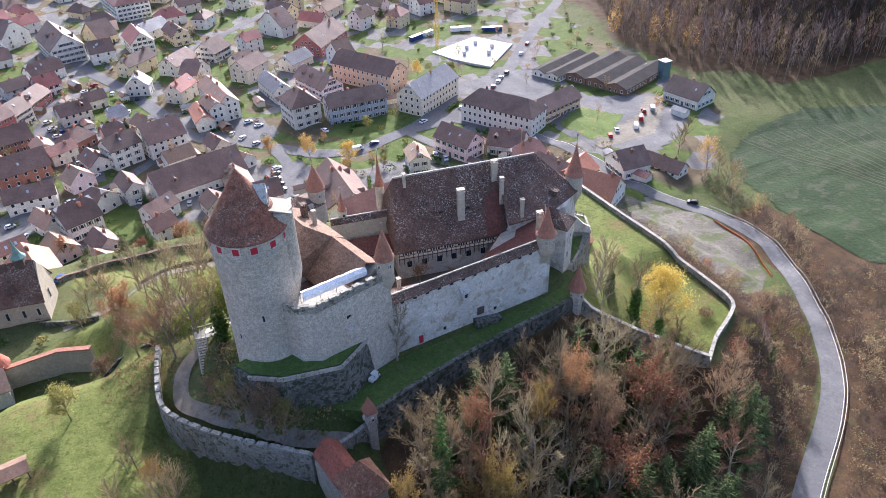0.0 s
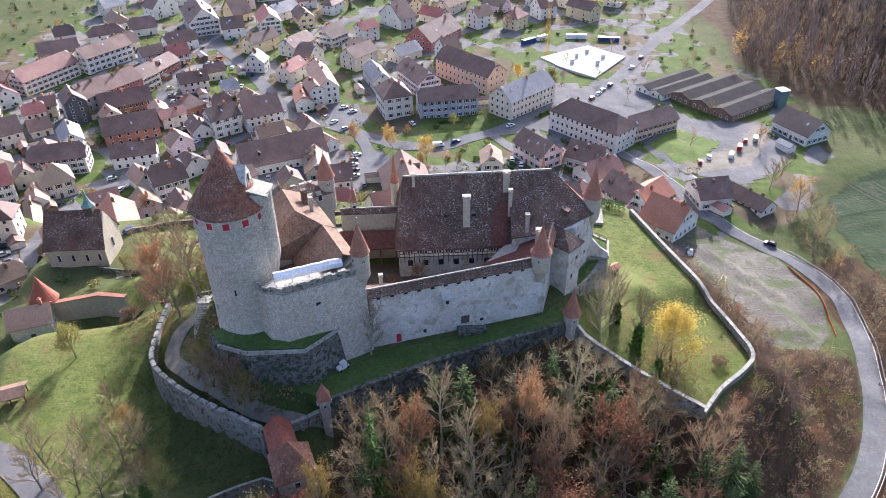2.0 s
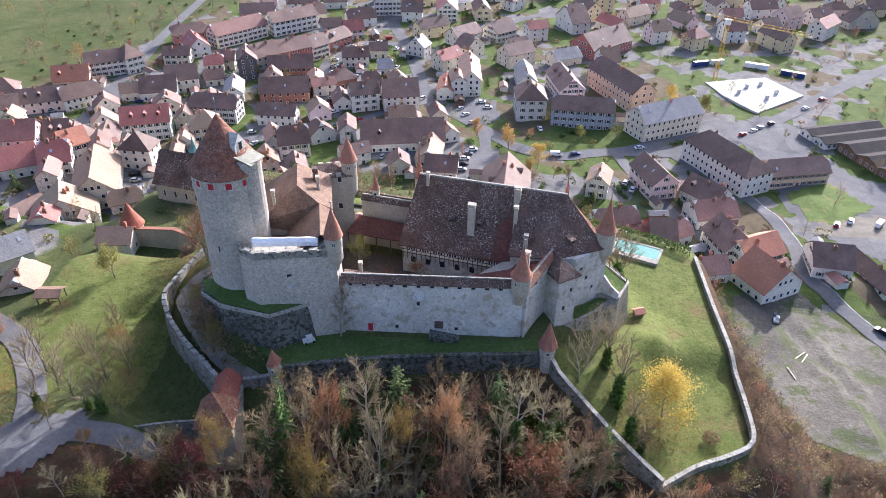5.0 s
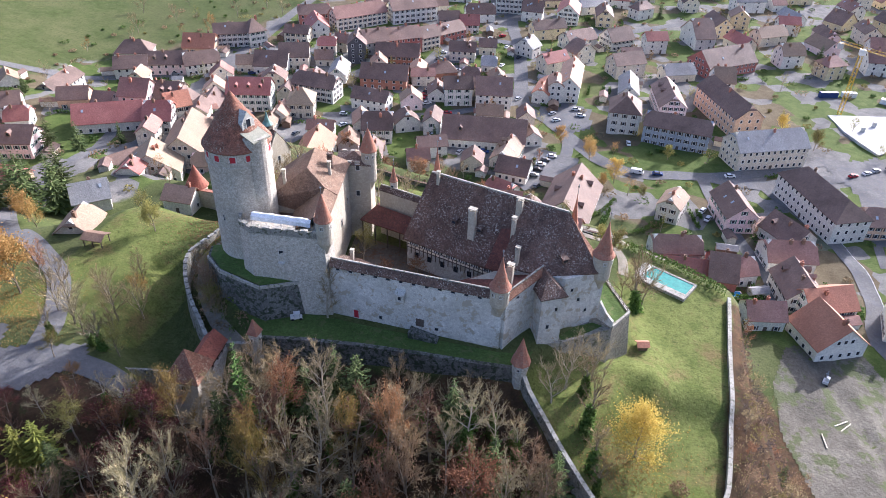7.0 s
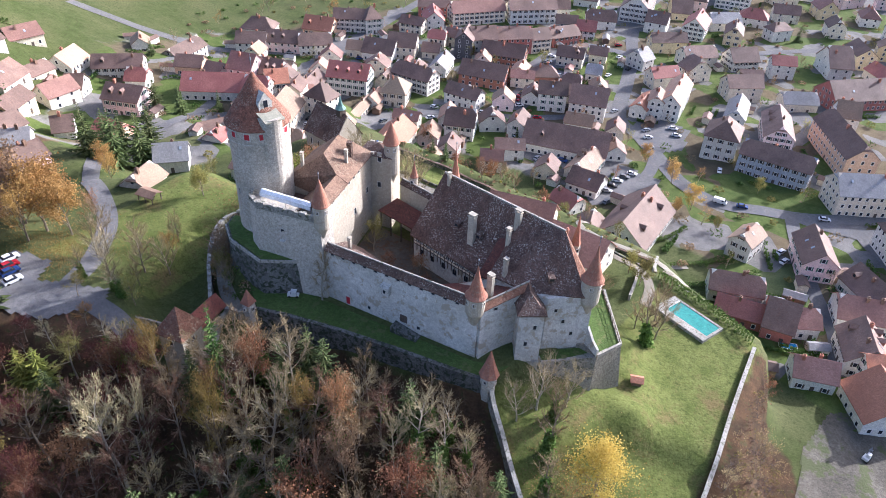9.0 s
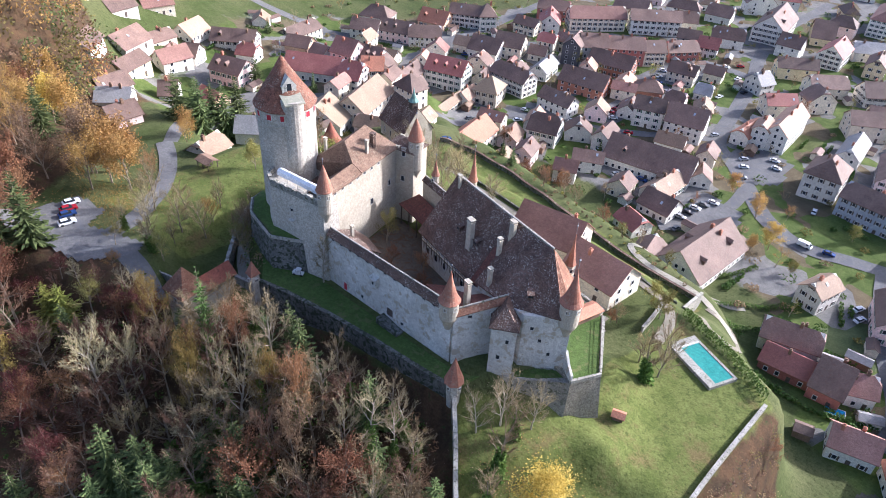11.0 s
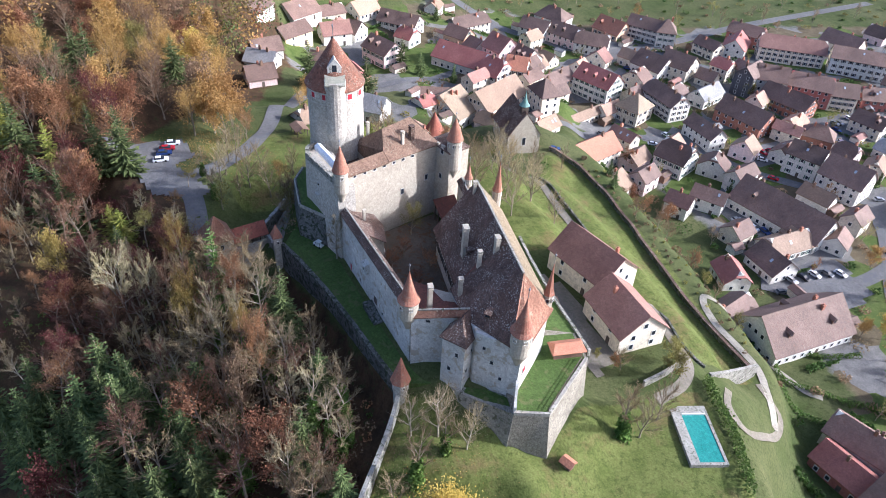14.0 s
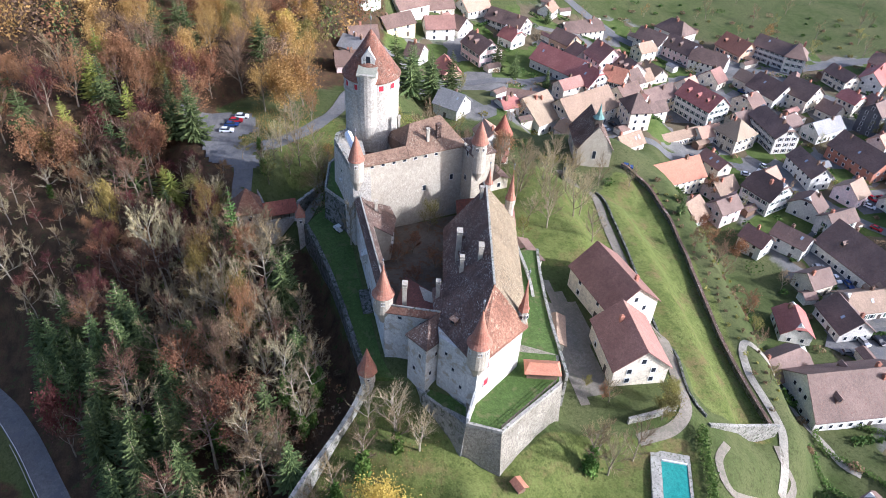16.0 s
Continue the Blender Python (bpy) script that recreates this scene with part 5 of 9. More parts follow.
def window_mesh(w, h, tone):
    key = (round(w, 1), round(h, 1), tone)
    if key not in WINDOW_MESH:
        bm = bmesh.new()
        f = 0.13
        rings = []
        for g, n in ((f, 0.02), (f, -0.10), (0.0, -0.10), (0.0, -0.03)):
            rings.append([bm.verts.new(p) for p in ((-w / 2 - g, n, -g), (w / 2 + g, n, -g), (w / 2 + g, n, h + g), (-w / 2 - g, n, h + g))])
        for a, b in zip(rings, rings[1:]):
            for i in range(4):
                bm.faces.new((a[i], a[(i + 1) % 4], b[(i + 1) % 4], b[i]))
        bm.faces.new(rings[-1]).material_index = 1
        if tone != "n":
            for s, i, j in ((-1, 0, 3), (1, 1, 2)):
                x = s * (w / 2 + f + 0.5)
                a, b = bm.verts.new((x, -0.07, -f)), bm.verts.new((x, -0.07, h + f))
                bm.faces.new((rings[1][i], a, b, rings[1][j])).material_index = 2
                c, d = bm.verts.new((x, 0.02, -f)), bm.verts.new((x, 0.02, h + f))
                bm.faces.new((a, c, d, b)).material_index = 2
        mesh = bpy.data.meshes.new("window")
        bm.to_mesh(mesh)
        bm.free()
        for m in (WHITE_PAINT, GLASS, {"n": WHITE_PAINT, "s": TIMBER, "g": SHUTTER_GREEN, "r": RED_PAINT}[tone]):
            mesh.materials.append(m)
        WINDOW_MESH[key] = mesh
    return WINDOW_MESH[key]


SHUTTER_GREEN = plain("green_shutter", (0.10, 0.16, 0.12), 0.6)
ROOF_WORDS = {"d": "dark brown tiled", "B": "brown tiled", "r": "weathered red tiled", "R": "red tiled", "O": "orange tiled", "o": "pale orange tiled", "t": "tan tiled", "T": "mossy tan tiled", "g": "grey slate", "f": "dark felted"}
WALL_WORDS = {"w": "white rendered", "c": "cream rendered", "y": "pale yellow", "p": "pink rendered", "o": "ochre rendered", "k": "red brick", "r": "red painted", "G": "blue-grey panelled", "d": "dark boarded", "t": "brown boarded"}
rng = random.Random(7)


def house(x, y, length, width, yaw, high, form, roof, wall, base=None, pitch=None, tone=None, chimneys=None, name="house", label="", far=False):
    """A house: length along yaw; form a: ridge along its length, p: across, h: hipped, f: flat."""
    z = min(ground(x + i * length / 2 * math.cos(radians(yaw)), y + i * length / 2 * math.sin(radians(yaw))) for i in (-1, 0, 1)) if base is None else base
    label = label or f"{WALL_WORDS[wall]} house with a {ROOF_WORDS[roof]} roof"
    ob = thing(name, pose(x, y, z, 0, 0, yaw), label, "house", "town houses")
    if form == "p":
        length, width, turn = width, length, 90
    else:
        turn = 0
    m = pose(0, 0, 0, 0, 0, turn)
    hx, hy = length / 2, width / 2
    rise = hy * math.tan(radians(pitch or rng.uniform(36, 42)))
    bm = bmesh.new()
    low = -4.0
    if form in "ap":
        pts = [(-hx, -hy), (hx, -hy), (hx, hy), (-hx, hy)]
        v = [bm.verts.new((px, py, pz)) for pz in (low, high) for px, py in pts]
        g = [bm.verts.new((-hx, 0, high + rise - 0.1)), bm.verts.new((hx, 0, high + rise - 0.1))]
        for f in ((3, 2, 1, 0), (0, 1, 5, 4), (2, 3, 7, 6)):
            bm.faces.new([v[i] for i in f])
        bm.faces.new((v[1], v[2], v[6], g[1], v[5]))
        bm.faces.new((v[3], v[0], v[4], g[0], v[7]))
        bm.faces.new((v[4], v[5], g[1], g[0]))
        bm.faces.new((v[6], v[7], g[0], g[1]))
    else:
        box(bm, -hx, -hy, low, hx, hy, high)
    bm.transform(m)
    part("wall", bm, WALLS[wall], ob)
    bm = bmesh.new()
    e = 0.55
    drop = e * rise / hy
    if form in "ap":
        hip = rng.choice((0, 0, 1)) * min(hy * 0.45, 2.2)
        for s in (-1, 1):
            c = [(-hx - e, s * (hy + e), high - drop), (hx + e, s * (hy + e), high - drop), (hx + e - hip, 0, high + rise), (-hx - e + hip, 0, high + rise)]
            if hip:
                k = 1 - hip / (hy + e) * 0.9
                c = [c[0], c[1], (hx + e, s * (hy + e) * (1 - k), high - drop + (rise + drop) * k), c[2], c[3], (-hx - e, s * (hy + e) * (1 - k), high - drop + (rise + drop) * k)]
            slab(bm, c if s < 0 else c[::-1], 0.22)
        if hip:
            k = 1 - hip / (hy + e) * 0.9
            for s in (-1, 1):
                c = [(s * (hx + e), -s * (hy + e) * (1 - k), high - drop + (rise + drop) * k), (s * (hx + e), s * (hy + e) * (1 - k), high - drop + (rise + drop) * k), (s * (hx + e - hip), 0, high + rise)]
                slab(bm, c, 0.22)
    elif form == "h":
        r = max(hx - hy * 0.8, 0.4)
        c = [(-hx - e, -hy - e, high - drop), (hx + e, -hy - e, high - drop), (hx + e, hy + e, high - drop), (-hx - e, hy + e, high - drop)]
        t = [(-r, 0, high + rise), (r, 0, high + rise)]
        slab(bm, [c[0], c[1], t[1], t[0]], 0.22)
        slab(bm, [c[1], c[2], t[1]], 0.22)
        slab(bm, [c[2], c[3], t[0], t[1]], 0.22)
        slab(bm, [c[3], c[0], t[0]], 0.22)
    else:
        box(bm, -hx - 0.2, -hy - 0.2, high, hx + 0.2, hy + 0.2, high + 0.4)
    bm.transform(m)
    part("roof", bm, ROOFS[roof], ob)
    for k in range(rng.randint(1, 2) if chimneys is None else chimneys):
        cx, cy = rng.uniform(-0.7, 0.7) * hx, rng.uniform(-0.35, 0.35) * hy
        zz = high + rise * (1 - abs(cy) / hy)
        p = m @ Vector((cx, cy, 0))
        bm = bmesh.new()
        w = rng.uniform(0.35, 0.5)
        box(bm, p.x - w, p.y - w, zz - 1.0, p.x + w, p.y + w, zz + 1.2)
        box(bm, p.x - w - 0.08, p.y - w - 0.08, zz + 1.2, p.x + w + 0.08, p.y + w + 0.08, zz + 1.36)
        box(bm, p.x - w * 0.5, p.y - w * 0.5, zz + 1.36, p.x + w * 0.5, p.y + w * 0.5, zz + 1.75)
        part("chimney", bm, WALLS["t"] if rng.random() < 0.5 else WALLS["k"], ob)
    if form in "ap" and rng.random() < 0.45 and hx > 5:
        for k in range(rng.randint(1, 3)):
            s = rng.choice((-1, 1))
            cx, f = rng.uniform(-0.75, 0.75) * hx, rng.uniform(0.35, 0.6)
            bm = bmesh.new()
            box(bm, -0.45, -0.65, -0.02, 0.45, 0.65, 0.09, 0)
            box(bm, -0.36, -0.55, 0.09, 0.36, 0.55, 0.10, 1)
            a = math.atan2(rise, hy)
            bm.transform(m @ Matrix.Translation((cx, s * hy * f, high + rise * (1 - f) + 0.06)) @ pose(0, 0, 0, -s * math.degrees(a), 0, 0))
            part("skylight", bm, [GREY_METAL, SKYLIGHT], ob, "roof window")
    if form == "a" and length > 12.5 and width > 9 and not far and name == "house" and y > 165 and rng.random() < 0.3:
        slope = rise / hy
        for k in range(rng.randint(1, 3)):
            s = rng.choice((-1, 1))
            cx = (k - 1) * hx * 0.55 + rng.uniform(-0.5, 0.5)
            cy = hy * 0.62
            zr = high + rise * (1 - 0.62)
            bm = bmesh.new()
            v = [bm.verts.new(c) for c in ((-0.8, -cy - 0.5, zr - slope * 0.5), (0.8, -cy - 0.5, zr - slope * 0.5), (0.8, -cy - 0.5, zr + 1.15), (0, -cy - 0.5, zr + 1.75), (-0.8, -cy - 0.5, zr + 1.15), (-0.8, -cy + 1.4, zr + 1.15), (0.8, -cy + 1.4, zr + 1.15), (0, -cy + 2.0, zr + 1.75), (-0.8, -cy + 1.2, zr + 0.2), (0.8, -cy + 1.2, zr + 0.2))]
            for f in ((0, 1, 2, 3, 4), (1, 9, 6, 2), (8, 0, 4, 5)):
                bm.faces.new([v[i] for i in f])
            box(bm, -0.45, -cy - 0.54, zr + 0.1, 0.45, -cy - 0.5, zr + 1.1, 1)
            for q in ([(-1.0, -cy - 0.75, zr + 1.0), (0, -cy - 0.75, zr + 1.8), (0, -cy + 2.1, zr + 1.8), (-1.0, -cy + 1.5, zr + 1.0)], [(0, -cy - 0.75, zr + 1.8), (1.0, -cy - 0.75, zr + 1.0), (1.0, -cy + 1.5, zr + 1.0), (0, -cy + 2.1, zr + 1.8)]):
                count = len(bm.faces)
                slab(bm, q, 0.12)
                bm.faces.ensure_lookup_table()
                for f in bm.faces[count:]:
                    f.material_index = 2
            bm.transform(pose(0, 0, 0, 0, 0, 0 if s < 0 else 180) @ Matrix.Translation((cx, 0, 0)))
            part("dormer", bm, [ROOFS[roof], GLASS, ROOFS[roof]], ob, "small gabled dormer")
    floors = max(1, int((high + 0.3) / 2.75))
    t = tone or ("n" if y < 165 else rng.choice("nnnsgs"))
    for side, span, off in ((0, length, hy), (90, width, hx), (180, length, hy), (270, width, hx)):
        facing = Vector((math.cos(radians(yaw + turn + side - 90)), math.sin(radians(yaw + turn + side - 90))))
        if max(facing.dot(Vector((-x, -y))), facing.dot(Vector((165 - x, 80 - y)))) < 12:
            continue        # blind rear wall
        count = max(1, int((span - 1.5) / rng.uniform(2.4, 3.2)))
        if y < 165:
            count = max(1, count // 2)
        if far:
            count = min(count, 2)
        extra = 1 if side in (90, 270) and form in "ap" and rise > 3.2 else 0
        for fl in range(floors + extra):
            n = count if fl < floors else max(1, count - 2)
            for i in range(n):
                u = (i + 0.5) / n * (span - 1.4) - (span - 1.4) / 2
                if fl >= floors:
                    u *= 0.45
                w, hh = 1.0, 1.35
                zz = 0.95 + fl * (high / floors)
                if fl == 0 and i == n // 2 and side in (0,):
                    bm = bmesh.new()
                    box(bm, -0.55, -0.08, -0.95, 0.55, 0.02, 1.15)
                    bm.transform(m @ pose(0, 0, 0, 0, 0, side) @ Matrix.Translation((u, -off, zz)))
                    part("door", bm, TIMBER, ob)
                    continue
                shared("window", window_mesh(w, hh, t), ob, m @ pose(0, 0, 0, 0, 0, side) @ Matrix.Translation((u, -off, zz)))
    return ob


SKYLIGHT = plain("skylight_glass", (0.45, 0.50, 0.56), 0.1)
# x, y, length, width, yaw, eaves height, roof form, roof, wall
HOUSES = """
-94.2 242.0 17.4 10 109 7 a d y
-84.6 259.6 19.4 13 19 9 a R w
-60.3 262.4 11.7 13 20 7 h T c
-31.4 215.3 29.2 13 103 8 a O c
-62.0 231.0 37.5 5 105 4 a t c
-61.3 280.7 21.2 11 -1 8 a d w
-32.5 278.9 17.1 9 -1 6 a d w
-18.3 250.9 12.5 13 20 7 a d w
-36.6 306.1 23.0 13 11 6 a B k
-42.0 338.0 22.8 13 14 6 a B k
-61.9 306.2 16.8 9 106 5 a g w
-12.8 325.5 12.9 10 34 5 h B k
3.0 299.5 13.0 11 22 9 a d w
20.0 302.4 16.4 14 14 8 a B w
26.2 263.0 34.9 16 11 5 a B w
1.7 266.5 7 12 12 7 p B w
6.4 345.5 7.7 9 14 4 a g w
40.7 321.4 7.9 18 -1 5 p O w
46.2 321.4 7 12 11 9 p o w
-20.5 400.7 10.9 11 19 6 a R w
-11.1 355.9 13.7 10 12 6 a B c
-0.7 369.8 9.3 8 13 5 a B c
21.1 374.5 11.2 9 -20 6 p g w
-63.5 333.8 9.6 14 19 11 p d d
-57.9 342.1 13.8 12 45 10 a B w
-46.5 356.2 19.4 12 41 9 a B r
-36.3 366.6 12.0 12 52 8 a B c
-28.7 384.1 17.8 11 56 6 a B r
-86.4 387.0 33.2 12 49 8 a r c
-59.8 408.6 29.2 12 42 9 a B w
-81.3 334.0 9.3 9 19 7 a R c
-76.9 343.6 7 8 6 6 a B c
-90.6 313.8 14.8 14 23 7 a d c
-106.5 348.0 13.7 9 9 6 a B c
-113.0 381.3 18.8 11 30 7 a B r
-97.7 303.2 16.6 14 15 5 a d w
-138.1 330.4 18.8 11 30 8 a d w
-127.3 335.4 10.0 12 53 9 h d w
-148.4 315.2 16.8 13 17 4 a O o
-173.4 292.3 18.1 13 25 5 h d w
-145.9 282.8 18.9 12 24 6 a d p
-159.0 271.6 15.5 12 30 6 a d w
-131.1 289.5 17.2 12 43 6 a d w
-169.2 234.4 22.7 11 101 6 a d c
-182.2 220.0 7.9 10 50 5 p t w
-142.1 215.3 12.0 10 27 5 a B o
-160.6 191.5 20.9 11 39 6 a d w
-116.9 224.5 11.8 13 14 7 a r p
-109.2 232.5 13.0 13 15 7 a d w
-114.9 203.8 25.8 14 31 5 a R w
-95.5 209.9 10.4 13 23 6 a R w
-95.1 220.9 9.3 10 47 7 a O w
-67.5 218.1 8.8 12 88 9 h d c
-145.7 189.1 8.6 10 31 5 a R w
-126.8 168.9 15.5 12 19 7 a B p
-153.9 165.4 7 11 36 5 a B w
-89.7 177.6 13.7 8 64 3 a B t
-75.5 177.4 13.5 20 119 5 a T w
-75.0 166.0 7 8 105 4 a R w
-71.1 142.6 10.6 10 44 5 a g w
-41.2 148.8 9.3 8 5 5 a o w
-149.8 153.8 13.5 10 90 6 a r w
-144.5 132.3 15.5 10 115 6 a B y
-124.5 138.5 7 10 53 5 a d w
59.3 203.2 25.1 10 103 3 a B w
44.4 221.3 10.4 9 -20 4 a R w
45.3 238.2 12.5 11 -3 4 a d w
39.3 250.8 17.7 10 89 4 a t w
106.5 229.6 8.1 11 -14 7 p t w
108.8 203.1 15.8 10 16 5 a B w
112.7 193.2 13.9 9 7 4 a R r
123.7 195.1 8.4 15 5 5 a B r
129.9 197.9 7.1 9 27 5 a r w
146.6 193.3 14.4 12 -73 6 a B w
135.5 176.4 10.9 9 16 5 a r w
105.0 291.4 27.5 11 -4 9.5 a d G
140.4 286.5 31.0 14 29 9.5 a g c
158.4 248.0 35.5 14 -62 9.5 h d w
183.5 245.3 26.1 11 14 6 a B o
127.7 233.6 17.9 11 -71 7 a B p
153.1 173.2 15.8 14 29 5 p O w
153.4 188.2 15.4 12 28 6 a O w
176.6 185.4 12.9 12 -96 5 p d w
190.6 182.9 21.8 8 -73 3 a d w
245.3 223.4 18.3 14 -78 5 a d w
126.0 324.0 38.0 13 -63 10 a B o
124.0 391.0 32.0 18 42 6 a d r
81.4 299.5 15.5 13.5 -85 10.5 h B w
99.3 325.5 26.0 12 -77 8 a B p
79.9 336.1 21.4 9 -84 6 a g w
51.8 332.4 29.7 10 -85 9 a o w
145.8 224.4 14.4 12 -47 5 a d w
144.7 211.7 15.5 12 15 5 a r w
55.2 152.0 17.1 13 10 6.5 a r c
73.2 148.4 14.7 12 -4 5.5 a r c
70.5 220.5 30 18 87 4.5 a B w
-74.7 198 26 15 113 7 a t c
-42.6 110.4 9.5 9 109 3.1 a t w
-92.6 105.8 10.5 9 91 3.5 a B p
-106.4 110.3 11.6 9 49 3.5 a g w
-118.0 114.2 11.7 10 94 4.1 a d w
-169.3 157.5 14.1 9 97 3.5 a B c
-162.9 140.6 17.0 14 115 3.5 a B w
-174.6 176.4 14.4 12 114 3.3 a o w
-113.7 150.8 12.9 8 5 3.0 a R o
-143.8 117.1 15.2 10 138 3.1 a d w
-9.0 460.0 34 18 -80 9 a d w
31.7 446.0 22 13 -85 8 a R w
66.0 408.0 15 13 41 6 a d w
76.0 384.0 11 10 24 5 a B c
53.5 448.0 18 10 -80 7 a d y
36.0 530.0 38 22 -82 11 h r w
-186 150 13 10 100 4 a d w
-180 128 14 10 120 4 a B w
-196 172 14 11 80 5 a r c
"""
for line in HOUSES.strip().splitlines():
    x, y, length, width, yaw, high, form, roof, wall = line.split()
    house(float(x), float(y), float(length), float(width), float(yaw), float(high), form, roof, wall)
HOUSE_SPOTS = [(float(v[0]), float(v[1]), max(float(v[2]), float(v[3])) * 0.55 + 1.5) for v in (line.split() for line in HOUSES.strip().splitlines())]

# ---- roads and paved places ----
ROADS = {
    "main": ([(166, 297), (137, 273), (117, 263.5), (92, 257.5), (75, 264.5), (60, 281), (46, 296), (33, 310), (23, 350), (13, 388), (2, 420), (-8, 470), (-10, 560)], 7.0),
    "station": ([(330, 425), (288, 388), (238, 344), (201, 307.5), (170, 282), (141, 265), (117, 263.5)], 7.0),
    "bend": ([(140, 266), (160, 236), (168.8, 215), (170.5, 195), (169, 180), (178, 161), (185.5, 142), (185.5, 126), (177.5, 106.5), (164.5, 86.7), (152.2, 73), (138.3, 62.8), (115.7, 50.8), (90, 36), (63, 21.4), (44, 10.7), (30, 0), (0, -30)], 5.7),
    "upper": ([(13, 388), (-8, 389), (-34, 378), (-54, 358), (-80, 345), (-110, 320), (-126, 293), (-134, 283), (-180, 255), (-240, 225)], 6.5),
    "north": ([(-126, 293), (-127, 338), (-134, 402), (-140, 520)], 6.5),
    "hill": ([(52, 419), (82, 447), (120, 478), (180, 520)], 6.0),
    "old_town": ([(33, 310), (0, 283), (-30, 268), (-48, 250), (-52, 226), (-58, 206), (-46, 190)], 5.0),
    "lane": ([(60, 281), (62, 262), (58, 240), (50, 230)], 5.0),
    "lower_lane": ([(117, 263), (122, 245), (130, 222), (140, 200), (142, 184)], 5.0),
    "castle": ([(8, 66.5), (-5.9, 67.5), (-14.6, 66), (-20, 76), (-30, 89), (-44, 98), (-62, 106), (-80, 120), (-100, 140), (-105, 178), (-120, 230)], 5.0),
}
for name, (points, width) in ROADS.items():
    ribbon("road", points, width, ASPHALT, "grey asphalt road through the town" if name not in ("castle", "bend") else "grey asphalt road round the castle hill", lift=0.2)
ROAD_SPOTS = [(p.x, p.y, w * 0.75 + 1.0) for pts, w in ROADS.values() for p in smooth_line(pts, 5.0)]
for side in (2.6,):
    line = smooth_line(ROADS["bend"][0], 2.0)
    bm = bmesh.new()
    rows = []
    for i, p in enumerate(line[20:-4]):
        d = (line[min(i + 21, len(line) - 1)] - line[i + 19]).normalized()
        q = p + Vector((-d.y, d.x)) * side
        s = Vector((-d.y, d.x)) * 0.06
        z = max(ground(*q), ground(*p) - 0.4) + 0.24
        rows.append([bm.verts.new((*(q - s), z)), bm.verts.new((*(q + s), z))])
    for a, b in zip(rows, rows[1:]):
        bm.faces.new((a[0], a[1], b[1], b[0]))
    tagged(link("road_marking", bm, WHITE_PAINT), "white painted edge line", "road marking", kind="structure")
patch("pavement", [(150, 172), (163, 172), (180, 150), (181, 128), (172, 112), (160, 104), (147, 110), (139, 130), (138, 150), (142, 166)], BARE_EARTH, "bare stony building ground below the park", 0.1, 0.6)
patch("pavement", [(44, 296), (60, 283), (68, 292), (66, 312), (54, 318), (40, 312)], ASPHALT, "paved square by the crossroads", 0.13)
patch("pavement", [(-28, 335), (-5, 335), (-3, 378), (-32, 372)], ASPHALT, "asphalt car park between the houses", 0.13)
patch("pavement", [(-20, 288), (-6, 286), (-5, 312), (-20, 312)], ASPHALT, "asphalt car park", 0.13)
patch("pavement", [(46, 232), (72, 238), (68, 262), (50, 264)], ASPHALT, "asphalt car park beside the barn", 0.13)
patch("pavement", [(4, 246), (44, 244), (46, 254), (4, 256)], ASPHALT, "paved yard in front of the barn", 0.13)
patch("pavement", [(178, 205), (210, 205), (240, 232), (232, 238), (212, 222), (184, 214)], PATH, "dusty yard with parked vans", 0.2)
patch("pavement", [(165, 290), (195, 268), (215, 290), (188, 308)], ASPHALT, "marked car park by the factory", 0.18)
patch("pavement", [(164, 300), (176, 266), (175, 232), (179, 208), (196, 190), (222, 200), (242, 218), (238, 238), (212, 250), (207, 264), (196, 276), (190, 302)], ASPHALT, "wide asphalt yard before the works hall", 0.11)
patch("lawn", [(179, 234), (199, 244), (209, 226), (190, 212), (181, 215)], LAWN, "neat green lawn among the buildings", 0.24, category="lawn")
patch("pavement", [(-40, 49), (-24, 55), (-11, 58), (-7, 64), (-3, 68), (-8, 73), (-14, 70), (-24, 66), (-27, 72), (-38, 70)], ASPHALT, "worn asphalt junction and car park under the trees", 0.3, 1.0)
patch("pavement", [(46, 139), (56, 144), (80, 142), (84, 134), (70, 132)], PATH, "gravel yard before the outbuilding", 0.1)
LOOP = [(95.1, 162.4), (99.9, 157.3), (106.2, 158.3), (103.3, 174.1), (98.7, 182.0), (94.5, 181.0), (90.0, 182.0)]
for pts, w, label in (([(5, 119), (0.4, 115), (-1.8, 110), (-2.0, 105.5), (1.4, 100.3), (3.8, 96.6), (8.5, 91), (14, 86.2), (20, 83), (22.5, 81.5)], 3.0, "gravel ramp inside the outer wall"), ([(93.6, 142.5), (92.2, 150.5), (88, 155.7), (81, 157.2), (73, 159), (60, 162), (40, 166), (18, 169), (-5, 172), (-25, 170)], 2.6, "gravel track behind the outbuilding"), (LOOP, 1.7, "curving garden path"), ([(101.5, 176), (96.6, 179.9), (91.4, 183), (86.8, 185.6), (82.9, 186.4), (76.2, 187.2), (69, 188), (62, 190.2), (58.5, 193.2), (61.5, 196.2), (66, 199.5), (73, 203), (81.5, 205.5), (89.3, 206.5), (93, 209)], 2.0, "pale zigzag path")):
    ribbon("path", pts, w, GRAVEL if "zigzag" in label else PATH, label, lift=0.16, step=1.0, category="path")


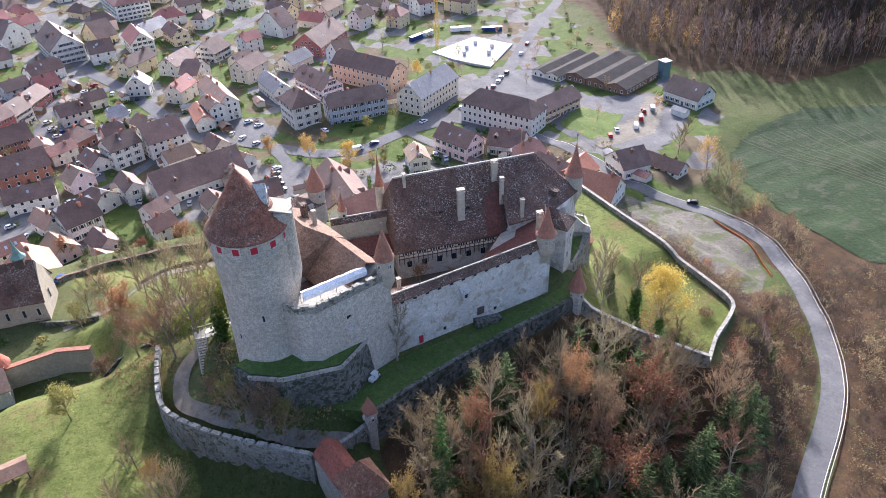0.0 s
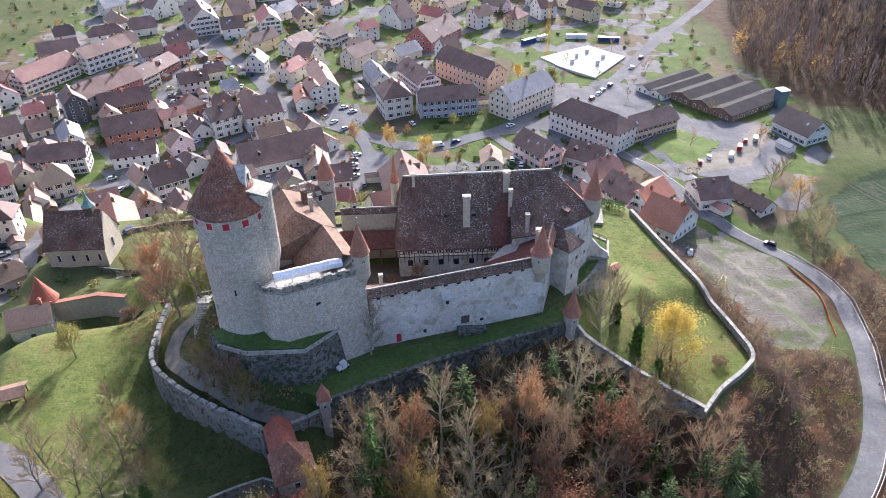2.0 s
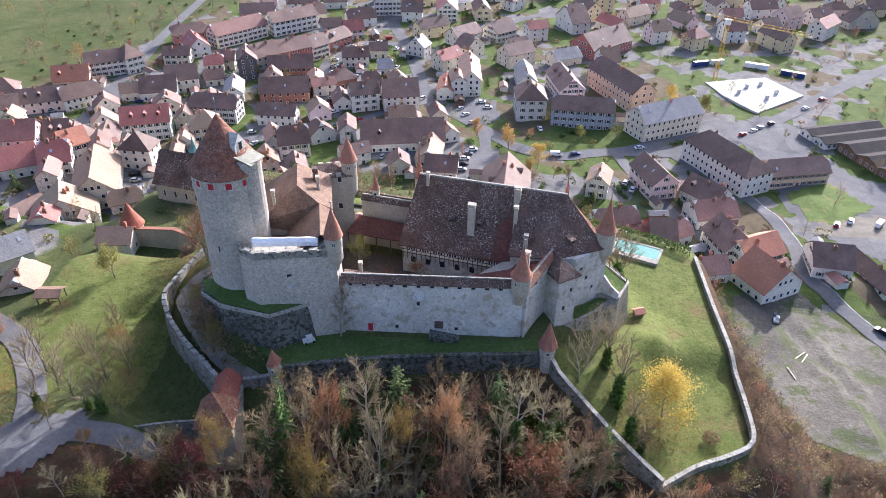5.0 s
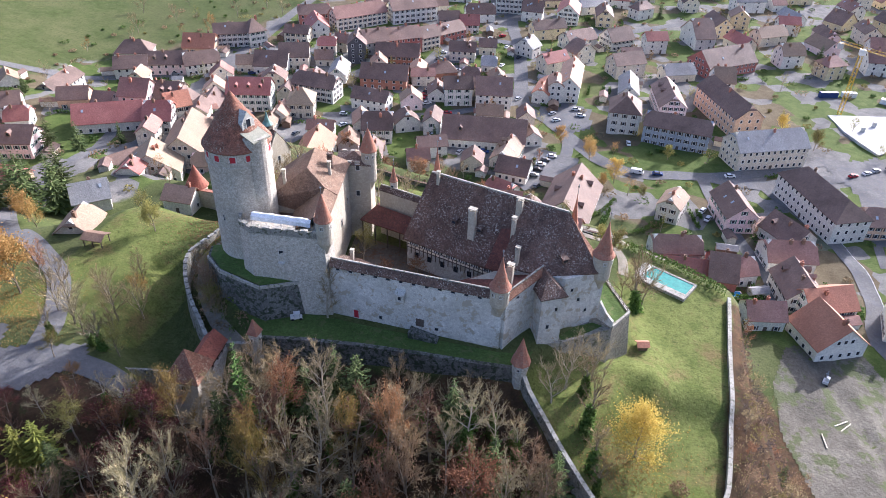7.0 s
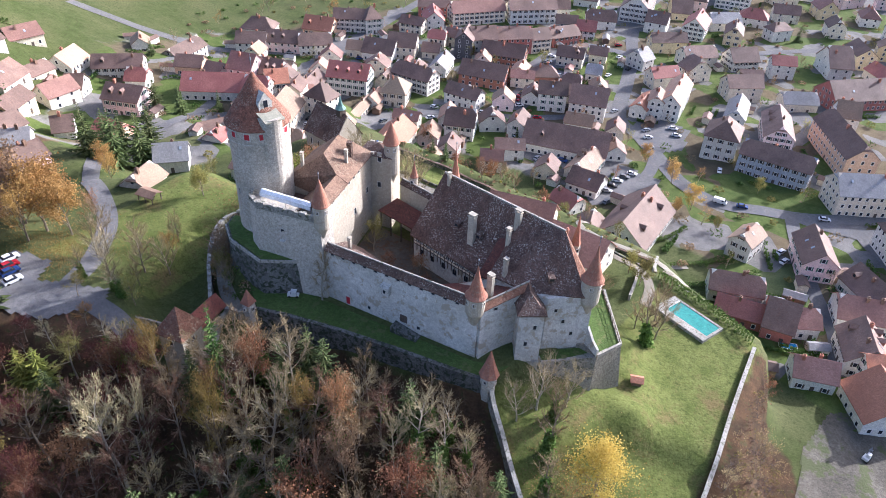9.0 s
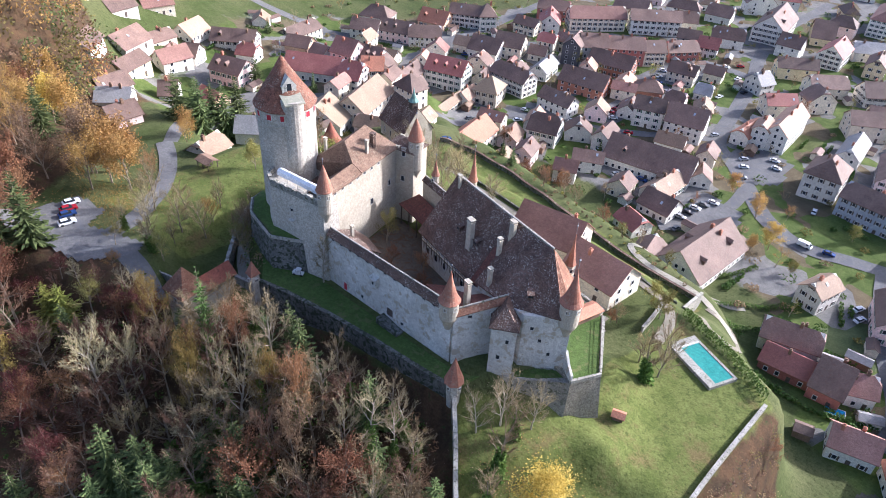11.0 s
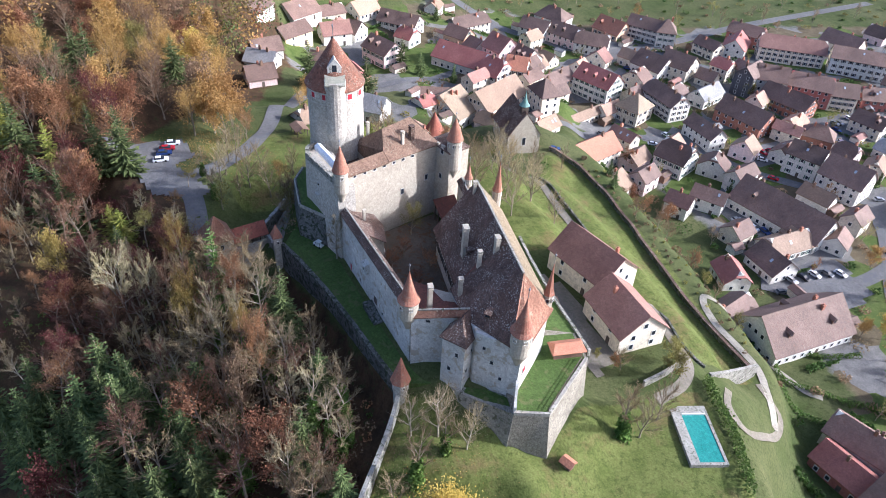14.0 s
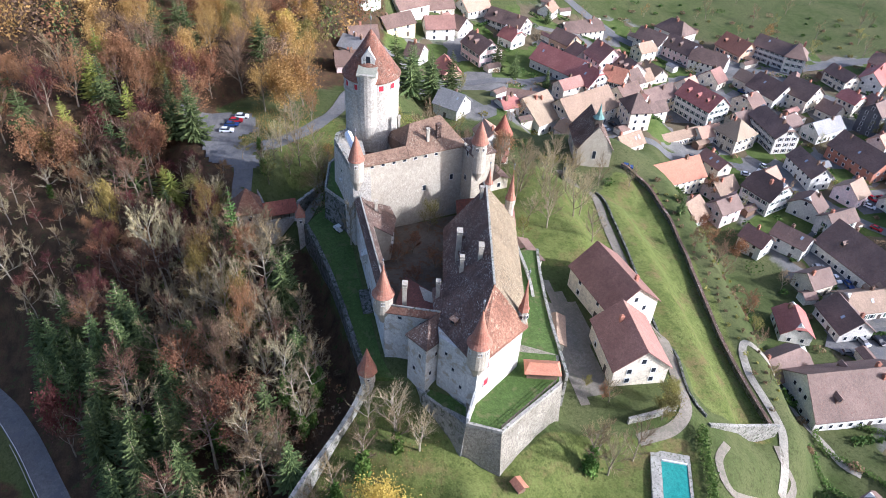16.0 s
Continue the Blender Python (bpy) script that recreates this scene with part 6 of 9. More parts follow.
# ---- more houses farther off ----
def far_houses():
    r = random.Random(5)
    spots = HOUSE_SPOTS + ROAD_SPOTS
    done = []
    area = [(-128, 306), (-60, 395), (30, 345), (60, 350), (130, 350), (150, 400), (250, 410), (310, 460), (330, 640), (-50, 640), (-100, 420)]
    gap = 22
    for k in range(5000):
        x, y = r.uniform(-230, 330), r.uniform(240, 640)
        if not inside_of(x, y, area) or any((x - a) ** 2 + (y - b) ** 2 < (c + 6.5) ** 2 for a, b, c in spots):
            continue
        if any((x - a) ** 2 + (y - b) ** 2 < gap * gap for a, b in done):
            continue
        done.append((x, y))
    for x, y in done:
        house(round(x, 1), round(y, 1), r.uniform(11, 21), r.uniform(9, 12.5), r.choice((12, 30, -60, -70, 20, 45)) + r.uniform(-8, 8), r.choice((5, 6, 7, 8)), r.choice("aaaaph"), r.choice("ddBBBBrrtRg"), r.choice("wwwwccyp"), tone="n", far=True)
        HOUSE_SPOTS.append((x, y, 8.0))


def old_town_rows():
    """Small old houses crowded between the larger ones of the old town."""
    r = random.Random(19)
    area = [(-150, 262), (-118, 196), (-66, 186), (-20, 204), (20, 226), (44, 244), (60, 276), (30, 330), (-60, 332), (-110, 318)]
    done = []
    for k in range(6000):
        x, y = r.uniform(-150, 60), r.uniform(186, 332)
        if len(done) >= 40 or not inside_of(x, y, area) or any((x - a) ** 2 + (y - b) ** 2 < (c * 0.72 + 4.6) ** 2 for a, b, c in HOUSE_SPOTS + ROAD_SPOTS) or any((x - a) ** 2 + (y - b) ** 2 < 150 for a, b in done):
            continue
        done.append((x, y))
    for x, y in done:
        house(round(x, 1), round(y, 1), r.uniform(8, 12), r.uniform(7, 9), r.choice((16, 30, 106, 20, 110)) + r.uniform(-6, 6), r.choice((4, 5, 6)), r.choice("aaap"), r.choice("BBdrtoB"), r.choice("ccwwp"), tone="n", far=True, chimneys=1)
        HOUSE_SPOTS.append((x, y, 6.0))


def factory():
    """A low works hall of gabled bays."""
    for fx, fy, wide, deep, count in ((212.3, 274.7, 11.4, 39, 3), (201.5, 289.3, 8.4, 37, 2)):
        for k in range(count):
            a, b = radians(-68.8), radians(19)
            s = (k + 0.5) * wide
            px, py = fx + s * math.cos(a) + deep / 2 * math.cos(b), fy + s * math.sin(a) + deep / 2 * math.sin(b)
            house(px, py, deep, wide - 0.3, 19, 3.6 - 0.4 * (count == 2), "a", "f", "t" if count == 3 else "w", pitch=19, tone="n", chimneys=0, name="factory_bay", label="low works hall bay with a dark gabled roof")
            HOUSE_SPOTS.append((px, py, 15))
    tank = thing("silo", pose(256, 252, ground(256, 252)), "square dark green chip silo beside the works hall", "silo")
    bm = bmesh.new()
    box(bm, -2.2, -2.2, -1, 2.2, 2.2, 8.5)
    part("body", bm, plain("silo_green", (0.10, 0.16, 0.17), 0.5), tank)
    bm = bmesh.new()
    box(bm, -2.5, -2.5, 8.5, 2.5, 2.5, 8.9)
    part("cap", bm, GREY_METAL, tank)


factory()


def inside_of(x, y, poly):
    return float(polygon_distance(np.array([x]), np.array([y]), poly)[0]) == 0.0


far_houses()
old_town_rows()


def outbuildings():
    """Sheds, garages and lean-tos beside the houses of the town."""
    r = random.Random(15)
    spots = list(HOUSE_SPOTS) + ROAD_SPOTS
    for line in HOUSES.strip().splitlines():
        v = line.split()
        hx, hy, yaw = float(v[0]), float(v[1]), float(v[4])
        if hy < 165 or r.random() < 0.2:
            continue
        for attempt in range(8):
            away = max(float(v[2]), float(v[3])) / 2 + r.uniform(3, 9)
            a = radians(yaw + r.choice((0, 90, 180, 270)) + r.uniform(-25, 25))
            x, y = hx + away * math.cos(a), hy + away * math.sin(a)
            if any((x - p) ** 2 + (y - q) ** 2 < (w * 0.62 + 1.2) ** 2 for p, q, w in spots if (p, q) != (hx, hy)):
                continue
            long, deep = r.uniform(4, 8), r.uniform(3, 4.5)
            roof, wall = r.choice("BdrgtB"), r.choice("twtcw")
            z = ground(x, y)
            ob = thing("outbuilding", pose(x, y, z, 0, 0, yaw + r.choice((0, 90))), f"small {WALL_WORDS[wall]} shed with a {ROOF_WORDS[roof]} roof", "shed", "town sheds")
            high = r.uniform(2.1, 2.8)
            bm = bmesh.new()
            box(bm, -long / 2, -deep / 2, -2, long / 2, deep / 2, high)
            part("wall", bm, WALLS[wall], ob)
            bm = bmesh.new()
            e, up = 0.35, deep * 0.3
            slab(bm, [(-long / 2 - e, -deep / 2 - e, high - 0.1), (long / 2 + e, -deep / 2 - e, high - 0.1), (long / 2 + e, 0, high + up), (-long / 2 - e, 0, high + up)], 0.14)
            slab(bm, [(-long / 2 - e, 0, high + up), (long / 2 + e, 0, high + up), (long / 2 + e, deep / 2 + e, high - 0.1), (-long / 2 - e, deep / 2 + e, high - 0.1)], 0.14)
            part("roof", bm, ROOFS[roof], ob)
            spots.append((x, y, 5.0))
            break


outbuildings()
TRACK = surface("field_track_soil", (0.06, 0.065, 0.035), (0.085, 0.09, 0.05), 4.0, 0.95, 0.4)
FIELD = surface("ploughed_green_field", (0.015, 0.034, 0.009), (0.027, 0.049, 0.014), 8.0, 0.95, 0.5, spots=(0.043, 0.051, 0.025), spot_size=6.0, spot_share=0.35)
patch("field", [(212, 158), (222, 176), (246, 186), (284, 190), (330, 170), (420, 130), (420, 40), (240, 60), (205, 100), (206, 135)], FIELD, "green winter crop on the flat field", 0.18, 1.6, "field")
for k in range(7):
    ribbon("field_track", [(236 + k * 9, 184 - k * 2), (242 + k * 7, 160 - k * 4), (252 + k * 5, 130 - k * 6), (258 + k * 4, 90 - k * 4)], 0.6, TRACK, "tractor track across the field", 0.3, category="track")
    ribbon("field_track", [(238.4 + k * 9, 184 - k * 2), (244.4 + k * 7, 160 - k * 4), (254.4 + k * 5, 130 - k * 6), (260.4 + k * 4, 90 - k * 4)], 0.6, TRACK, "tractor track across the field", 0.3, category="track")

# ---- trees ----
def tube(bm, a, b, ra, rb, n=3, slot=0):
    d = (b - a).normalized()
    u = d.orthogonal().normalized()
    v = d.cross(u)
    lo, hi = [], []
    for i in range(n):
        k = 2 * math.pi * i / n
        w = u * math.cos(k) + v * math.sin(k)
        lo.append(bm.verts.new(a + w * ra))
        hi.append(bm.verts.new(b + w * rb))
    for i in range(n):
        bm.faces.new((lo[i], lo[(i + 1) % n], hi[(i + 1) % n], hi[i])).material_index = slot


def blade(bm, p, d, w, length, r):
    """A thin twig: one slender triangle."""
    s = d.orthogonal().normalized()
    s.rotate(Matrix.Rotation(r.uniform(0, 6.28), 3, d))
    bm.faces.new([bm.verts.new(p - s * w), bm.verts.new(p + s * w), bm.verts.new(p + d * length)])


def leaf(bm, p, size, r):
    """A small clump of leaves: a bent four-sided flake."""
    n = Vector((r.gauss(0, 1), r.gauss(0, 1), r.gauss(0.5, 1))).normalized()
    u = n.orthogonal().normalized()
    u.rotate(Matrix.Rotation(r.uniform(0, 6.28), 3, n))
    v = n.cross(u)
    a, b = size * r.uniform(0.6, 1.2), size * r.uniform(0.5, 1.0)
    bm.faces.new([bm.verts.new(q) for q in (p - u * a, p - v * b + n * 0.2 * size, p + u * a, p + v * b - n * 0.15 * size)])


def wander(r, d, amount):
    return (d + Vector((r.gauss(0, amount), r.gauss(0, amount), r.gauss(0, amount)))).normalized()


def broadleaf(seed, tall, spread, leaves=0, leaf_size=0.3, twigs=5, lean=0.0, ivy=0, full=1.0, limbs=11, forks=3, sprays=4, low=0.26, dome=False):
    """Meshes of a broad-leaved tree: trunk with limbs, and a crown of twigs and leaf clumps."""
    r = random.Random(seed)
    wood, crown, green = bmesh.new(), bmesh.new(), bmesh.new()
    p, d, rad = Vector((0, 0, -0.8)), Vector((lean, 0, 1)).normalized(), tall * 0.016 + 0.04
    stem = [(p, rad)]
    for i in range(6):
        q = p + d * tall * 0.125
        tube(wood, p, q, rad, rad * 0.84, 5)
        p, rad, d = q, rad * 0.84, wander(r, d, 0.08)
        stem.append((p, rad))
    ends = []
    for k in range(limbs):
        t = low + (1 - low) * k / (limbs - 1)
        i = min(int(t * 6), 5)
        base = stem[i][0].lerp(stem[i + 1][0], t * 6 - i)
        ang = k * 2.4 + r.uniform(-0.4, 0.4)
        up = 0.25 + 1.5 * (t - low) / (1 - low) if dome else 0.8 + 1.1 * t
        d1 = Vector((math.cos(ang), math.sin(ang), up)).normalized()
        l1 = spread * (1.15 - 0.45 * t) * r.uniform(0.75, 1.1)
        r1 = stem[i][1] * 0.56
        a = base
        for s in range(3):
            b = a + d1 * l1 / 3
            tube(wood, a, b, r1 * (1 - s * 0.28), r1 * (0.72 - s * 0.24), 3)
            d1 = wander(r, d1 + Vector((0, 0, 0.10)), 0.09)
            for j in range(forks):
                d2 = wander(r, d1 + Vector((0, 0, 0.10)), 0.27)
                l2 = l1 * r.uniform(0.28, 0.5)
                e = b + d2 * l2
                tube(wood, b, e, r1 * 0.34, r1 * 0.11, 3)
                for m in range(sprays):
                    f = b.lerp(e, 0.3 + 0.69 * m / (sprays - 1))
                    d3 = wander(r, d2 + Vector((0, 0, 0.14)), 0.30)
                    l3 = l2 * r.uniform(0.45, 0.85)
                    g = f + d3 * l3
                    blade(crown, f, d3, 0.04 + r1 * 0.14, l3, r)
                    ends.append(g)
                    for n in range(twigs):
                        h = f.lerp(g, r.uniform(0.3, 0.95))
                        blade(crown, h, wander(r, d3, 0.42), 0.05 if dome else 0.02, l3 * r.uniform(0.4, 1.0), r)
            a = b
    for i in range(leaves):
        e = r.choice(ends)
        leaf(crown, e + Vector((r.gauss(0, 1), r.gauss(0, 1), r.gauss(0, 0.8))) * spread * 0.13 * full, leaf_size, r)
    for i in range(ivy):
        t = r.uniform(0, 0.72)
        k = min(int(t * 5), 5)
        base = stem[k][0].lerp(stem[k + 1][0], t * 5 - k if t < 1 else 0)
        w = (1.1 - 0.8 * t) * tall * 0.062
        leaf(green, base + Vector((r.gauss(0, w * 0.6), r.gauss(0, w * 0.6), r.gauss(0, 0.4))), 0.33, r)
    out = []
    for name, bm in (("trunk", wood), ("crown", crown), ("ivy", green)):
        mesh = bpy.data.meshes.new(name)
        bm.to_mesh(mesh)
        bm.free()
        out.append(mesh if len(mesh.polygons) else None)
    return out


def conifer(seed, tall, spread):
    r = random.Random(seed)
    wood, crown = bmesh.new(), bmesh.new()
    tube(wood, Vector((0, 0, -0.8)), Vector((0, 0, tall * 0.97)), tall * 0.014 + 0.05, 0.03, 5)
    rows = int(tall * 1.7)
    for k in range(rows):
        t = (k + r.uniform(0.1, 0.9)) / rows
        z = tall * (0.08 + 0.90 * t)
        reach = spread * (1 - t) ** 0.8 * r.uniform(0.75, 1.15) + 0.2
        count = max(5, int(8 * (1 - t) + 4))
        for i in range(count):
            ang = 6.283 * (i + r.uniform(-0.5, 0.5)) / count + k * 1.7
            d = Vector((math.cos(ang), math.sin(ang), -0.30 + 0.35 * t)).normalized()
            side = Vector((-math.sin(ang), math.cos(ang), 0))
            length = reach * r.uniform(0.55, 1.15)
            steps = 4
            for s in range(steps):
                f0 = s / steps
                p = Vector((0, 0, z)) + d * length * f0 + Vector((0, 0, 0.22 * length * f0 * f0))
                w = (length * 0.15 * (1 - f0 * 0.6) + 0.10) * r.uniform(0.6, 1.3)
                q = p + d * length / steps * 1.4 + Vector((0, 0, r.uniform(-0.1, 0.1)))
                drop = Vector((0, 0, -w * r.uniform(0.3, 1.1)))
                crown.faces.new([crown.verts.new(v) for v in (p, p + side * w + d * w * 0.9 + drop, q)])
                crown.faces.new([crown.verts.new(v) for v in (p, q, p - side * w + d * w * 0.9 + drop)])
    out = []
    for name, bm in (("trunk", wood), ("crown", crown)):
        mesh = bpy.data.meshes.new(name)
        bm.to_mesh(mesh)
        bm.free()
        out.append(mesh)
    return [*out, None]


SHAPES = {
    "bare": [broadleaf(11 + i, 15, 5.2, 300, 0.085, full=1.2, twigs=4, limbs=11) for i in range(5)],
    "thin": [broadleaf(31 + i, 15, 3.4, 0, twigs=4, lean=0.1 * i) for i in range(3)],
    "ivied": [broadleaf(41 + i, 15, 4.0, 260, 0.085, full=1.2, twigs=3, ivy=1800, limbs=9, low=0.42) for i in range(4)],
    "leafy": [broadleaf(51 + i, 13, 4.6, 2300, 0.215, 2, full=1.1) for i in range(4)],
    "sparse": [broadleaf(61 + i, 14, 4.8, 1500, 0.145, 3, full=1.15) for i in range(4)],
    "beech": [broadleaf(101 + i, 23, 6.0, 620, 0.10, twigs=5, full=1.2, limbs=12, low=0.50, dome=True) for i in range(5)],
    "autumn_beech": [broadleaf(111 + i, 23, 5.6, 2500, 0.17, twigs=3, full=1.15, limbs=11, low=0.50, dome=True) for i in range(3)],
    "tall_ivied": [broadleaf(121 + i, 23, 5.2, 260, 0.085, full=1.2, twigs=3, ivy=2200, limbs=10, low=0.56, dome=True) for i in range(3)],
    "town": [broadleaf(91 + i, 15, 5.4, 90 + 170 * i, 0.30, 4, limbs=6, forks=2, sprays=3) for i in range(3)],
    "gold": [broadleaf(83, 13, 4.6, 5200, 0.17, 3, full=1.5, low=0.14)],
    "fir": [conifer(71 + i, 16, 3.6 + 0.5 * i) for i in range(3)],
}
MADE = {}
WORDS = {"beech": "tall bare grey-brown deciduous tree", "autumn_beech": "tall thinning tree with", "tall_ivied": "tall bare tree with an ivy-covered trunk", "bare": "bare grey-brown deciduous tree", "thin": "slender bare deciduous tree", "ivied": "bare tree with an ivy-covered trunk", "leafy": "autumn tree in", "gold": "round autumn tree in", "sparse": "half-bare tree with", "fir": "dark green fir tree"}
TONES = {"hedge": "green leaves", "ivy": "ivy", "rust": "rust-red leaves", "brown": "brown leaves", "gold": "golden-yellow leaves", "amber": "amber leaves", "lime": "yellow-green leaves", "olive": "olive-green leaves", "twig": "", "pale": "", "fir": "", "larch": "", "maroon": "dark red leaves", "russet": "", "ochre": "ochre-yellow leaves"}


def tree(kind, x, y, tall, tone="twig", turn=None, index=None, wide=1.0, bark=None, z=None, where="on the wooded slope", group="wood trees"):
    i = rng.randrange(len(SHAPES[kind])) if index is None else index % len(SHAPES[kind])
    key = (kind, i, tone, bark)
    if key not in MADE:
        meshes = []
        for mesh, mat in zip(SHAPES[kind][i], (PALE_BARK if bark == "pale" else BARK, LEAVES[tone], LEAVES["ivy"])):
            if mesh:
                mesh = mesh.copy()
                mesh.materials.clear()
                mesh.materials.append(mat)
            meshes.append(mesh)
        MADE[key] = meshes
    base = {"beech": 23, "autumn_beech": 23, "tall_ivied": 23, "bare": 15, "thin": 15, "ivied": 15, "leafy": 13, "gold": 13, "sparse": 14, "fir": 16, "town": 15}[kind]
    s = tall / base
    words = WORDS[kind] + (" " + TONES[tone] if kind in ("leafy", "sparse", "gold", "autumn_beech") else "")
    if kind == "fir" and tone != "fir":
        words = "yellow-green conifer" if tone == "larch" else "bright green fir tree"
    at = Matrix.Translation((x, y, ground(x, y) if z is None else z)) @ pose(0, 0, 0, 0, 0, rng.uniform(0, 360) if turn is None else turn) @ Matrix.Diagonal((s * wide, s * wide, s, 1))
    ob = thing("tree", at, f"{words} {where}", "tree", group)
    for name, mesh in zip(("trunk", "crown", "ivy"), MADE[key]):
        if mesh:
            shared(name, mesh, ob, Matrix())
    return ob


def inside(x, y, poly):
    return float(polygon_distance(np.array([x]), np.array([y]), poly)[0]) == 0.0


def scatter(poly, gap, seed, keep_off=()):
    """Places at least gap apart inside an outline."""
    r = np.random.RandomState(seed)
    xs, ys = [p[0] for p in poly], [p[1] for p in poly]
    n = int((max(xs) - min(xs)) * (max(ys) - min(ys)) / gap ** 2 * 6)
    px, py = r.uniform(min(xs), max(xs), n), r.uniform(min(ys), max(ys), n)
    good = polygon_distance(px, py, poly) == 0
    for a, b, c in keep_off:
        good &= (px - a) ** 2 + (py - b) ** 2 >= c * c
    cells, got = {}, []
    for x, y in zip(px[good].tolist(), py[good].tolist()):
        i, j = int(x // gap), int(y // gap)
        if any((x - a) ** 2 + (y - b) ** 2 < gap * gap for u in (i - 1, i, i + 1) for v in (j - 1, j, j + 1) for a, b in cells.get((u, v), ())):
            continue
        cells.setdefault((i, j), []).append((x, y))
        got.append((x, y))
    return got


def mixed_wood(poly, gap, seed, recipe, tall, keep_off=(), where="on the wooded slope", joined=""):
    """A wood of single trees or, where it lies far off, joined into one body for each tone."""
    r = random.Random(seed)
    bodies = {}
    for x, y in scatter(poly, gap, seed, keep_off):
        pick, total = r.random() * sum(w for w, *_ in recipe), 0
        for w, kind, tone in recipe:
            total += w
            if pick <= total:
                break
        if not joined:
            high = canopy(x, y) * r.uniform(0.78, 0.98) if tall is canopy else r.uniform(*tall)
            tree(kind, x, y, high, tone, wide=r.uniform(0.85, 1.15), where=where, bark="pale" if tone == "pale" else None)
            continue
        s, w, turn = r.uniform(*tall) / 15, r.uniform(0.85, 1.15), r.uniform(0, 6.28)
        for mesh, mat in zip(r.choice(SHAPES[kind]), (BARK, LEAVES[tone], LEAVES["ivy"])):
            if mesh:
                co = np.empty(len(mesh.vertices) * 3, np.float32)
                mesh.vertices.foreach_get("co", co)
                co = co.reshape(-1, 3)
                c, d = math.cos(turn) * s * w, math.sin(turn) * s * w
                co = np.stack([co[:, 0] * c - co[:, 1] * d + x, co[:, 0] * d + co[:, 1] * c + y, co[:, 2] * s + ground(x, y)], axis=1)
                verts, faces = bodies.setdefault(mat, ([], []))
                start = len(verts)
                verts.extend(co.tolist())
                faces.extend([[i + start for i in p.vertices] for p in mesh.polygons])
    for mat, (verts, faces) in bodies.items():
        mesh = bpy.data.meshes.new(joined)
        mesh.from_pydata(verts, [], faces)
        mesh.materials.append(mat)
        tagged(new(joined, mesh), f"{mat.name.replace('_', ' ')} of the trees {where}", "trees", kind="stuff")


# how high the roof of the wood stands over the slope
CANOPY = ([15, 22, 30, 40, 50, 58, 66, 76, 86], [21, 25, 30, 35, 38, 44, 48, 47, 43])


def canopy(x, y):
    top = float(np.interp(y, *CANOPY)) + max(0.0, 24 - x) * (0.36 if y < 42 else 0.0) - max(0.0, x - 70) * 0.5
    return max(8.0, min(27.0, top - ground(x, y)))


GATE = [(20, 70, 9), (26, 80, 6), (24, 72, 7)]
MARKED = []


def slope_tree(kind, tone, x, y, top, reach):
    """One tree that stands out of the wood, by the height of its top and the reach of its crown."""
    tall = top - ground(x, y)
    natural = {"beech": 7.0 / 23, "autumn_beech": 6.6 / 23, "tall_ivied": 6.0 / 23, "bare": 5.6 / 15, "thin": 4.0 / 15, "ivied": 4.4 / 15, "leafy": 4.9 / 13, "sparse": 5.2 / 14, "fir": 4.0 / 16}[kind]
    tree(kind, x, y, tall, tone, wide=max(0.5, min(1.25, reach / (natural * tall))), bark="pale" if tone == "pale" else None)
    MARKED.append((x, y - 1.0, max(3.4, min(4.6, reach * 0.9))))


for values in (("fir", "hedge", 32.2, 66.5, 53, 3.4), ("tall_ivied", "twig", 35.5, 62.5, 45, 2.6), ("autumn_beech", "rust", 38.6, 68.8, 49, 4.2), ("beech", "pale", 45.1, 72.9, 50.5, 5.4), ("tall_ivied", "pale", 48.5, 67.5, 48, 2.8),
               ("autumn_beech", "ochre", 52.3, 66.6, 46, 2.6), ("autumn_beech", "rust", 58.8, 68.8, 50, 3.8), ("autumn_beech", "brown", 65.6, 63.6, 46, 4.6), ("beech", "pale", 80.5, 68.5, 41, 5.4), ("autumn_beech", "ochre", 22.8, 60.7, 50, 3.2),
               ("autumn_beech", "ochre", 36.4, 57.6, 48, 2.9), ("autumn_beech", "ochre", 40.8, 57.7, 45, 2.4), ("leafy", "ochre", 7.2, 33.7, 40, 4.2), ("beech", "pale", 23.8, 47.0, 45, 7.6), ("tall_ivied", "pale", 57.0, 54.5, 37.5, 3.4)):
    slope_tree(*values)
for values in (("autumn_beech", "rust", 37.2, 30.2, 30.5, 4.6), ("autumn_beech", "maroon", 29.8, 34.6, 32, 4.6), ("autumn_beech", "maroon", 17.5, 34.5, 36, 4.8), ("autumn_beech", "rust", 19.0, 31.0, 35, 4.4), ("beech", "russet", 28.7, 44.0, 37.5, 4.6),
               ("fir", "fir", 46.9, 39.5, 34.0, 3.6), ("fir", "fir", 48.0, 45.0, 35.0, 3.0), ("fir", "fir", 45.2, 29.7, 28.5, 3.0), ("fir", "fir", 47.4, 32.4, 28.0, 3.0), ("fir", "fir", 61.2, 50.8, 35.0, 3.6), ("fir", "fir", 68.6, 51.0, 32.5, 3.4),
               ("tall_ivied", "pale", 72.0, 75.4, 46, 4.6), ("beech", "pale", 69.4, 71.5, 43, 4.6), ("tall_ivied", "pale", 76.5, 77.0, 42, 3.6), ("tall_ivied", "pale", 75.0, 81.5, 44, 3.4), ("beech", "russet", 60.5, 62.0, 43, 4.4),
               ("tall_ivied", "pale", 42.9, 63.4, 46, 3.6), ("beech", "twig", 41.9, 56.0, 40, 4.0), ("beech", "russet", 46.7, 51.5, 37.5, 4.2), ("tall_ivied", "pale", 74.5, 71.0, 38, 3.2), ("beech", "twig", 57.0, 80.5, 45, 3.6), ("leafy", "maroon", 54.0, 25.0, 19.5, 4.2)):
    slope_tree(*values)
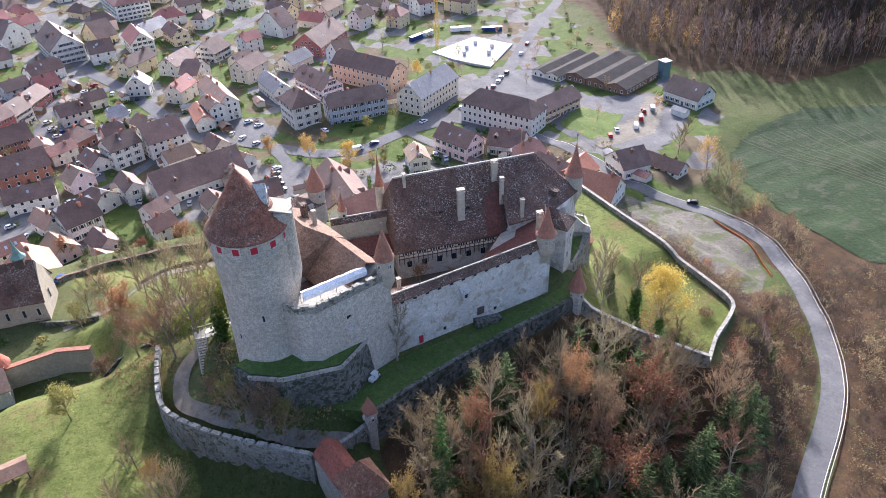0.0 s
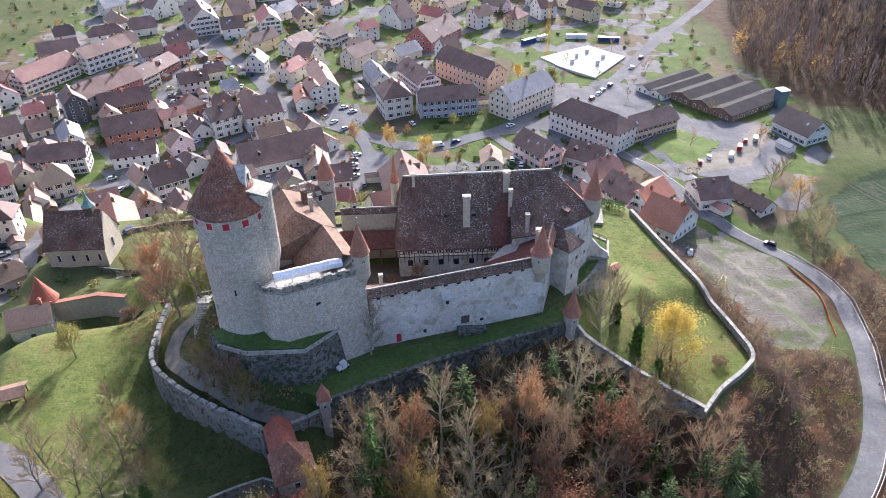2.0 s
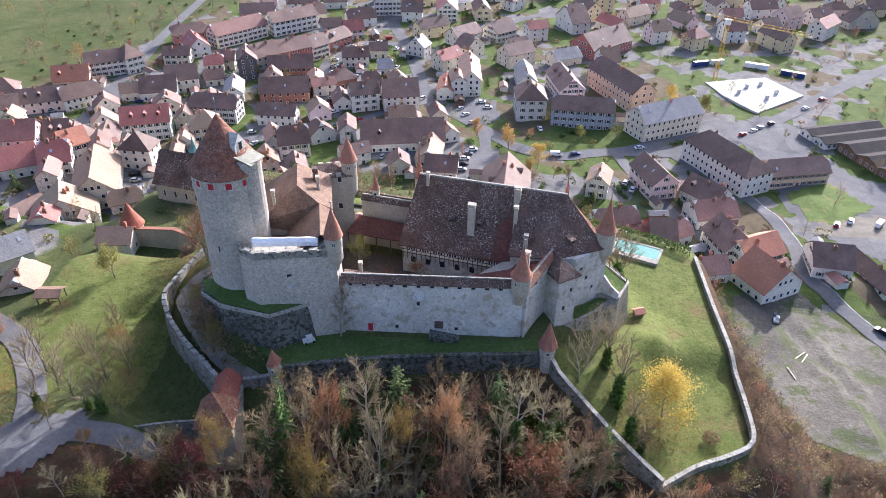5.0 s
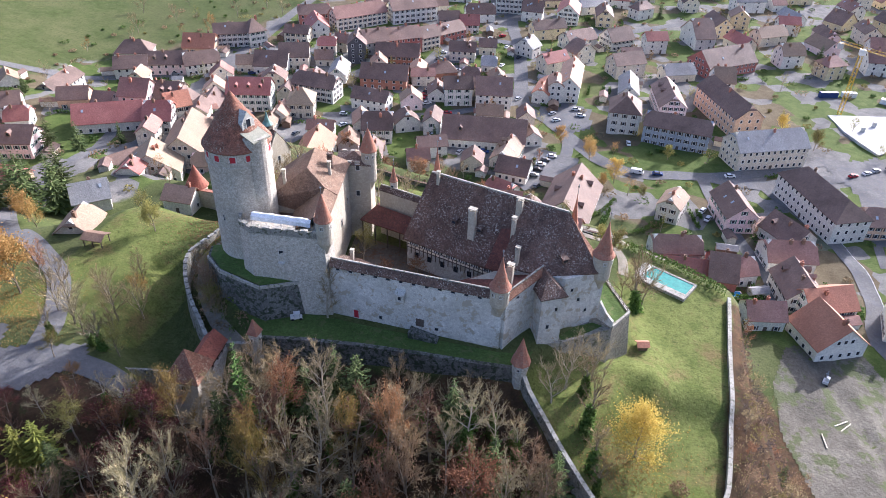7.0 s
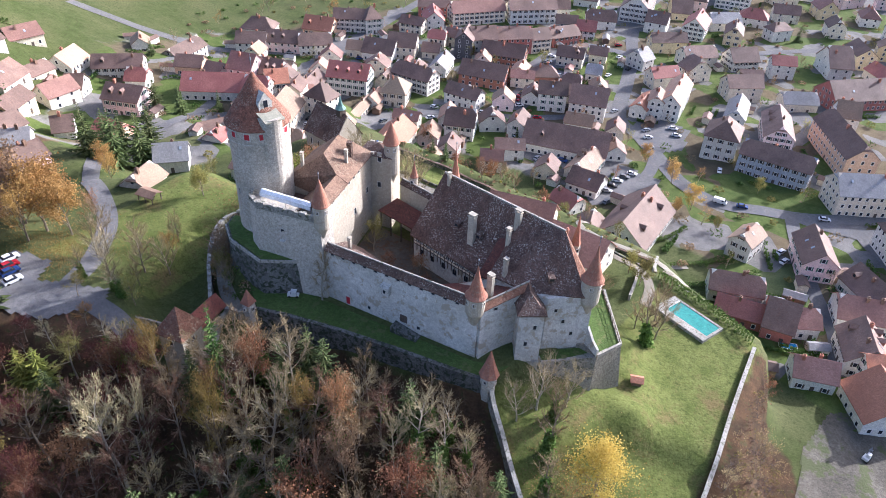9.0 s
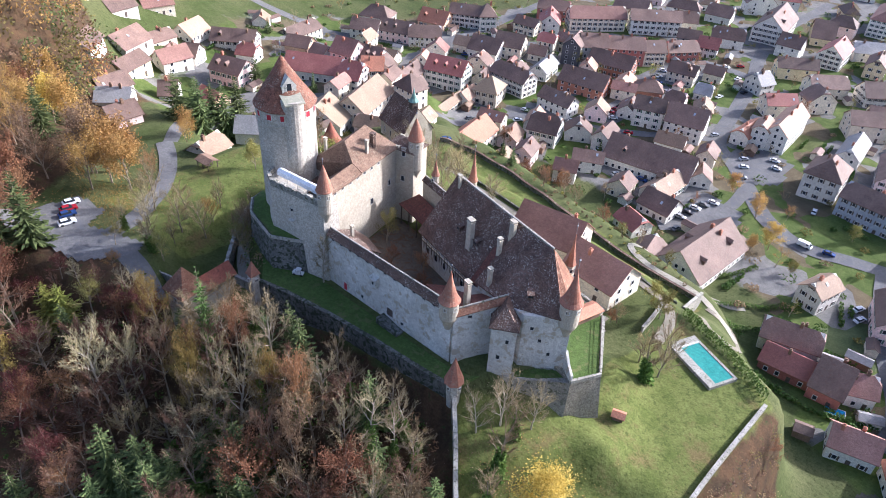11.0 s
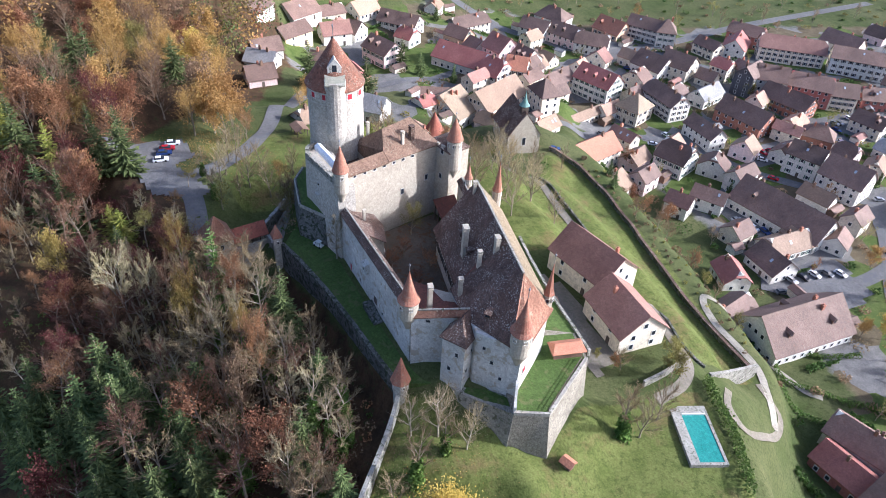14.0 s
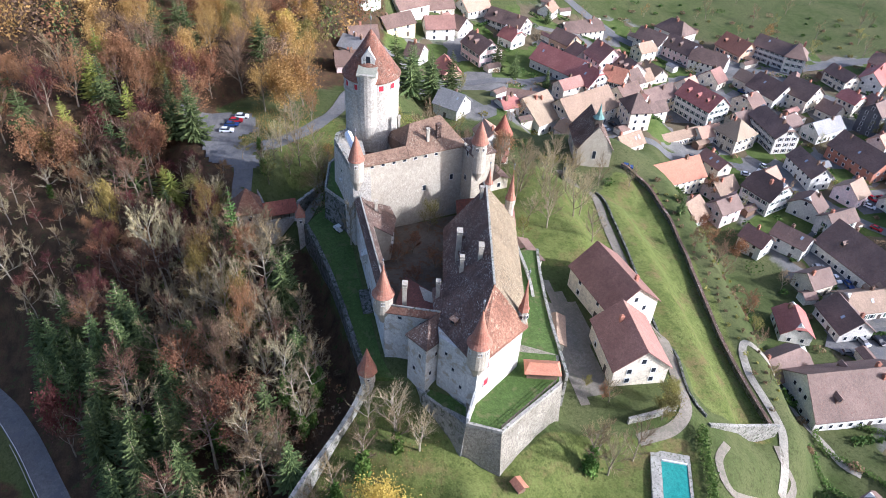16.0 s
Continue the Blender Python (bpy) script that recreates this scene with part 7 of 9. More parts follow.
# above the road junction, towards the outer gatehouse
for values in (("fir", "larch", 1.3, 49.3, 39.0, 4.0), ("fir", "larch", -1.4, 47.4, 39.0, 4.0), ("autumn_beech", "olive", -11.2, 67.3, 39.9, 3.0), ("autumn_beech", "amber", -1.8, 62.4, 39.0, 3.4), ("tall_ivied", "pale", 5.9, 61.4, 40.0, 4.4),
               ("autumn_beech", "maroon", 8.8, 57.4, 38.0, 3.6), ("beech", "pale", 19.3, 51.5, 42.0, 5.2), ("beech", "pale", 24.4, 53.3, 42.0, 4.8), ("autumn_beech", "olive", 4.8, 53.9, 40.0, 4.0), ("autumn_beech", "maroon", -9.4, 53.5, 39.0, 3.6),
               ("fir", "fir", 5.2, 47.9, 37.0, 3.6), ("tall_ivied", "pale", -7.4, 73.2, 39.3, 3.2), ("beech", "russet", 13.7, 47.5, 40.0, 4.6), ("beech", "russet", 30.5, 56.4, 42.0, 4.6)):
    slope_tree(*values)
# under the terrace: grey crowns with rust between, ivy on the trunks
mixed_wood([(29, 75), (48, 79.5), (76, 84.5), (90, 75), (86, 66), (72, 57), (50, 55), (41, 50), (37, 56), (28, 62)], 4.3, 3, [(1.0, "beech", "pale"), (2.2, "beech", "twig"), (1.6, "beech", "russet"), (0.8, "beech", "brown"), (0.5, "autumn_beech", "olive"), (3.2, "tall_ivied", "twig"), (1.8, "fir", "fir"), (0.7, "autumn_beech", "rust")], canopy, GATE + MARKED)
# lower slope: tall firs
mixed_wood([(40, 46), (50, 54), (72, 56), (92, 60), (86, 46), (68, 33), (50, 25), (37, 17), (24, 12), (34, 30)], 4.5, 5, [(9, "fir", "fir"), (0.6, "tall_ivied", "twig"), (0.6, "beech", "russet")], (17, 22), MARKED)
mixed_wood([(86, 68), (98, 69), (108, 62), (96, 50), (88, 42), (92, 60)], 4.6, 6, [(2, "ivied", "pale"), (1.4, "bare", "pale"), (1.6, "fir", "fir"), (1, "bare", "brown"), (0.6, "leafy", "brown")], (12, 18))
# south-western slope: red-brown and grey
mixed_wood([(-2, 60), (28, 62), (37, 49), (32, 32), (20, 12), (6, 2), (-18, 6), (-22, 40)], 4.5, 7, [(2.2, "beech", "twig"), (0.9, "beech", "pale"), (4.2, "beech", "russet"), (1.3, "autumn_beech", "rust"), (0.9, "autumn_beech", "maroon"), (0.7, "tall_ivied", "pale"), (0.5, "fir", "fir")], canopy, GATE + MARKED)
mixed_wood([(-24, 54), (-16, 10), (-44, -10), (-60, 20), (-46, 52)], 5.4, 8, [(1.6, "bare", "russet"), (1.2, "leafy", "rust"), (1.6, "sparse", "maroon"), (1.4, "sparse", "rust"), (1.6, "fir", "fir"), (1.9, "fir", "larch"), (0.8, "bare", "twig"), (0.3, "leafy", "ochre")], (14, 20), where="in the mixed wood", joined="mixed_wood")
# western wood beyond the car park
mixed_wood([(-44, 56), (-46, 78), (-60, 86), (-84, 90), (-110, 96), (-118, 60), (-90, 20), (-62, 24)], 7.5, 9, [(2.4, "leafy", "amber"), (2.6, "sparse", "amber"), (2.6, "sparse", "brown"), (1.2, "leafy", "rust"), (0.3, "leafy", "gold"), (0.7, "fir", "fir"), (0.8, "leafy", "olive")], (15, 21), where="in the autumn wood", joined="autumn_wood")
# slope between the park wall and the building site
mixed_wood([(101, 68), (120, 78), (123, 108), (123, 140), (132, 140), (134, 122), (146, 106), (165, 99), (150, 80), (131, 67), (113, 55)], 6.4, 10, [(4, "town", "twig"), (1.5, "town", "rust"), (1.0, "town", "olive"), (0.6, "town", "gold"), (1.5, "town", "brown"), (0.4, "town", "maroon"), (0.4, "fir", "fir")], (5, 9), where="on the bank below the park wall", joined="bank_trees")
# along the outer side of the road
mixed_wood([(182, 112), (192, 140), (196, 165), (206, 178), (214, 172), (202, 140), (194, 112), (170, 78), (158, 64), (152, 62)], 7.6, 11, [(4, "town", "twig"), (2, "town", "brown"), (0.4, "town", "amber")], (7, 12), where="along the road", joined="roadside_trees")
mixed_wood([(150, 60), (160, 62), (190, 40), (150, 10), (90, -20), (70, 0), (100, 30)], 13.0, 12, [(1, "leafy", "amber"), (2, "bare", "twig"), (2, "town", "brown")], (9, 14), where="below the road", joined="roadside_trees")


# single trees
def lone(kind, x, y, tall, tone="twig", where="on the grass", **k):
    return tree(kind, x, y, tall, tone, where=where, group="", **k)


lone("gold", 102, 89.6, 13.5, "gold", "on the park lawn", wide=1.1, index=0)
for x, y, t, kind, tone in ((14.5, 62.0, 15, "sparse", "olive"), (10.5, 58.5, 12, "sparse", "rust")):
    lone(kind, x, y, t, tone, "before the outer gatehouse")
for x, y, t in ((92.0, 88.5, 17), (94.5, 83.0, 15), (96.0, 78.5, 10), (90.2, 95.0, 13)):
    lone("ivied", x, y, t, "twig", "on the park lawn", wide=1.0)
for x, y, t in ((80.5, 78.5, 14), (84, 73.5, 14), (87, 74.5, 13), (66, 81.5, 13)):
    lone("ivied", x, y, t, "pale", "below the terrace wall", bark="pale", wide=0.9)
lone("ivied", 97.6, 130.8, 14, "twig", "beside the bastion", wide=1.3)
lone("bare", 86.5, 95.2, 15, "pale", "below the bastion", bark="pale")
lone("bare", 91.0, 99.0, 12, "pale", "below the bastion", bark="pale")
lone("bare", 84.5, 90.5, 11, "pale", "below the bastion", bark="pale")
for x, y, t, kind, tone in ((6.0, 93.8, 9, "bare", "twig"), (8.2, 92.4, 8, "bare", "brown"), (10.2, 89.8, 9, "bare", "twig"), (5.0, 98.5, 7, "sparse", "olive"), (12.5, 87.6, 8, "bare", "brown"), (3.5, 101.5, 6, "sparse", "brown"), (15.0, 87.2, 6, "bare", "twig")):
    lone(kind, x, y, t, tone, "on the bank below the keep", wide=1.25)
lone("thin", 36.4, 92.7, 15, "pale", "against the castle wall", bark="pale", z=36.6, wide=0.9, index=0)
lone("sparse", 36.8, 111.0, 9.5, "olive", "in the castle courtyard", z=38.7)
for x, y in ((44, 106), (50, 110), (47, 102), (55, 104)):
    lone("sparse", x, y, 5.5, "rust", "in the castle courtyard", z=38.7, wide=1.3)
for x, y, t, kind, tone in ((8.5, 114.0, 18, "ivied", "twig"), (13.0, 113.5, 15, "leafy", "lime"), (4.5, 118, 20, "bare", "twig"), (9.0, 118.5, 10, "leafy", "lime"), (2.5, 121.5, 9, "leafy", "lime"), (5.5, 122.5, 8, "leafy", "lime"), (-1, 119, 16, "bare", "twig"), (14, 118, 15, "bare", "brown"), (-4, 124, 13, "sparse", "rust"), (10.5, 90.0, 11, "sparse", "brown"), (12.5, 88.0, 9, "sparse", "olive"), (-21.5, 113, 9, "leafy", "olive"), (-10, 92, 8, "sparse", "amber"), (-16, 88, 9, "bare", "twig"), (-22, 80, 11, "bare", "twig"), (-8, 80, 8, "bare", "twig"), (-14, 96, 6, "thin", "twig"), (-12, 76, 10, "bare", "pale"), (-2, 74, 9, "sparse", "olive"), (-34, 82, 16, "leafy", "amber"), (-41, 80, 19, "leafy", "amber"), (-45, 86, 18, "leafy", "amber"), (-39, 74, 17, "sparse", "amber"), (-48, 78, 20, "leafy", "brown"), (-34, 88, 10, "sparse", "rust"), (2, 132, 9, "sparse", "brown"), (-9, 143, 12, "leafy", "rust"), (-7.4, 88, 12, "bare", "twig"), (-20.6, 82, 14, "bare", "pale"), (-4.8, 73, 11, "ivied", "twig"), (-15.9, 78, 12, "bare", "pale"), (-12.5, 96, 9, "bare", "twig"), (-9.4, 83, 13, "bare", "twig"), (-16, 72, 10, "ivied", "twig"), (0, 128, 15, "bare", "twig"), (9, 120, 14, "sparse", "olive"), (-8, 130, 12, "sparse", "brown"), (-16, 140, 8, "leafy", "brown")):
    lone(kind, x, y, t, tone, "by the castle approach")
for x, y, t, kind, tone in ((4.5, 136.5, 11, "bare", "pale"), (22.3, 142, 10, "bare", "pale"), (10, 150, 12, "bare", "pale"), (4.8, 159.6, 9, "bare", "pale"), (-3, 149, 11, "bare", "twig"), (30, 138, 8, "sparse", "olive"), (2.3, 152.8, 13, "bare", "pale"), (17.8, 149, 13, "bare", "pale"), (4, 167, 12, "bare", "pale"), (-14, 180, 11, "bare", "twig"), (13, 141, 15, "bare", "pale"), (26, 146, 14, "bare", "pale"), (0, 140, 15, "bare", "pale"), (8, 144, 16, "bare", "pale"), (20, 156, 15, "bare", "pale"), (-4, 158, 14, "bare", "pale"), (12, 162, 14, "bare", "pale"), (-12, 168, 13, "bare", "twig"), (30, 158, 12, "bare", "pale"), (-18, 172, 12, "bare", "twig"), (84, 140, 7, "bare", "twig"), (90, 149, 8, "leafy", "olive"), (99, 134, 13, "bare", "pale"), (12, 222, 9, "leafy", "rust"), (-24, 232, 9, "leafy", "rust"), (-20, 165, 9, "sparse", "olive"), (-14, 158, 8, "bare", "twig"), (-13, 191, 9, "bare", "pale"), (30, 204, 8, "bare", "brown"), (40, 206, 9, "bare", "rust"), (50, 203, 7, "sparse", "olive"), (36, 212, 8, "bare", "twig"), (60, 196, 7, "bare", "brown"), (72, 192, 6, "sparse", "olive"), (19.3, 199, 8, "sparse", "brown"), (25, 204, 9, "sparse", "brown"), (14, 208, 8, "sparse", "rust"), (-6, 207, 7, "fir", "fir"), (2, 203, 8, "fir", "fir"), (0, 215, 8, "leafy", "rust"), (86, 152, 7, "leafy", "olive"), (83, 139, 4, "leafy", "rust"), (79, 137, 3, "leafy", "hedge"), (97, 140, 12, "bare", "twig"), (94, 134, 9, "bare", "twig")):
    lone(kind, x, y, t, tone if tone != "hedge" else "ivy", "on the castle hill") if tone != "hedge" else lone(kind, x, y, t, "olive", "on the castle hill")
for x, y, t, kind, tone in ((-86, 123, 20, "fir", "fir"), (-80, 128, 22, "fir", "fir"), (-84, 145, 20, "fir", "fir"), (-90, 138, 18, "fir", "fir"), (-78, 136, 21, "fir", "fir"), (-88, 131, 19, "fir", "fir"), (-117, 174, 15, "fir", "fir"), (-110, 180, 13, "fir", "fir"), (-95, 152, 8, "sparse", "olive"), (-55, 160, 8, "bare", "twig"), (-50, 140, 9, "sparse", "olive"), (-70, 118, 10, "leafy", "amber"), (-60, 112, 9, "sparse", "amber"), (58, 272, 9, "leafy", "amber"), (72, 262, 10, "leafy", "amber"), (84, 246, 11, "leafy", "gold"), (80, 240, 7, "leafy", "amber"), (103, 273, 7, "leafy", "olive"), (163, 305, 10, "leafy", "olive"), (95, 238, 6, "leafy", "olive"), (206, 172, 15, "sparse", "amber"), (204, 186, 13, "bare", "twig"), (203, 159, 12, "bare", "twig"), (214, 193, 12, "bare", "twig"), (198, 262, 10, "fir", "fir"), (150, 318, 9, "leafy", "gold"), (-58, 330, 9, "leafy", "olive")):
    lone(kind, x, y, t, tone, "in the town")


# far woods and gardens: one body of many crowns each
def crown_cloud(name, places, tone, label, flakes=90, size=0.8, seed=1):
    r = np.random.RandomState(seed)
    verts, faces = [], []
    for x, y, tall, wide in places:
        z = ground(x, y)
        n = flakes
        d = r.normal(size=(n, 3))
        d /= np.linalg.norm(d, axis=1)[:, None]
        c = np.array([x, y, z + tall * 0.60]) + d * np.array([wide, wide, tall * 0.42]) * (0.55 + 0.45 * r.rand(n, 1))
        u = r.normal(size=(n, 3))
        v = r.normal(size=(n, 3))
        u *= size / np.linalg.norm(u, axis=1)[:, None]
        v *= size / np.linalg.norm(v, axis=1)[:, None]
        start = len(verts) * 1
        block = np.stack([c - u, c - v * 0.7, c + u, c + v * 0.7], axis=1).reshape(-1, 3)
        faces.extend((start + np.arange(n * 4).reshape(n, 4)).tolist())
        verts.extend(block.tolist())
    mesh = bpy.data.meshes.new(name)
    mesh.from_pydata(verts, [], faces)
    mesh.materials.append(LEAVES[tone])
    tagged(new(name, mesh), label, "trees", kind="stuff")


def far_wood(name, poly, gap, tones, tall, seed, label, keep_off=(), flakes=110, size=0.62, girth=(0.24, 0.34)):
    r = random.Random(seed)
    groups = {}
    for x, y in scatter(poly, gap, seed, keep_off):
        t = r.uniform(*tall)
        groups.setdefault(r.choice(tones), []).append((x, y, t, t * r.uniform(*girth)))
    for tone, places in groups.items():
        crown_cloud(name, places, tone, f"{label} in {TONES.get(tone) or 'bare twigs'}" if tone not in ("fir",) else "far dark green firs", flakes, size, seed)


far_wood("far_wood", [(-100, 98), (-120, 118), (-160, 122), (-260, 110), (-300, 40), (-240, -60), (-110, -60), (-64, 18), (-92, 22), (-120, 60)], 6.2, ["amber", "brown", "amber", "rust", "brown", "olive", "fir"], (15, 21), 21, "far hillside wood", flakes=150, size=0.6)
def pole_wood(name, poly, gap, tall, seed, tones):
    """A far leafless wood: slender stems, each with a brush of upright twigs."""
    r = np.random.RandomState(seed)
    bodies = {}
    for x, y in scatter(poly, gap, seed):
        t, z, wide = r.uniform(*tall), ground(x, y), r.uniform(1.8, 3.4)
        n = 84
        h = r.uniform(0.28, 0.98, n)
        ang, away = r.uniform(0, 6.283, n), np.sqrt(r.rand(n)) * wide * (1.25 - h * 0.9)
        c = np.stack([x + np.cos(ang) * away, y + np.sin(ang) * away, z + t * h], axis=1)
        d = np.stack([np.cos(ang) * 0.35, np.sin(ang) * 0.35, np.ones(n)], axis=1) * r.uniform(1.2, 3.2, (n, 1)) + r.normal(0, 0.25, (n, 3))
        turn = r.uniform(0, 6.283, n)
        side = np.stack([np.cos(turn), np.sin(turn), np.zeros(n)], axis=1) * r.uniform(0.12, 0.30, (n, 1))
        for material, block in ((LEAVES[tones[r.randint(len(tones))]], np.stack([c - side, c + side, c + d], axis=1)), (BARK, np.array([[(x - 0.16, y, z - 1), (x + 0.16, y, z - 1), (x, y, z + t)], [(x, y - 0.16, z - 1), (x, y + 0.16, z - 1), (x, y, z + t)]]))):
            bodies.setdefault(material, []).append(block.reshape(-1, 3))
    for material, blocks in bodies.items():
        co = np.concatenate(blocks)
        mesh = bpy.data.meshes.new(name)
        mesh.from_pydata(co.tolist(), [], np.arange(len(co)).reshape(-1, 3).tolist())
        mesh.materials.append(material)
        tagged(new(name, mesh), f"{material.name.replace('_', ' ')} of the leafless wood beyond the fields", "trees", kind="stuff")


pole_wood("far_wood", [(277, 316), (271, 300), (276, 264), (282, 238), (301, 214), (336, 207), (420, 190), (560, 130), (600, 160), (560, 330), (420, 440), (340, 430), (300, 350)], 5.4, (17, 25), 22, ["dusk", "dusk", "dusk", "dusk", "umber", "twig"])
far_wood("far_wood", [(277, 322), (270, 304), (276, 268), (288, 262), (300, 300), (312, 350)], 11.0, ["amber", "amber", "brown"], (14, 20), 25, "wood edge beyond the works hall", flakes=220, size=0.5)
far_wood("far_wood", [(282, 238), (301, 214), (336, 207), (430, 190), (430, 260), (300, 270)], 30.0, ["brown", "fir"], (13, 19), 26, "single trees in the far wood", flakes=220, size=0.5)
TOWN_LAND = [(-165, 190), (-60, 150), (-15, 165), (-10, 210), (90, 196), (130, 182), (170, 200), (240, 225), (262, 300), (300, 420), (240, 560), (-140, 560), (-220, 300)]
mixed_wood(TOWN_LAND, 25, 23, [(3, "town", "twig"), (2, "town", "olive"), (1.2, "town", "brown"), (0.7, "town", "amber"), (0.6, "town", "rust"), (0.5, "fir", "fir")], (5, 10), HOUSE_SPOTS + ROAD_SPOTS, where="in the town gardens", joined="garden_trees")
mixed_wood([(-190, 300), (-150, 340), (-110, 440), (-160, 520), (-260, 400)], 25, 28, [(3, "town", "twig"), (1, "town", "amber")], (8, 13), where="on the far meadow", joined="meadow_trees")
YARD_SPOTS = [(194, 229, 17), (186, 255, 22), (184, 288, 22), (212, 232, 22), (195, 335, 32), (205, 205, 18)]
far_wood("garden_shrubs", TOWN_LAND, 10.5, ["olive", "hedge", "twig", "brown", "hedge"], (1.0, 2.6), 24, "garden shrubs between the houses", HOUSE_SPOTS + ROAD_SPOTS + YARD_SPOTS, flakes=60, size=0.42, girth=(0.7, 1.5))


def garden_hedges():
    """Clipped hedges along the plots."""
    r = random.Random(27)
    bm = bmesh.new()
    for line in HOUSES.strip().splitlines():
        v = line.split()
        hx, hy, yaw = float(v[0]), float(v[1]), radians(float(v[4]))
        if hy < 170:
            continue
        for k in range(2):
            side = r.choice((-1, 1))
            off = float(v[3]) / 2 + r.uniform(4, 8)
            for i in range(int(r.uniform(6, 13))):
                u = -6 + i * 1.05
                x, y = hx + u * math.cos(yaw) - side * off * math.sin(yaw), hy + u * math.sin(yaw) + side * off * math.cos(yaw)
                if any((x - p) ** 2 + (y - q) ** 2 < (w * 0.72) ** 2 for p, q, w in ROAD_SPOTS) or any((x - p) ** 2 + (y - q) ** 2 < (w * 0.8) ** 2 for p, q, w in HOUSE_SPOTS if (p, q) != (hx, hy)):
                    continue
                z = ground(x, y)
                for j in range(12):
                    leaf(bm, Vector((x + r.uniform(-0.6, 0.6), y + r.uniform(-0.6, 0.6), z + r.uniform(0.2, 1.5))), 0.45, r)
    tagged(link("garden_hedges", bm, LEAVES["hedge"]), "dark clipped hedges round the town gardens", "hedges", kind="stuff")


garden_hedges()


def undergrowth(name, poly, gap, tones, seed, label, tall=(0.8, 2.4), flakes=26, size=0.3):
    r = random.Random(seed)
    groups = {}
    for x, y in scatter(poly, gap, seed):
        t = r.uniform(*tall)
        groups.setdefault(r.choice(tones), []).append((x, y, t, t * r.uniform(0.5, 0.9)))
    for tone, places in groups.items():
        crown_cloud(name, places, tone, label, flakes, size, seed)


undergrowth("undergrowth", [(28, 76), (76, 88), (98, 68), (104, 60), (60, 28), (10, 20), (0, 58)], 2.3, ["olive", "brown", "rust", "twig", "ivy"], 31, "scrub and saplings on the slope")
undergrowth("keep_scrub", [(3.5, 97), (6, 91), (12, 86), (20, 84.5), (22, 87), (12, 91), (8.5, 96), (8, 104), (12, 110), (6, 112), (2, 106)], 1.5, ["brown", "olive", "twig", "ivy", "twig"], 34, "bare bushes and brambles on the bank below the keep", (1.2, 3.2))
undergrowth("bank_scrub", [(101, 68), (121, 80), (123, 142), (134, 142), (137, 124), (146, 108), (160, 102), (171, 103), (160, 87), (149, 76), (135, 66), (113, 54)], 1.55, ["twig", "dusk", "umber", "brown", "dusk", "olive", "umber"], 35, "dense scrub on the bank below the park wall", (1.2, 3.2), 42, 0.19)
undergrowth("terrace_shrubs", [(44, 131.5), (66, 129.8), (74, 130.5), (66, 132.6), (46, 135)], 2.0, ["hedge", "olive", "brown"], 36, "shrubs and vines of the terraced garden", (0.8, 1.8))
undergrowth("roadside_scrub", [(186, 116), (196, 165), (204, 172), (204, 150), (196, 112), (168, 72), (160, 68)], 2.0, ["dusk", "umber", "twig", "brown"], 32, "scrub along the road", (1.2, 3.4), 40, 0.22)
undergrowth("roadside_scrub", [(175, 97), (192, 104), (206, 100), (200, 70), (160, 36), (118, 18), (100, 32), (126, 48), (152, 66)], 2.0, ["dusk", "dusk", "twig", "umber", "brown"], 37, "scrub on the slope below the road", (1.4, 4.0), 40, 0.22)
undergrowth("orchard_scrub", [(-14, 200), (60, 190), (84, 186), (60, 206), (0, 220)], 3.0, ["olive", "brown", "twig"], 33, "rough grass and brambles below the field wall", (0.5, 1.3))


def fallen_leaves(name, x, y, spread, count, tone, label, seed):
    r = random.Random(seed)
    bm = bmesh.new()
    for i in range(count):
        px, py = x + r.gauss(0, spread), y + r.gauss(0, spread)
        leaf(bm, Vector((px, py, ground(px, py) + 0.06)), 0.14, r)
    tagged(link(name, bm, LEAVES[tone]), label, "leaves", kind="stuff")


fallen_leaves("fallen_leaves", 101.5, 88.6, 5.5, 2600, "amber", "yellow and brown leaves fallen on the park lawn", 61)
fallen_leaves("fallen_leaves", 96, 86, 5.0, 1500, "brown", "brown leaves fallen on the park lawn", 62)
fallen_leaves("fallen_leaves", -30, 76, 7.0, 4500, "amber", "orange leaves fallen round the car park", 63)
fallen_leaves("fallen_leaves", -6, 120, 6.5, 3200, "rust", "rust-red leaves fallen by the castle path", 64)
crown_cloud("park_shrub", [(110.5, 84.0, 2.0, 1.9)], "brown", "round brown shrub on the park lawn", 420, 0.2, 71)

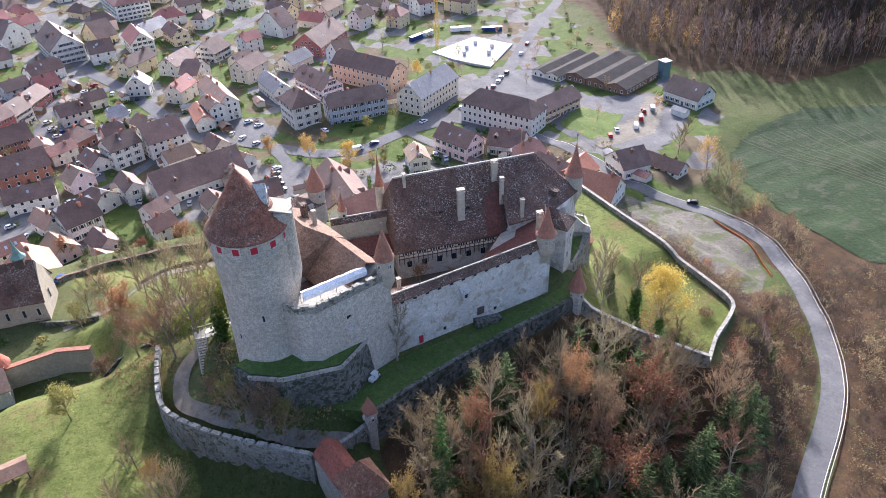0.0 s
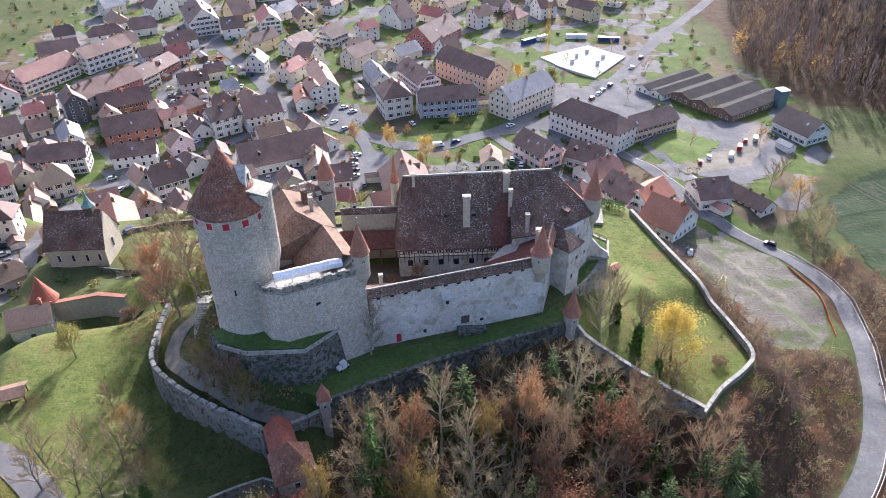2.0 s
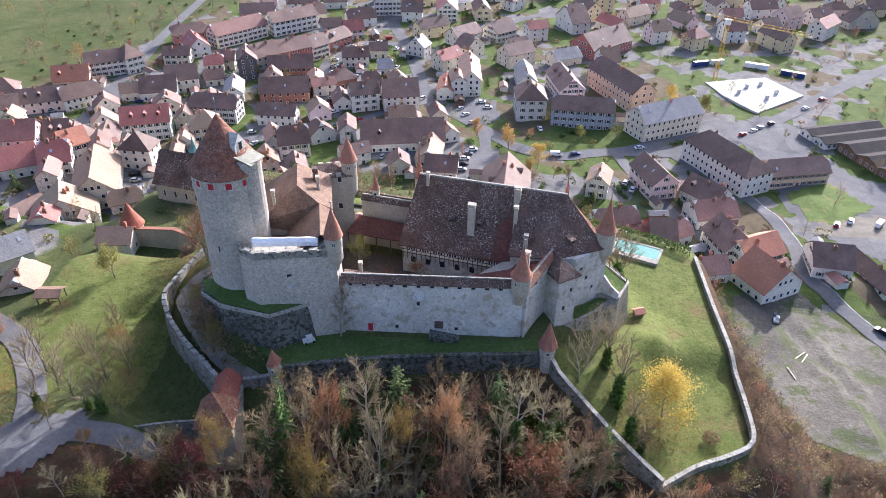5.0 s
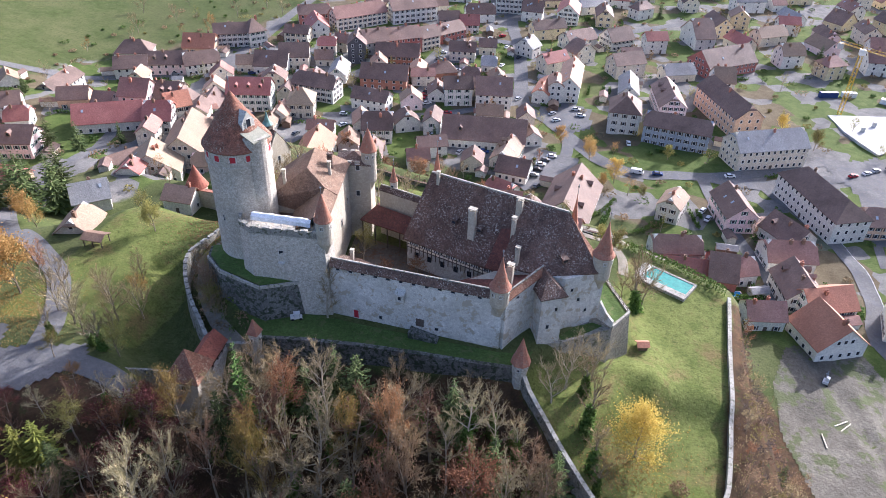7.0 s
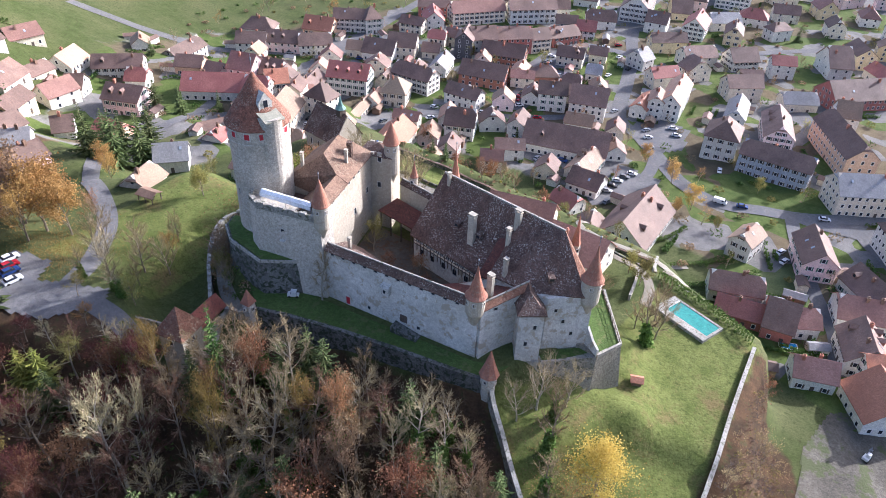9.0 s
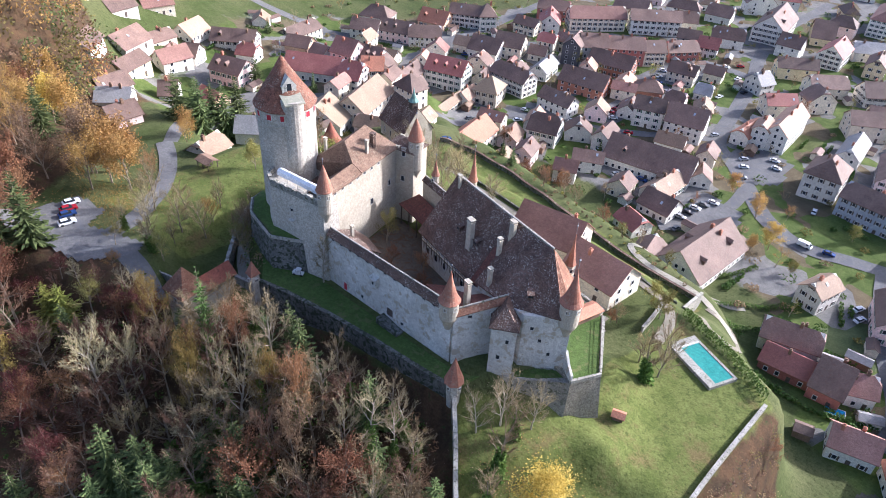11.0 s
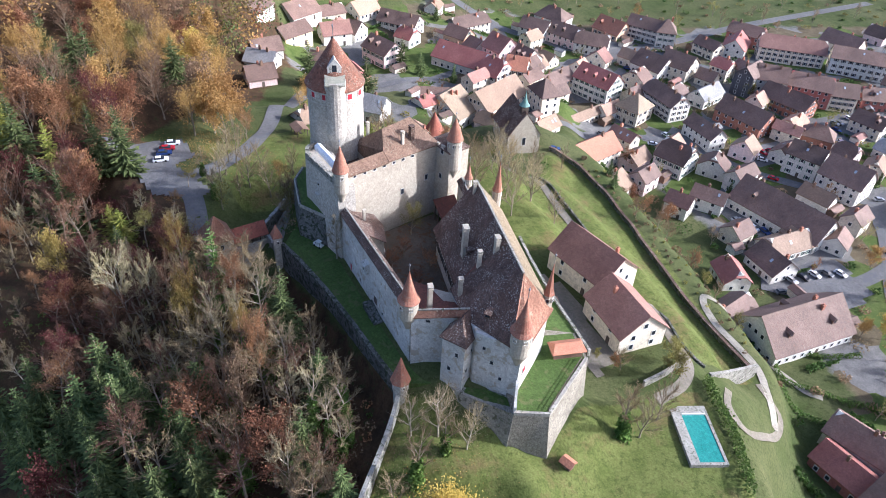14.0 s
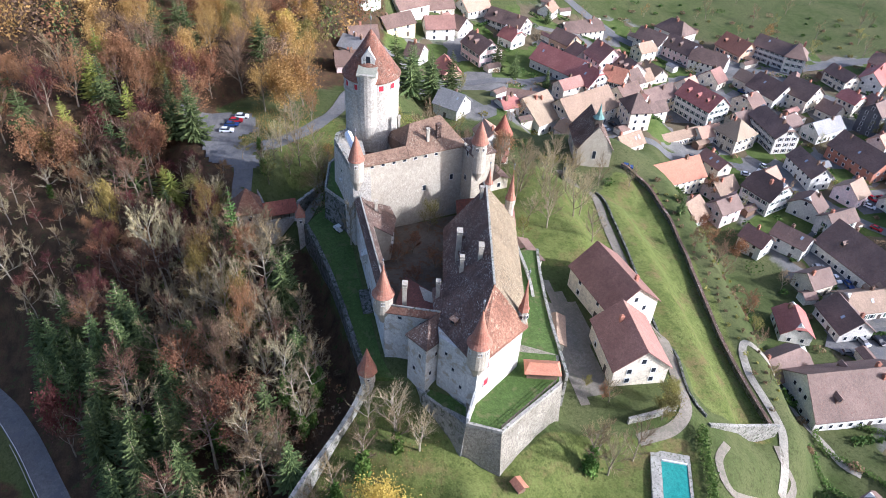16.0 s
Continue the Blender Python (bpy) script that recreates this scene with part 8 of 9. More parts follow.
# ---- walls, pool and gardens on the castle hill ----
def field_walls():
    line = [p.to_tuple() for p in smooth_line([(-24.6, 193), (-15, 198), (6, 197), (31, 192), (53.5, 187), (71, 184.5), (86, 183)], 2.5)]
    ob = thing("field_wall", pose(0, 0, 0), "long dark stone wall along the edge of the meadow", "wall")
    bm = bmesh.new()
    tops = [ground(x, y) + 1.5 for x, y in line]
    path_wall(bm, line, 0.35, [ground(x, y) - 3 for x, y in line], tops)
    link("wall", bm, RUBBLE, ob)
    bm = bmesh.new()
    path_wall(bm, line, 0.45, tops, [z + 0.16 for z in tops])
    link("coping", bm, OLD_TILE, ob)
    ob = thing("end_wall", pose(0, 0, 0), "tall pale wall closing the meadow", "wall")
    bm = bmesh.new()
    line = [(87.0, 183.2), (89.0, 170.0), (91.2, 160.0)]
    path_wall(bm, line, 0.4, [5, 10, 18], [13.6, 19.0, 24.6], taper=0.3)
    link("wall", bm, RING_STONE, ob)
    ob = thing("track_wall", pose(0, 0, 0), "low mossy wall along the track", "wall")
    line = [p.to_tuple() for p in smooth_line([(-4, 174.5), (16, 172), (32, 169.6), (54, 165.5), (72, 161), (84, 158.4), (89, 160.5)], 2.5)]
    bm = bmesh.new()
    path_wall(bm, line, 0.25, [ground(x, y) - 2 for x, y in line], [ground(x, y) + 0.9 for x, y in line])
    link("wall", bm, RUBBLE, ob)
    ob = thing("town_wall", pose(0, 0, 0), "pale rendered old town wall with a tiled top", "wall")
    bm = bmesh.new()
    line = [(-39, 151.5), (-25, 150.7), (-18, 147)]
    path_wall(bm, line, 0.4, [10, 12, 14], [19.6, 20.6, 21.2])
    link("wall", bm, CASTLE, ob)
    bm = bmesh.new()
    path_wall(bm, line, 0.7, [19.6, 20.6, 21.2], [19.9, 20.9, 21.5])
    link("wall_top", bm, CONE_TILE, ob)
    ob = thing("wall_tower", pose(0, 0, 0), "round old town wall tower with a red tiled cone", "tower")
    bm = bmesh.new()
    lathe(bm, [(3.1, 8), (2.9, 20.2)], 20, (-38.5, 153))
    link("wall", bm, CASTLE, ob)
    bm = bmesh.new()
    lathe(bm, [(3.5, 20.0), (3.6, 20.2), (1.9, 23.4), (0, 27.6)], 20, (-38.5, 153))
    link("roof", bm, NEW_TILE, ob)
    for yaw in (-90, -30, 40):
        castle_window(ob, -38.5 + 2.9 * math.cos(radians(yaw)), 153 + 2.9 * math.sin(radians(yaw)), 17.5, 0.7, 1.1, yaw)
    for x0, y0, x1, y1 in ((-34, 134, -20, 138.5), (-20, 138.5, -5, 132), (-30, 175, -16, 168)):
        ob = thing("garden_wall", pose(0, 0, 0), "low grey garden wall", "wall")
        bm = bmesh.new()
        path_wall(bm, [(x0, y0), ((x0 + x1) / 2, (y0 + y1) / 2), (x1, y1)], 0.25, [ground(x0, y0) - 2] * 3, [ground(x0, y0) + 1.2, ground((x0 + x1) / 2, (y0 + y1) / 2) + 1.2, ground(x1, y1) + 1.2])
        link("wall", bm, RUBBLE, ob)


def church():
    """The old town's church with its small copper spire."""
    ob = thing("church", pose(0, 0, 0), "small stone church with a steep dark roof and copper spire", "church")
    at = Matrix.Translation((-33.6, 184.2, 0)) @ pose(0, 0, 0, 0, 0, -12)
    bm = bmesh.new()
    v = [bm.verts.new(p) for p in ((-9, -6, 4), (7.5, -6, 4), (7.5, 6, 4), (-9, 6, 4), (-9, -6, 19), (7.5, -6, 19), (7.5, 6, 19), (-9, 6, 19), (-9, 0, 27.0), (7.5, 0, 27.0))]
    for f in ((0, 1, 5, 4), (2, 3, 7, 6), (1, 2, 6, 9, 5), (3, 0, 4, 8, 7), (4, 5, 9, 8), (6, 7, 8, 9)):
        bm.faces.new([v[i] for i in f])
    bm.transform(at)
    link("wall", bm, CASTLE, ob)
    bm = bmesh.new()
    for s in (-1, 1):
        c = [(-9.6, s * 6.6, 18.3), (8.0, s * 6.6, 18.3), (7.0, 0, 27.6), (-9.0, 0, 27.6)]
        slab(bm, c if s < 0 else c[::-1], 0.25)
    bm.transform(at)
    link("roof", bm, HALL_TILE, ob)
    bm = bmesh.new()
    box(bm, -1.2, -1.2, 26, 1.2, 1.2, 29.2)
    bm.transform(Matrix.Translation((4.0, 0, 0)))
    bm.transform(at)
    link("belfry", bm, TIMBER, ob)
    bm = bmesh.new()
    lathe(bm, [(2.0, 29.0), (1.0, 30.2), (0.45, 32.0), (0, 34.6)], 8, (at @ Vector((4.0, 0, 0))).xy)
    link("spire", bm, COPPER, ob, "green copper spire")
    for i in (-6, -2, 2, 5.5):
        p = at @ Vector((i, -6.0, 0))
        castle_window(ob, p.x, p.y, 14.0, 0.7, 2.2, -102)
    p = at @ Vector((7.5, 0, 0))
    castle_window(ob, p.x, p.y, 15.0, 1.2, 3.0, -12)


COPPER = surface("green_copper", (0.12, 0.22, 0.19), (0.20, 0.33, 0.29), 1.0, 0.6, 0.2)
WATER = surface("pool_water", (0.03, 0.215, 0.19), (0.06, 0.285, 0.245), 3.0, 0.06, 0.02)
BLUE_WATER = surface("paddling_pool_water", (0.02, 0.20, 0.45), (0.04, 0.26, 0.52), 2.0, 0.1, 0.02)


def pool():
    at = pose(104.2, 145.6, 0, 0, 0, -22.5)
    z = max(ground(104.2 + a, 145.6 + b) for a in (-7, 0, 7) for b in (-4, 0, 4)) + 0.15
    ob = thing("swimming_pool", at, "turquoise swimming pool with a pale stone surround", "swimming pool")
    bm = bmesh.new()
    box(bm, -5.6, -2.6, z - 0.5, 6.2, 2.4, z - 0.12)
    link("water", bm, WATER, ob, "turquoise water")
    for name, b in (("deck", (-7.6, -4.6, 6.8, -2.6)), ("deck", (-7.6, 2.4, 6.8, 3.0)), ("deck", (-7.6, -2.6, -5.6, 2.4)), ("deck", (6.2, -2.6, 6.8, 2.4))):
        bm = bmesh.new()
        box(bm, b[0], b[1], z - 3.0, b[2], b[3], z)
        link(name, bm, OLD_COPING, ob)
    bm = bmesh.new()
    box(bm, -5.55, -2.5, z - 0.1, -5.25, 2.3, z + 0.25)
    link("cover_roller", bm, WHITE_PAINT, ob)
    # tall hedge that runs round the pool's far side
    line = smooth_line([(93.5, 156.6), (97, 155.0), (103, 153.2), (109.5, 150.4), (115.5, 146.8), (117.6, 145.6)], 0.9)
    hedge("pool_hedge", line, 1.5, 2.1, "clipped green hedge beside the pool", 41)


def hedge(name, line, wide, tall, label, seed):
    r = random.Random(seed)
    bm = bmesh.new()
    for p in line:
        z = ground(p.x, p.y)
        for k in range(int(60 * tall * wide / 2.7)):
            f = r.choice((0, 1, 2))
            off = Vector((r.uniform(-1, 1) * wide / 2, r.uniform(-0.5, 0.5)))
            h = r.uniform(0.05, tall) if f else tall
            if f == 1:
                off.x = math.copysign(wide / 2, off.x)
            leaf(bm, Vector((p.x + off.x, p.y + off.y + (wide / 2 if f == 2 else 0) * r.choice((-1, 1)), z + h)), 0.26, r)
    tagged(link(name, bm, LEAVES["clipped"]), label, "hedge")


def garden_hut():
    z = ground(100.2, 115.6)
    ob = thing("garden_hut", pose(100.2, 115.6, z, 0, 0, 20), "tiny wooden hut with a red tiled roof on the lawn", "hut")
    bm = bmesh.new()
    box(bm, -1.0, -0.8, -0.5, 1.0, 0.8, 1.3)
    link("wall", bm, WALLS["t"], ob)
    bm = bmesh.new()
    slab(bm, [(-1.4, -1.2, 1.2), (1.4, -1.2, 1.2), (1.4, 0, 1.9), (-1.4, 0, 1.9)], 0.1)
    slab(bm, [(-1.4, 0, 1.9), (1.4, 0, 1.9), (1.4, 1.2, 1.2), (-1.4, 1.2, 1.2)], 0.1)
    link("roof", bm, ROOFS["O"], ob)
    z = ground(-31.3, 103.6)
    ob = thing("timber_shelter", pose(-31.3, 103.6, z, 0, 0, 6), "open timber shelter with a grey-brown roof on the lawn", "shelter")
    for x in (-2.4, 0, 2.4):
        for y in (-1.6, 1.6):
            bm = bmesh.new()
            box(bm, x - 0.1, y - 0.1, -0.6, x + 0.1, y + 0.1, 2.3)
            link("post", bm, TIMBER, ob)
    bm = bmesh.new()
    slab(bm, [(-2.9, -2.2, 2.2), (2.9, -2.2, 2.2), (2.9, 0, 3.1), (-2.9, 0, 3.1)], 0.12)
    slab(bm, [(-2.9, 0, 3.1), (2.9, 0, 3.1), (2.9, 2.2, 2.2), (-2.9, 2.2, 2.2)], 0.12)
    link("roof", bm, WALLS["t"], ob)
    bm = bmesh.new()
    box(bm, -1.2, -0.4, 0.5, 1.2, 0.4, 0.62)
    link("table", bm, TIMBER, ob)
    z = ground(128.4, 187.6)
    ob = thing("paddling_pool", pose(128.4, 187.6, z, 0, 0, 15), "bright blue garden pool beside a red-roofed house", "swimming pool")
    bm = bmesh.new()
    box(bm, -2.6, -1.5, -0.5, 2.6, 1.5, 0.5)
    link("rim", bm, WHITE_PAINT, ob)
    bm = bmesh.new()
    box(bm, -2.4, -1.3, 0.4, 2.4, 1.3, 0.52)
    link("water", bm, BLUE_WATER, ob)
    # tiled shelter roof and pale sheds on the yard north of the hall
    for x, y, l, w, yaw, h, roof in ((64.5, 135.0, 8.5, 3.4, -18, 2.4, "t"), (42.5, 134.0, 8, 5, 10, 3.0, "B"), (36, 129.5, 6, 5, -13, 5.0, "r"), (3, 137, 7, 6, 15, 3.6, "B")):
        house(x, y, l, w, yaw, h, "a", roof, "c", pitch=24, tone="n", chimneys=0, name="outbuilding", label=f"low cream outbuilding with a {ROOF_WORDS[roof]} roof")


# ---- vehicles ----
CAR_PAINT = {"white": plain("white_car_paint", (0.78, 0.78, 0.78), 0.25), "silver": plain("silver_car_paint", (0.42, 0.43, 0.45), 0.3, 0.4), "black": plain("black_car_paint", (0.02, 0.02, 0.025), 0.2), "red": plain("red_car_paint", (0.36, 0.02, 0.03), 0.25), "blue": plain("blue_car_paint", (0.03, 0.06, 0.18), 0.25), "grey": plain("grey_car_paint", (0.12, 0.125, 0.13), 0.3)}
RUBBER = plain("black_rubber", (0.02, 0.02, 0.02), 0.9)
CAR_MESH = {}


def car(x, y, yaw, colour, van=False, z=None, where="parked in the town"):
    key = (colour, van)
    if key not in CAR_MESH:
        bm = bmesh.new()
        if van:
            side = [(-2.5, 0.35), (2.5, 0.35), (2.55, 0.9), (2.2, 1.15), (1.5, 2.05), (-2.45, 2.1), (-2.5, 1.2)]
        else:
            side = [(-2.1, 0.3), (2.1, 0.3), (2.15, 0.62), (1.95, 0.82), (1.0, 0.95), (-1.7, 0.98), (-2.08, 0.85)]
        a = [bm.verts.new((px, -0.85, pz)) for px, pz in side]
        b = [bm.verts.new((px, 0.85, pz)) for px, pz in side]
        bm.faces.new(a)
        bm.faces.new(b[::-1])
        for i in range(len(side)):
            j = (i + 1) % len(side)
            bm.faces.new((a[j], a[i], b[i], b[j]))
        if not van:
            lo = [(1.0, 0.95), (-1.75, 0.97)]
            v = [bm.verts.new(p) for p in ((0.25, -0.66, 1.45), (-1.35, -0.66, 1.45), (-1.35, 0.66, 1.45), (0.25, 0.66, 1.45))]
            bm.faces.new(v[::-1])
        bmesh.ops.recalc_face_normals(bm, faces=bm.faces)
        body = bpy.data.meshes.new("body")
        bm.to_mesh(body)
        bm.free()
        body.materials.append(CAR_PAINT[colour])
        bm = bmesh.new()
        if van:
            pts = [(2.19, 1.17), (1.52, 2.0)]
            v = [bm.verts.new(p) for p in ((2.22, -0.75, 1.17), (2.22, 0.75, 1.17), (1.56, 0.72, 1.98), (1.56, -0.72, 1.98))]
            bm.faces.new(v)
            box(bm, 0.6, -0.87, 1.3, 1.4, 0.87, 1.85)
        else:
            prism(bm, [(-1.72, -0.8), (1.0, -0.8), (1.0, 0.8), (-1.72, 0.8)], 0.95, 0.96)
            lo = [bm.verts.new(p) for p in ((0.98, -0.8, 0.96), (-1.7, -0.8, 0.98), (-1.7, 0.8, 0.98), (0.98, 0.8, 0.96))]
            hi = [bm.verts.new(p) for p in ((0.25, -0.66, 1.44), (-1.35, -0.66, 1.44), (-1.35, 0.66, 1.44), (0.25, 0.66, 1.44))]
            for i in range(4):
                bm.faces.new((lo[i], lo[(i + 1) % 4], hi[(i + 1) % 4], hi[i]))
        glass = bpy.data.meshes.new("glass")
        bm.to_mesh(glass)
        bm.free()
        glass.materials.append(GLASS)
        bm = bmesh.new()
        lathe(bm, [(0.1, -0.11), (0.32, -0.11), (0.32, 0.11), (0.1, 0.11)], 12)
        bm.transform(pose(0, 0, 0, 90))
        wheel = bpy.data.meshes.new("wheel")
        bm.to_mesh(wheel)
        bm.free()
        wheel.materials.append(RUBBER)
        CAR_MESH[key] = (body, glass, wheel)
    body, glass, wheel = CAR_MESH[key]
    ob = thing("van" if van else "car", pose(x, y, (ground(x, y) if z is None else z) + 0.22, 0, 0, yaw), f"{colour} {'delivery van' if van else 'car'} {where}", "van" if van else "car", "parked vehicles")
    shared("body", body, ob, Matrix())
    shared("glass", glass, ob, Matrix())
    for wx in (-1.3, 1.3):
        for wy in (-0.8, 0.8):
            shared("wheel", wheel, ob, Matrix.Translation((wx, wy, 0.32)))


for (x, y), c in zip(((-35.3, 67.0), (-32.6, 65.2), (-30.4, 64.0), (-27.3, 62.6)), ("white", "red", "blue", "white")):
    car(x, y, 82, c, where="parked under the trees")
PARKED = """
65 224.6 5 white; 65.4 228.8 5 black; 66 232.6 5 blue; 67 236 5 grey; 55.6 233 80 grey; 55.5 285 30 silver; 52 294.5 40 white; 58.8 309.4 10 white; 62 303.4 10 white
19.6 248.5 80 silver; 25.7 251 0 white; 29 252.9 0 blue; -79.4 193.6 20 white; -76 196 20 silver; 49 301 60 silver
-13.8 307.2 10 silver; -13.7 303.3 10 black; -13.6 299.5 10 red; -14 295.5 10 red; -14.6 291.4 10 white; -41 266 10 white; -36.5 255 60 white
-23.5 359.7 10 white; -21.7 351 10 silver; -17.4 344 10 blue; -8 354 90 white; -16.8 373.7 10 black; -8 336 30 silver; 3.9 260.8 60 white
56.7 259 10 white; 54.9 254.6 10 grey; 53.9 249.8 10 white; 53.5 244.8 10 black; 53 240 10 silver; -11.4 303 10 red; -9.4 290.7 40 white; 86 282 100 white
183.2 156 130 black; 42.8 370 80 silver; -4 391 10 white; 1 398 40 red; -22.3 348.8 10 silver; -20.4 340.7 10 white; -105 294 40 blue; -67.3 209.8 20 black; -65 205.6 20 silver; -62.3 201 20 grey
190 212 60 red; 196 215 60 white; 219 224 60 red; 150 167 20 white; 146 176 100 silver; 118 236 70 white; 120 231 70 white; 182 290 40 white; 186 294 40 silver; 192 298 40 black; 176 285 40 red
-100 250 30 white; -97 254 30 blue; -118 282 40 white; -140 279 35 silver; -60 352 40 red; -66 349 40 white; -72 346 40 grey; 8 380 80 white; 18 366 80 black; 100 259 10 blue; 128 267 20 white; 150 271 30 silver; 214 318 40 white; 226 330 40 red; 12 352 80 white
-52 240 80 grey; -20 274 20 white; 3 284 30 red; 30 312 70 silver; -24 195 60 blue
"""
for item in PARKED.replace("\n", ";").split(";"):
    if item.strip():
        x, y, yaw, colour = item.split()
        car(float(x), float(y), float(yaw), colour)
for x, y, yaw, colour in ((205.8, 214, 50, "white"), (213, 219, 50, "red"), (224, 224, 50, "silver"), (92, 258, 0, "white")):
    car(x, y, yaw, colour, True)


def keep_stair():
    """A pale timber stair that climbs from the ramp to a footbridge behind the keep."""
    ob = thing("timber_stair", pose(0, 0, 0), "pale timber stair and footbridge beside the keep", "stair")
    pale = surface("bleached_timber", (0.42, 0.39, 0.33), (0.58, 0.54, 0.46), 0.6, 0.8, 0.3)
    a, b = Vector((3.4, 109.6, 34.3)), Vector((4.6, 116.6, 38.3))
    d = (b - a).to_2d().normalized()
    for k in range(16):
        p = a.lerp(b, k / 15)
        bm = bmesh.new()
        box(bm, -0.22, -0.9, -0.05, 0.22, 0.9, 0.03)
        link("tread", bm, pale, ob, pose_at=pose(*p, 0, 0, math.degrees(math.atan2(d.y, d.x))))
    side = Vector((-d.y, d.x, 0)) * 0.9
    for s in (-1, 1):
        bm = bmesh.new()
        for p, q in ((a, b), (a + Vector((0, 0, 1.0)), b + Vector((0, 0, 1.0)))):
            tube(bm, p + side * s, q + side * s, 0.08, 0.08, 4)
        link("stringer", bm, pale, ob)
        for k in range(7):
            p = a.lerp(b, k / 6) + side * s
            bm = bmesh.new()
            box(bm, p.x - 0.06, p.y - 0.06, ground(p.x, p.y) - 0.4, p.x + 0.06, p.y + 0.06, p.z + 1.05)
            link("post", bm, pale, ob)
    bm = bmesh.new()
    prism(bm, [(3.4, 116.4), (6.0, 115.6), (11.4, 116.4), (11.4, 118.2), (3.6, 118.6)], 38.15, 38.35)
    link("deck", bm, pale, ob, "pale plank deck")
    for x, y in ((3.5, 118.5), (6.0, 118.4), (8.6, 118.3), (11.2, 118.2), (8.6, 116.1), (11.2, 116.4)):
        bm = bmesh.new()
        box(bm, x - 0.07, y - 0.07, ground(x, y) - 0.4, x + 0.07, y + 0.07, 39.4)
        link("post", bm, pale, ob)
    for line in ([(3.5, 118.5), (11.2, 118.2)], [(6.2, 115.7), (11.2, 116.4)]):
        bm = bmesh.new()
        path_wall(bm, line, 0.05, [39.25, 39.25], [39.4, 39.4])
        link("hand_rail", bm, pale, ob)


keep_stair()


def small_machines():
    ob = thing("utility_buggy", pose(30.5, 90.2, 36.6, 0, 0, 30), "small white utility buggy on the terrace grass", "vehicle")
    bm = bmesh.new()
    box(bm, -1.2, -0.55, 0.3, 1.2, 0.55, 0.65)
    box(bm, -1.2, -0.55, 0.65, -0.2, 0.55, 0.95)
    link("body", bm, WHITE_PAINT, ob)
    bm = bmesh.new()
    box(bm, -0.5, -0.55, 1.55, 0.8, 0.55, 1.62)
    link("canopy", bm, WHITE_PAINT, ob)
    for x in (-0.45, 0.75):
        for y in (-0.5, 0.5):
            bm = bmesh.new()
            box(bm, x - 0.03, y - 0.03, 0.6, x + 0.03, y + 0.03, 1.56)
            link("post", bm, RUBBER, ob)
    for x in (-0.8, 0.85):
        for y in (-0.5, 0.5):
            bm = bmesh.new()
            lathe(bm, [(0.08, -0.1), (0.28, -0.1), (0.28, 0.1), (0.08, 0.1)], 12)
            bm.transform(pose(x, y, 0.28, 90))
            link("wheel", bm, RUBBER, ob)
    z = ground(152, 156)
    ob = thing("mini_excavator", pose(152, 156, z, 0, 0, 70), "small white excavator on the building ground", "excavator")
    bm = bmesh.new()
    for y in (-0.7, 0.7):
        box(bm, -1.1, y - 0.22, 0, 1.1, y + 0.22, 0.55)
    link("tracks", bm, RUBBER, ob)
    bm = bmesh.new()
    box(bm, -1.1, -0.75, 0.6, 0.7, 0.75, 1.3)
    box(bm, -0.5, -0.7, 1.3, 0.6, 0.2, 2.4)
    link("cab", bm, WHITE_PAINT, ob)
    bm = bmesh.new()
    tube(bm, Vector((0.7, 0.3, 1.1)), Vector((2.3, 0.3, 2.6)), 0.16, 0.12, 6)
    tube(bm, Vector((2.3, 0.3, 2.6)), Vector((3.3, 0.3, 1.0)), 0.12, 0.1, 6)
    box(bm, 3.0, -0.1, 0.5, 3.5, 0.7, 1.0)
    link("arm", bm, GREY_METAL, ob)
    # timbers and safety fence
    for x, y, yaw in ((154, 141, 40), (155, 140, 52), (149, 133, 100)):
        bm = bmesh.new()
        box(bm, -2.2, -0.15, 0.0, 2.2, 0.15, 0.3)
        tagged(link("timber_beam", bm, WALLS["c"], pose_at=pose(x, y, ground(x, y) + 0.1, 0, 0, yaw)), "pale timber beam lying on bare ground", "beam")
    ob = thing("safety_fence", pose(0, 0, 0), "orange plastic safety fence along the road", "fence")
    line = [p.to_tuple() for p in smooth_line([(180.5, 143), (180.8, 132), (177.5, 121), (172, 110)], 2.0)]
    bm = bmesh.new()
    path_wall(bm, line, 0.05, [ground(x, y) for x, y in line], [ground(x, y) + 0.8 for x, y in line])
    link("mesh", bm, plain("orange_plastic", (0.55, 0.15, 0.06), 0.7), ob)
    for x, y in line[::2]:
        bm = bmesh.new()
        box(bm, x - 0.04, y - 0.04, ground(x, y) - 0.3, x + 0.04, y + 0.04, ground(x, y) + 1.3)
        link("post", bm, TIMBER, ob)
    ob = thing("guard_rail", pose(0, 0, 0), "pale metal guard rail along the road bend", "guard rail")
    line = smooth_line(ROADS["bend"][0], 2.0)
    pts = []
    for i in range(62, len(line) - 30):
        d = (line[i + 1] - line[i - 1]).normalized()
        q = line[i] + Vector((-d.y, d.x)) * 3.3
        pts.append((q.x, q.y, ground(*line[i])))
    bm = bmesh.new()
    path_wall(bm, [p[:2] for p in pts], 0.06, [p[2] + 0.55 for p in pts], [p[2] + 0.9 for p in pts])
    link("rail", bm, COPING, ob)
    for p in pts[::2]:
        bm = bmesh.new()
        box(bm, p[0] - 0.06, p[1] - 0.06, p[2] - 0.4, p[0] + 0.06, p[1] + 0.06, p[2] + 0.7)
        link("post", bm, GREY_METAL, ob)


